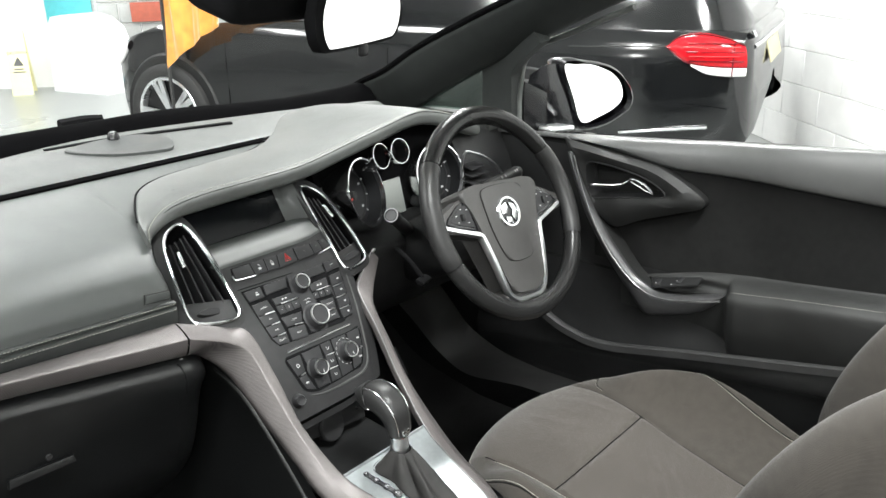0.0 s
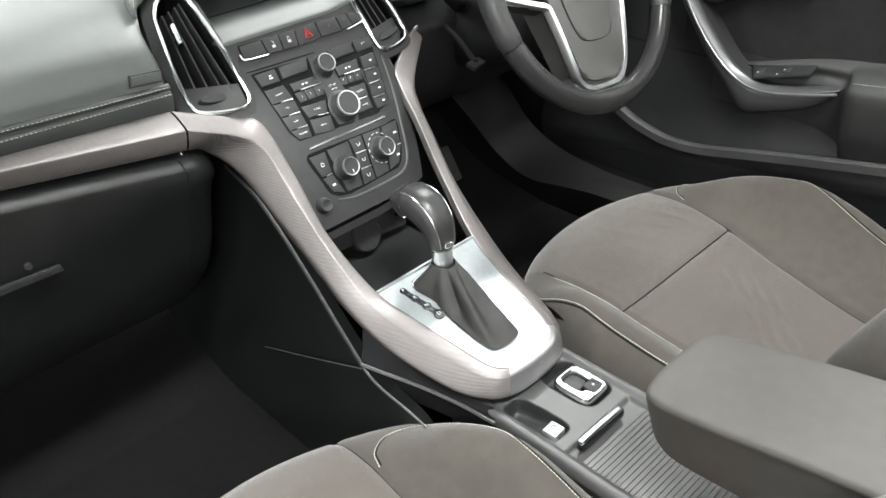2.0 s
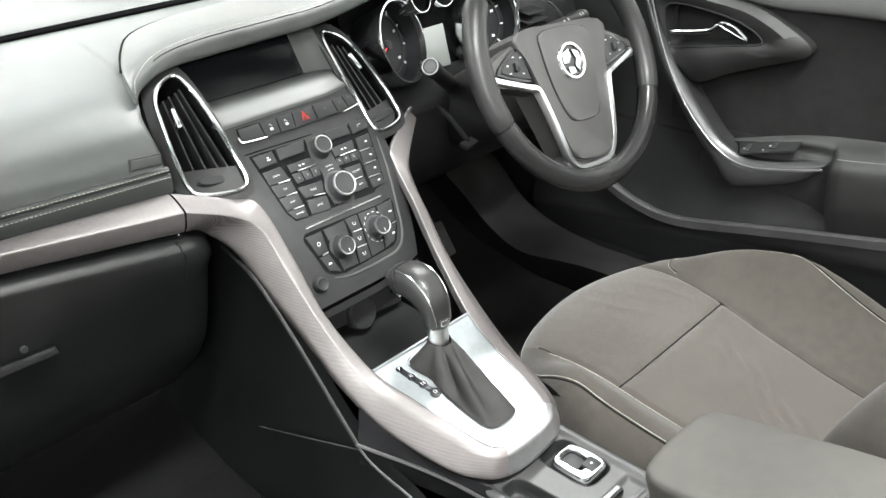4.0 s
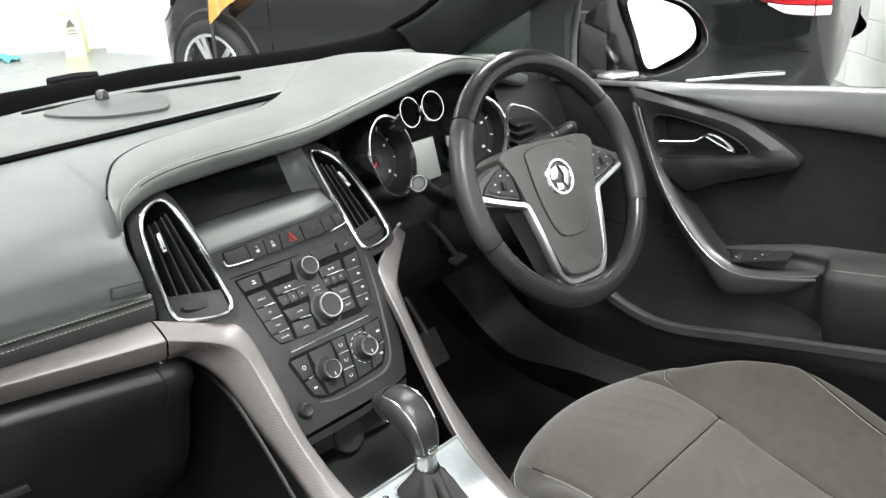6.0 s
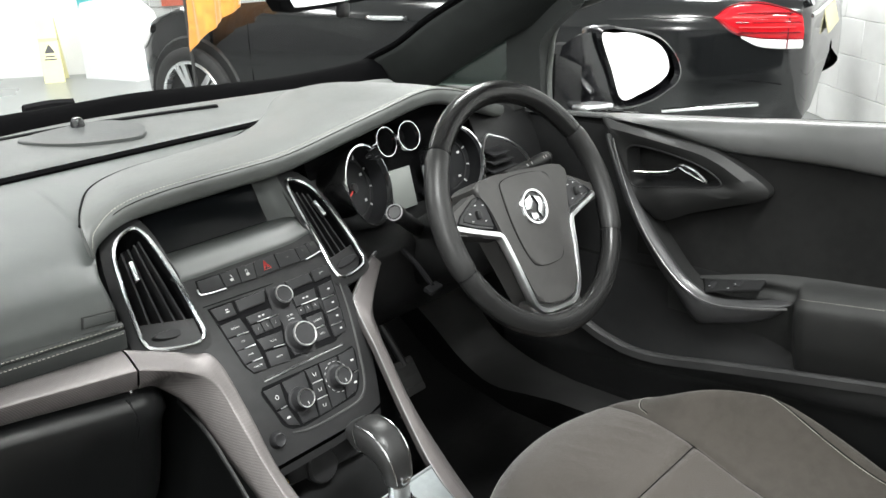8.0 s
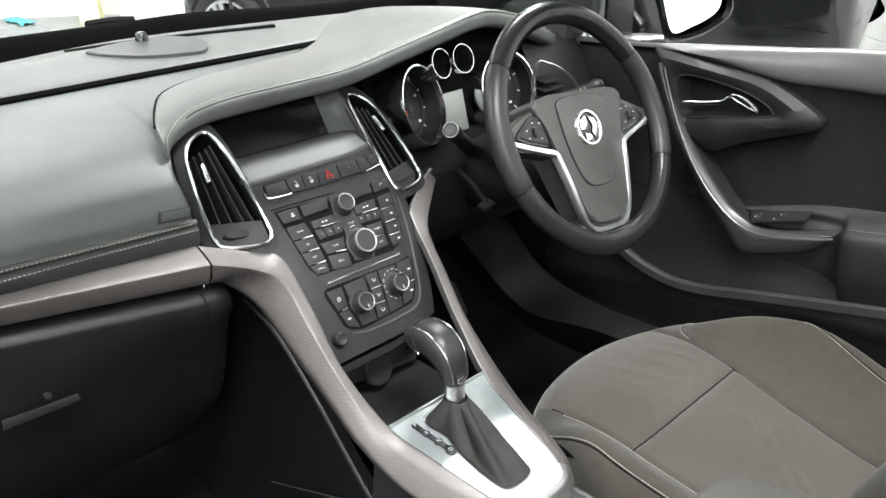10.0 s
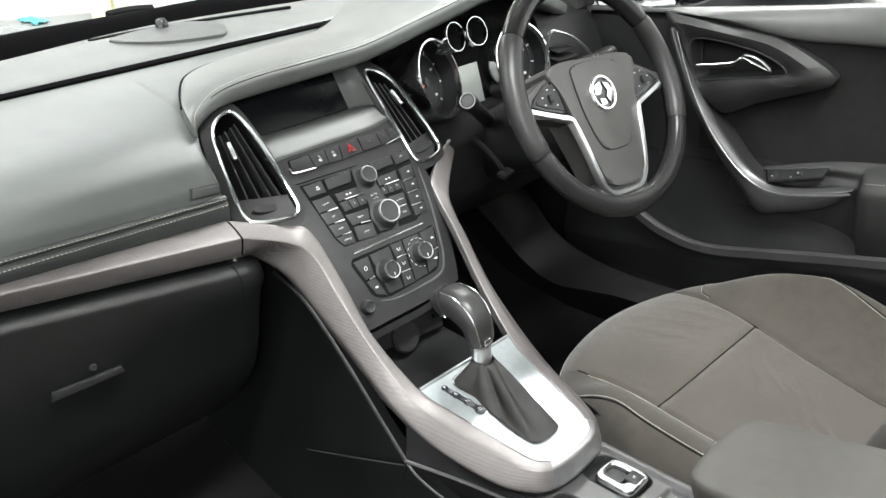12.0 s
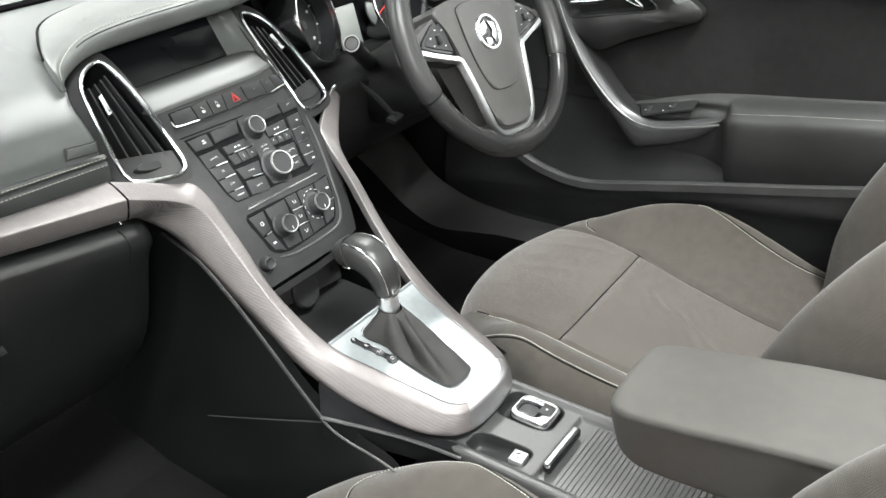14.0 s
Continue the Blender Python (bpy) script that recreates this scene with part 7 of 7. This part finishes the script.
    for y, zt, ze, w in ((-0.02, 0.632, 0.626, 0.735), (-0.12, 0.660, 0.645, 0.730), (-0.20, 0.680, 0.655, 0.726), (-0.250, 0.688, 0.660, 0.716), (-0.262, 0.6895, 0.6635, 0.699), (-0.275, 0.691, 0.667, 0.690), (-0.30, 0.694, 0.672, 0.686), (-0.40, 0.703, 0.686, 0.684), (-0.7, 0.733, 0.72, 0.683), (-1.0, 0.76, 0.75, 0.683)):
        rows.append([(0.748, y, zt + 0.006), (0.738, y, zt), ((0.738 + w) / 2, y, (zt + ze) / 2 + 0.004), (w + 0.010, y, ze + 0.004), (w, y, ze - 0.010), (w + 0.003, y, ze - 0.045), (w + 0.012, y, ze - 0.085), (w + 0.030, y, ze - 0.13)])
    arm = part("door_armrest", skin(rows, 5, 4), SOFT, d, "padded soft armrest")
    stitches(arm, smooth_line([(0.6995, -0.27, 0.6728), (0.6975, -0.30, 0.6772), (0.6955, -0.40, 0.6912), (0.6945, -0.7, 0.7252)], 6), 0.0026, 0.0022, 0.0004)
    sw = part("switch_panel", prism([(0.742, -0.085, 0.6475), (0.742, -0.200, 0.6755), (0.714, -0.198, 0.6625), (0.710, -0.105, 0.636)], (0, 0, 0.004), 0.0015), PLASTIC, d, "black window switch panel")
    for x, y, z in ((0.719, -0.108, 0.6500), (0.722, -0.152, 0.6640), (0.716, -0.143, 0.6560)):
        part("switch_mark", block(basis((x, y, z - 0.0035), (1, 0, -0.45), (0, 1, -0.2), (0.45, 0.2, 1)), (0.004, 0.003, 0.001), 0), MARK, sw)
        part("window_switch", block(basis((x + 0.004, y - 0.004, z - 0.004), (1, 0, 0.5), (0, 1, -0.22), (-0.5, 0.22, 1)), (0.016, 0.012, 0.006), 0.002, 2), BUTTON, sw)
    # lower door and map pocket
    rows = [[(0.742, y, 0.665), (0.742, y, 0.60), (0.735, y, 0.545 - 0.06 * (y + 0.1)), (0.725, y, 0.51 - 0.10 * (y + 0.1)), (0.715, y, 0.47 - 0.12 * (y + 0.1)), (0.728, y, 0.44 - 0.12 * (y + 0.1)), (0.75, y, 0.34), (0.76, y, 0.28)] for y in (0.36, 0.2, 0.05, -0.1, -0.3, -0.6, -1.0)]
    part("lower_panel", skin(rows, 4, 4), PLASTIC, d)
    ridge = smooth_line([(0.715, 0.30, 0.585), (0.712, 0.20, 0.535), (0.706, 0.125, 0.501), (0.704, 0.073, 0.487), (0.704, 0.03, 0.481), (0.704, -0.029, 0.485), (0.704, -0.138, 0.508), (0.704, -0.235, 0.528), (0.704, -0.378, 0.556), (0.704, -0.6, 0.60), (0.704, -1.0, 0.67)], 6)
    part("pocket_ridge", sweep(ridge, [(-0.010, -0.009), (0.010, -0.009), (0.010, 0.005), (0.003, 0.008), (-0.008, 0.005)], up=(0, 0, 1)), RIDGE, d)
    part("panel_joint", tube([(0.7375, 0.042, 0.486), (0.7375, -0.05, 0.525)], 0.0016, 6), RIDGE, d)
    # front end of the card towards the dashboard
    rows = [[(0.735, y, 0.90), (0.738, y, 0.80), (0.742, y, 0.66), (0.745, y, 0.50), (0.748, y, 0.30)] for y in (0.05, 0.18, 0.32, 0.55, 0.74)]
    part("front_panel", skin(rows, 4, 4), PLASTIC, d)
    return d


driver_door()


def door_mirror():
    m = thing("door_mirror", "black door mirror with a bright glass", "mirror", (0.90, 0.25, 0.93))
    c, n = Vector((0.985, 0.2, 0.965)), Vector((-0.35, -0.93, 0.05)).normalized()
    g = Vector((0, 0, 1)).cross(n).normalized()
    u = n.cross(g)
    rim = [(-0.112, 0.076), (-0.080, 0.087), (-0.0412, 0.0788), (0.020, 0.066), (0.060, 0.045), (0.090, 0.014), (0.1040, -0.019), (0.098, -0.042), (0.0753, -0.0575), (0.0161, -0.0788), (-0.0561, -0.0773), (-0.085, -0.010)]
    loop = lambda k, off, sx=0.0: smooth_line([c + g * (a * k + sx) + u * (b * k) + n * off for a, b in rim], 5, closed=True)
    part("housing", grid([loop(0.86, -0.004), loop(0.93, 0.006), loop(1.0, 0.0), loop(1.03, -0.02), loop(1.0, -0.05), loop(0.8, -0.085), loop(0.4, -0.105), loop(0.05, -0.11)], closed_cols=True), GLOSS, m, "glossy black mirror housing")
    gl = [(-0.099, 0.070), (-0.0689, 0.0720), (-0.030, 0.069), (0.001, 0.060), (0.035, 0.045), (0.060, 0.022), (0.070, -0.005), (0.064, -0.026), (0.040, -0.042), (0.0, -0.055), (-0.0518, -0.062), (-0.0765, 0.002)]
    pts = smooth_line([c + g * a + u * b + n * 0.001 for a, b in gl], 5, closed=True)
    part("mirror_glass", prism(pts, n * 0.001), MIRROR, m, "bright mirror glass")
    # cheek towards the door and its foot
    rows = [[c + g * a + u * b + n * o for a, b, o in r] for r in (((-0.105, 0.078, -0.01), (-0.140, 0.074, -0.02), (-0.166, 0.055, -0.04)), ((-0.090, 0.0, -0.005), (-0.135, 0.0, -0.012), (-0.174, 0.012, -0.04)), ((-0.056, -0.076, -0.005), (-0.10, -0.075, -0.015), (-0.140, -0.062, -0.04)))]
    part("inner_cheek", thicken(skin(rows, 4, 4), 0.02), GLOSS, m)
    part("foot", sweep(smooth_line([c + g * -0.10 + u * -0.055 - n * 0.04, (0.86, 0.23, 0.890), (0.80, 0.22, 0.900)], 5), circle2(0.030, 0.014, 12)), GLOSS, m)
    part("sail_panel", prism([(0.742, 0.243, 0.90), (0.742, 0.238, 1.02), (0.80, 0.22, 0.99), (0.80, 0.22, 0.90)], (0, 0.008, 0), 0.002), GLOSS, m)
    part("foot_cover", block(basis((0.825, 0.215, 0.908), (1, 0, -0.1), (0, 1, 0), (0.1, 0, 1)), (0.09, 0.05, 0.012), 0.005, 3), SILVER, m)
    return m


door_mirror()


# ---- sides of the cabin that close it off; unseen ones added to block light ----
# unseen sill, added against light bounced off the hall floor
def sill():
    s = thing("door_sill", "unseen black sill added to keep floor light out of the footwell", "sill", (-0.74, -0.2, 0.25))
    part("cover", sweep([(-0.74, 0.7, 0.36), (-0.74, -1.0, 0.36)], [(-0.07, -0.14), (0.07, -0.14), (0.06, 0.01), (0.03, 0.03), (-0.04, 0.03), (-0.07, 0.0)]), PLASTIC, s)


sill()
# unseen side and rear panels, added to shut light out of the cabin
side = part("unseen_side_panel", prism([(-0.80, -0.98, 0.20), (-0.80, -1.12, 0.20), (-0.80, -1.12, 0.97), (-0.80, -0.98, 0.96)], (-0.06, 0, 0)), PLASTIC)
tagged(side, "unseen dark side panel added to block light", "body panel", "", "structure")
rear = part("unseen_rear_panel", prism([(-0.78, -1.12, 0.24), (0.80, -1.12, 0.24), (0.80, -1.22, 1.0), (-0.78, -1.22, 1.0)], (0, -0.05, 0)), CARPET)
tagged(rear, "unseen black panel added behind the front seats to block light", "panel", "", "structure")
kick = part("kick_panel", skin([[(0.60, 0.56, 0.50), (0.62, 0.49, 0.43), (0.64, 0.425, 0.355), (0.64, 0.335, 0.322), (0.64, 0.215, 0.338), (0.64, 0.115, 0.348), (0.64, -0.3, 0.36)], [(0.66, 0.58, 0.53), (0.675, 0.50, 0.45), (0.68, 0.43, 0.38), (0.68, 0.335, 0.345), (0.675, 0.215, 0.355), (0.67, 0.115, 0.362), (0.67, -0.3, 0.375)], [(0.73, 0.56, 0.54), (0.735, 0.47, 0.46), (0.73, 0.40, 0.40), (0.725, 0.30, 0.365), (0.715, 0.20, 0.36), (0.71, 0.11, 0.362), (0.71, -0.3, 0.375)]], 5, 6), KICK)
low_side = part("sill_face", skin([[(0.60, 0.56, 0.50), (0.62, 0.49, 0.43), (0.64, 0.425, 0.355), (0.64, 0.335, 0.322), (0.64, 0.215, 0.338), (0.64, 0.115, 0.348), (0.64, -0.3, 0.36)], [(0.62, 0.60, 0.42), (0.64, 0.53, 0.34), (0.65, 0.44, 0.29), (0.652, 0.335, 0.262), (0.652, 0.215, 0.262), (0.652, 0.115, 0.262), (0.652, -0.3, 0.262)]], 4, 6), CARPET)
tagged(low_side, "black carpeted inner face of the sill", "trim panel", "", "structure")
tagged(kick, "grey moulded kick panel at the side of the footwell", "trim panel", "", "structure")
far_kick = part("passenger_kick_panel", skin([[(-0.745, 0.66, z), (-0.742, 0.40, z), (-0.74, 0.2, z)] for z in (0.27, 0.5, 0.7, 0.9)], 4, 4), PLASTIC)
tagged(far_kick, "black side panel of the passenger footwell", "trim panel", "", "structure")


def pedal(x, name, label, w):
    p = thing(name, label, "pedal", (x, 0.42, 0.42))
    m = basis((x, 0.40, 0.40), (1, 0, 0), (0, 0.55, 0.83), (0, -0.83, 0.55))
    part("pad", block(m, (w, 0.075, 0.012), 0.004), RUBBER, p)
    for k in range(3):
        part("rib", block(m @ Matrix.Translation((0, -0.022 + 0.022 * k, 0.007)), (w * 0.85, 0.006, 0.003), 0.001), RUBBER, p)
    part("arm", tube([(x, 0.41, 0.42), (x, 0.50, 0.52), (x, 0.56, 0.66)], 0.008, 8), PLASTIC, p)


pedal(0.34, "brake_pedal", "black rubber brake pedal in the footwell", 0.075)
pedal(0.46, "accelerator_pedal", "black rubber accelerator pedal in the footwell", 0.05)


# ---- things in the hall ----
def caution_sign():
    s = thing("caution_sign", "yellow folding wet floor caution sign standing on the floor", "floor sign", (2.87, 8.2, 0))
    f = Vector((-0.5, -0.87, 0)).normalized()
    r = Vector((0, 0, 1)).cross(f).normalized() * -1
    for k in (-1, 1):
        foot, tip = Vector((2.87, 8.2, 0)) + f * (0.14 * k), Vector((2.87, 8.2, 0.64)) + f * (0.012 * k)
        board = part("board", prism([foot - r * 0.10, foot + r * 0.10, tip + r * 0.088, tip - r * 0.088], f * (0.012 * k), 0.004), YELLOW, s)
        if k > 0:
            up = (tip - foot).normalized()
            n = f
            mid = foot + f * 0.0135
            part("warning_mark", prism([mid + up * 0.30 - r * 0.05, mid + up * 0.30 + r * 0.05, mid + up * 0.39], f * 0.002), BUTTON_GREY, board)
            cu = bpy.data.curves.new("lettering", "FONT")
            cu.body, cu.size, cu.align_x, cu.align_y, cu.resolution_u = "CAUTION", 0.042, "CENTER", "CENTER", 2
            tmp = bpy.data.objects.new("lettering", cu)
            me = bpy.data.meshes.new_from_object(tmp)
            bpy.data.objects.remove(tmp)
            across = up.cross(f).normalized()
            me.transform(basis(mid + up * 0.43 + f * 0.003, across, up, across.cross(up)))
            me.materials.append(BUTTON_GREY)
            ob = new("lettering", me)
            ob.parent = board
            for h, w in ((0.23, 0.06), (0.26, 0.045)):
                part("text_bar", prism([mid + up * h - r * w, mid + up * h + r * w, mid + up * (h + 0.012) + r * w, mid + up * (h + 0.012) - r * w], f * 0.002), BUTTON_GREY, board)


caution_sign()


def covered_chair():
    s = thing("covered_stand", "white rounded cover standing on the showroom floor", "cover", (3.25, 7.75, 0))
    rows = []
    a, b = Vector((3.11, 8.05, 0)), Vector((3.285, 7.28, 0))
    d = (b - a).normalized()
    out = Vector((0.97, 0.22, 0))
    prof2 = [(0.0, 0.0), (0.03, 0.45), (0.06, 0.66), (0.14, 0.76), (0.30, 0.78), (0.50, 0.74), (0.66, 0.64), (0.74, 0.45), (0.80, 0.0)]
    front = [a + d * (u * 0.99) + Vector((0, 0, z)) for u, z in prof2]
    part("cover", prism(front, out * 0.5, 0.05, 3), WHITE, s)


covered_chair()


def wall_things():
    # grey block panel, teal board and small red board on the end wall
    g = thing("grey_pillar", "grey painted blockwork pier against the end wall", "pier", hall(A1 - 0.2, -1.8))
    x0, x1 = -2.74, -0.9
    for row in range(9):
        off = 0.2 if row % 2 else 0.0
        c = x0
        k = 0
        while c < x1 - 0.02:
            w = 0.22 if (k == 0 and row % 2) else 0.44
            w = min(w, x1 - c)
            p = hall(A1 - 0.03, c + w / 2, 0.108 + 0.215 * row)
            part("block", block(basis(p, AC, Vector((0, 0, 1)), AL * -1), (w - 0.012, 0.203, 0.05), 0.006, 1), GREY_WALL, g)
            c += w
            k += 1
    part("mortar", prism([hall(A1 - 0.035, x0), hall(A1 - 0.035, x1), hall(A1 - 0.035, x1, 1.94), hall(A1 - 0.035, x0, 1.94)], AL * 0.03), WALL, g)
    t = thing("teal_board", "teal hanging board on the end wall", "board", hall(A1 - 0.08, -3.0, 0.7))
    part("panel", prism([hall(A1 - 0.06, -3.25, 0.45), hall(A1 - 0.06, -2.78, 0.45), hall(A1 - 0.06, -2.78, 1.6), hall(A1 - 0.06, -3.25, 1.6)], AL * -0.03, 0.008), TEAL, t)
    r = thing("red_board", "small dull red board on the end wall", "board", hall(A1 - 0.08, -2.2, 0.7))
    part("panel", prism([hall(A1 - 0.08, -2.38, 0.66), hall(A1 - 0.08, -1.95, 0.66), hall(A1 - 0.08, -1.95, 0.86), hall(A1 - 0.08, -2.38, 0.86)], AL * -0.02, 0.005), BRICK_RED, r)
    c = thing("teal_cloth", "crumpled teal cloth lying on the floor", "cloth", (2.36, 8.75, 0))
    bm = bmesh.new()
    rows = []
    for i in range(9):
        rows.append([Vector((2.36 - 0.10 + 0.16 * i / 8 + 0.02 * math.sin(j), 9.1 - 0.62 * j / 12, max(0.004, 0.02 + 0.03 * noise.noise(Vector((i * 0.7, j * 0.7, 2.0)))))) for j in range(13)])
    part("cloth", thicken(grid(rows), 0.004), TEAL, c)


wall_things()


def flag():
    turn = Matrix.Translation((2.06, 4.05, 0)) @ Matrix.Rotation(radians(15), 4, "Z") @ Matrix.Translation((-1.93, -3.8, 0))
    f = thing("flag", "orange satin flag drooping from a thin grey pole", "flag", turn @ Vector((1.86, 3.66, 0)))
    part("pole", tube([turn @ Vector((1.86, 3.662, 0)), turn @ Vector((1.86, 3.640, 0.66)), turn @ Vector((1.86, 3.61, 1.7))], 0.011, 8), RIDGE, f, "thin dark pole")
    part("foot", lathe([(0.0, 0.03), (0.13, 0.02), (0.14, 0.0)], Matrix.Translation(turn @ Vector((1.86, 3.662, 0))), 24), PLASTIC, f)
    rows = []
    for i in range(21):
        u = i / 20
        row = []
        for j in range(41):
            v = j / 40
            low = Vector((1.86, 3.640 - 0.47 * v, 0.650 + 0.285 * v ** 0.92))
            top = Vector((1.86, 3.640 - 0.60 * v, 1.55))
            p = low.lerp(top, u)
            far = min(1.0, math.hypot(p.y - 3.64, p.z - 0.65) / 0.5)
            p.x += -0.012 + 0.030 * far * math.sin(v * 17 + 0.6 * math.sin(3 * u)) + 0.010 * far * math.sin(v * 41 + 2)
            row.append(turn @ p)
        rows.append(row)
    part("flag_cloth", thicken(grid(rows), 0.002), ORANGE, f, "orange satin cloth with folds running from its tip")


flag()

# courses of blocks on the long wall near the parked car
for row in range(5):
    start = -1.2 + (0.22 if row % 2 else 0.0)
    for k in range(14):
        p = hall(start + 0.44 * k, C1 - 0.004, 0.108 + 0.215 * row)
        part("block", block(basis(p, AL, Vector((0, 0, 1)), AC * -1), (0.437, 0.212, 0.02), 0.003, 1), WALL, bpy.data.objects["wall_long"])
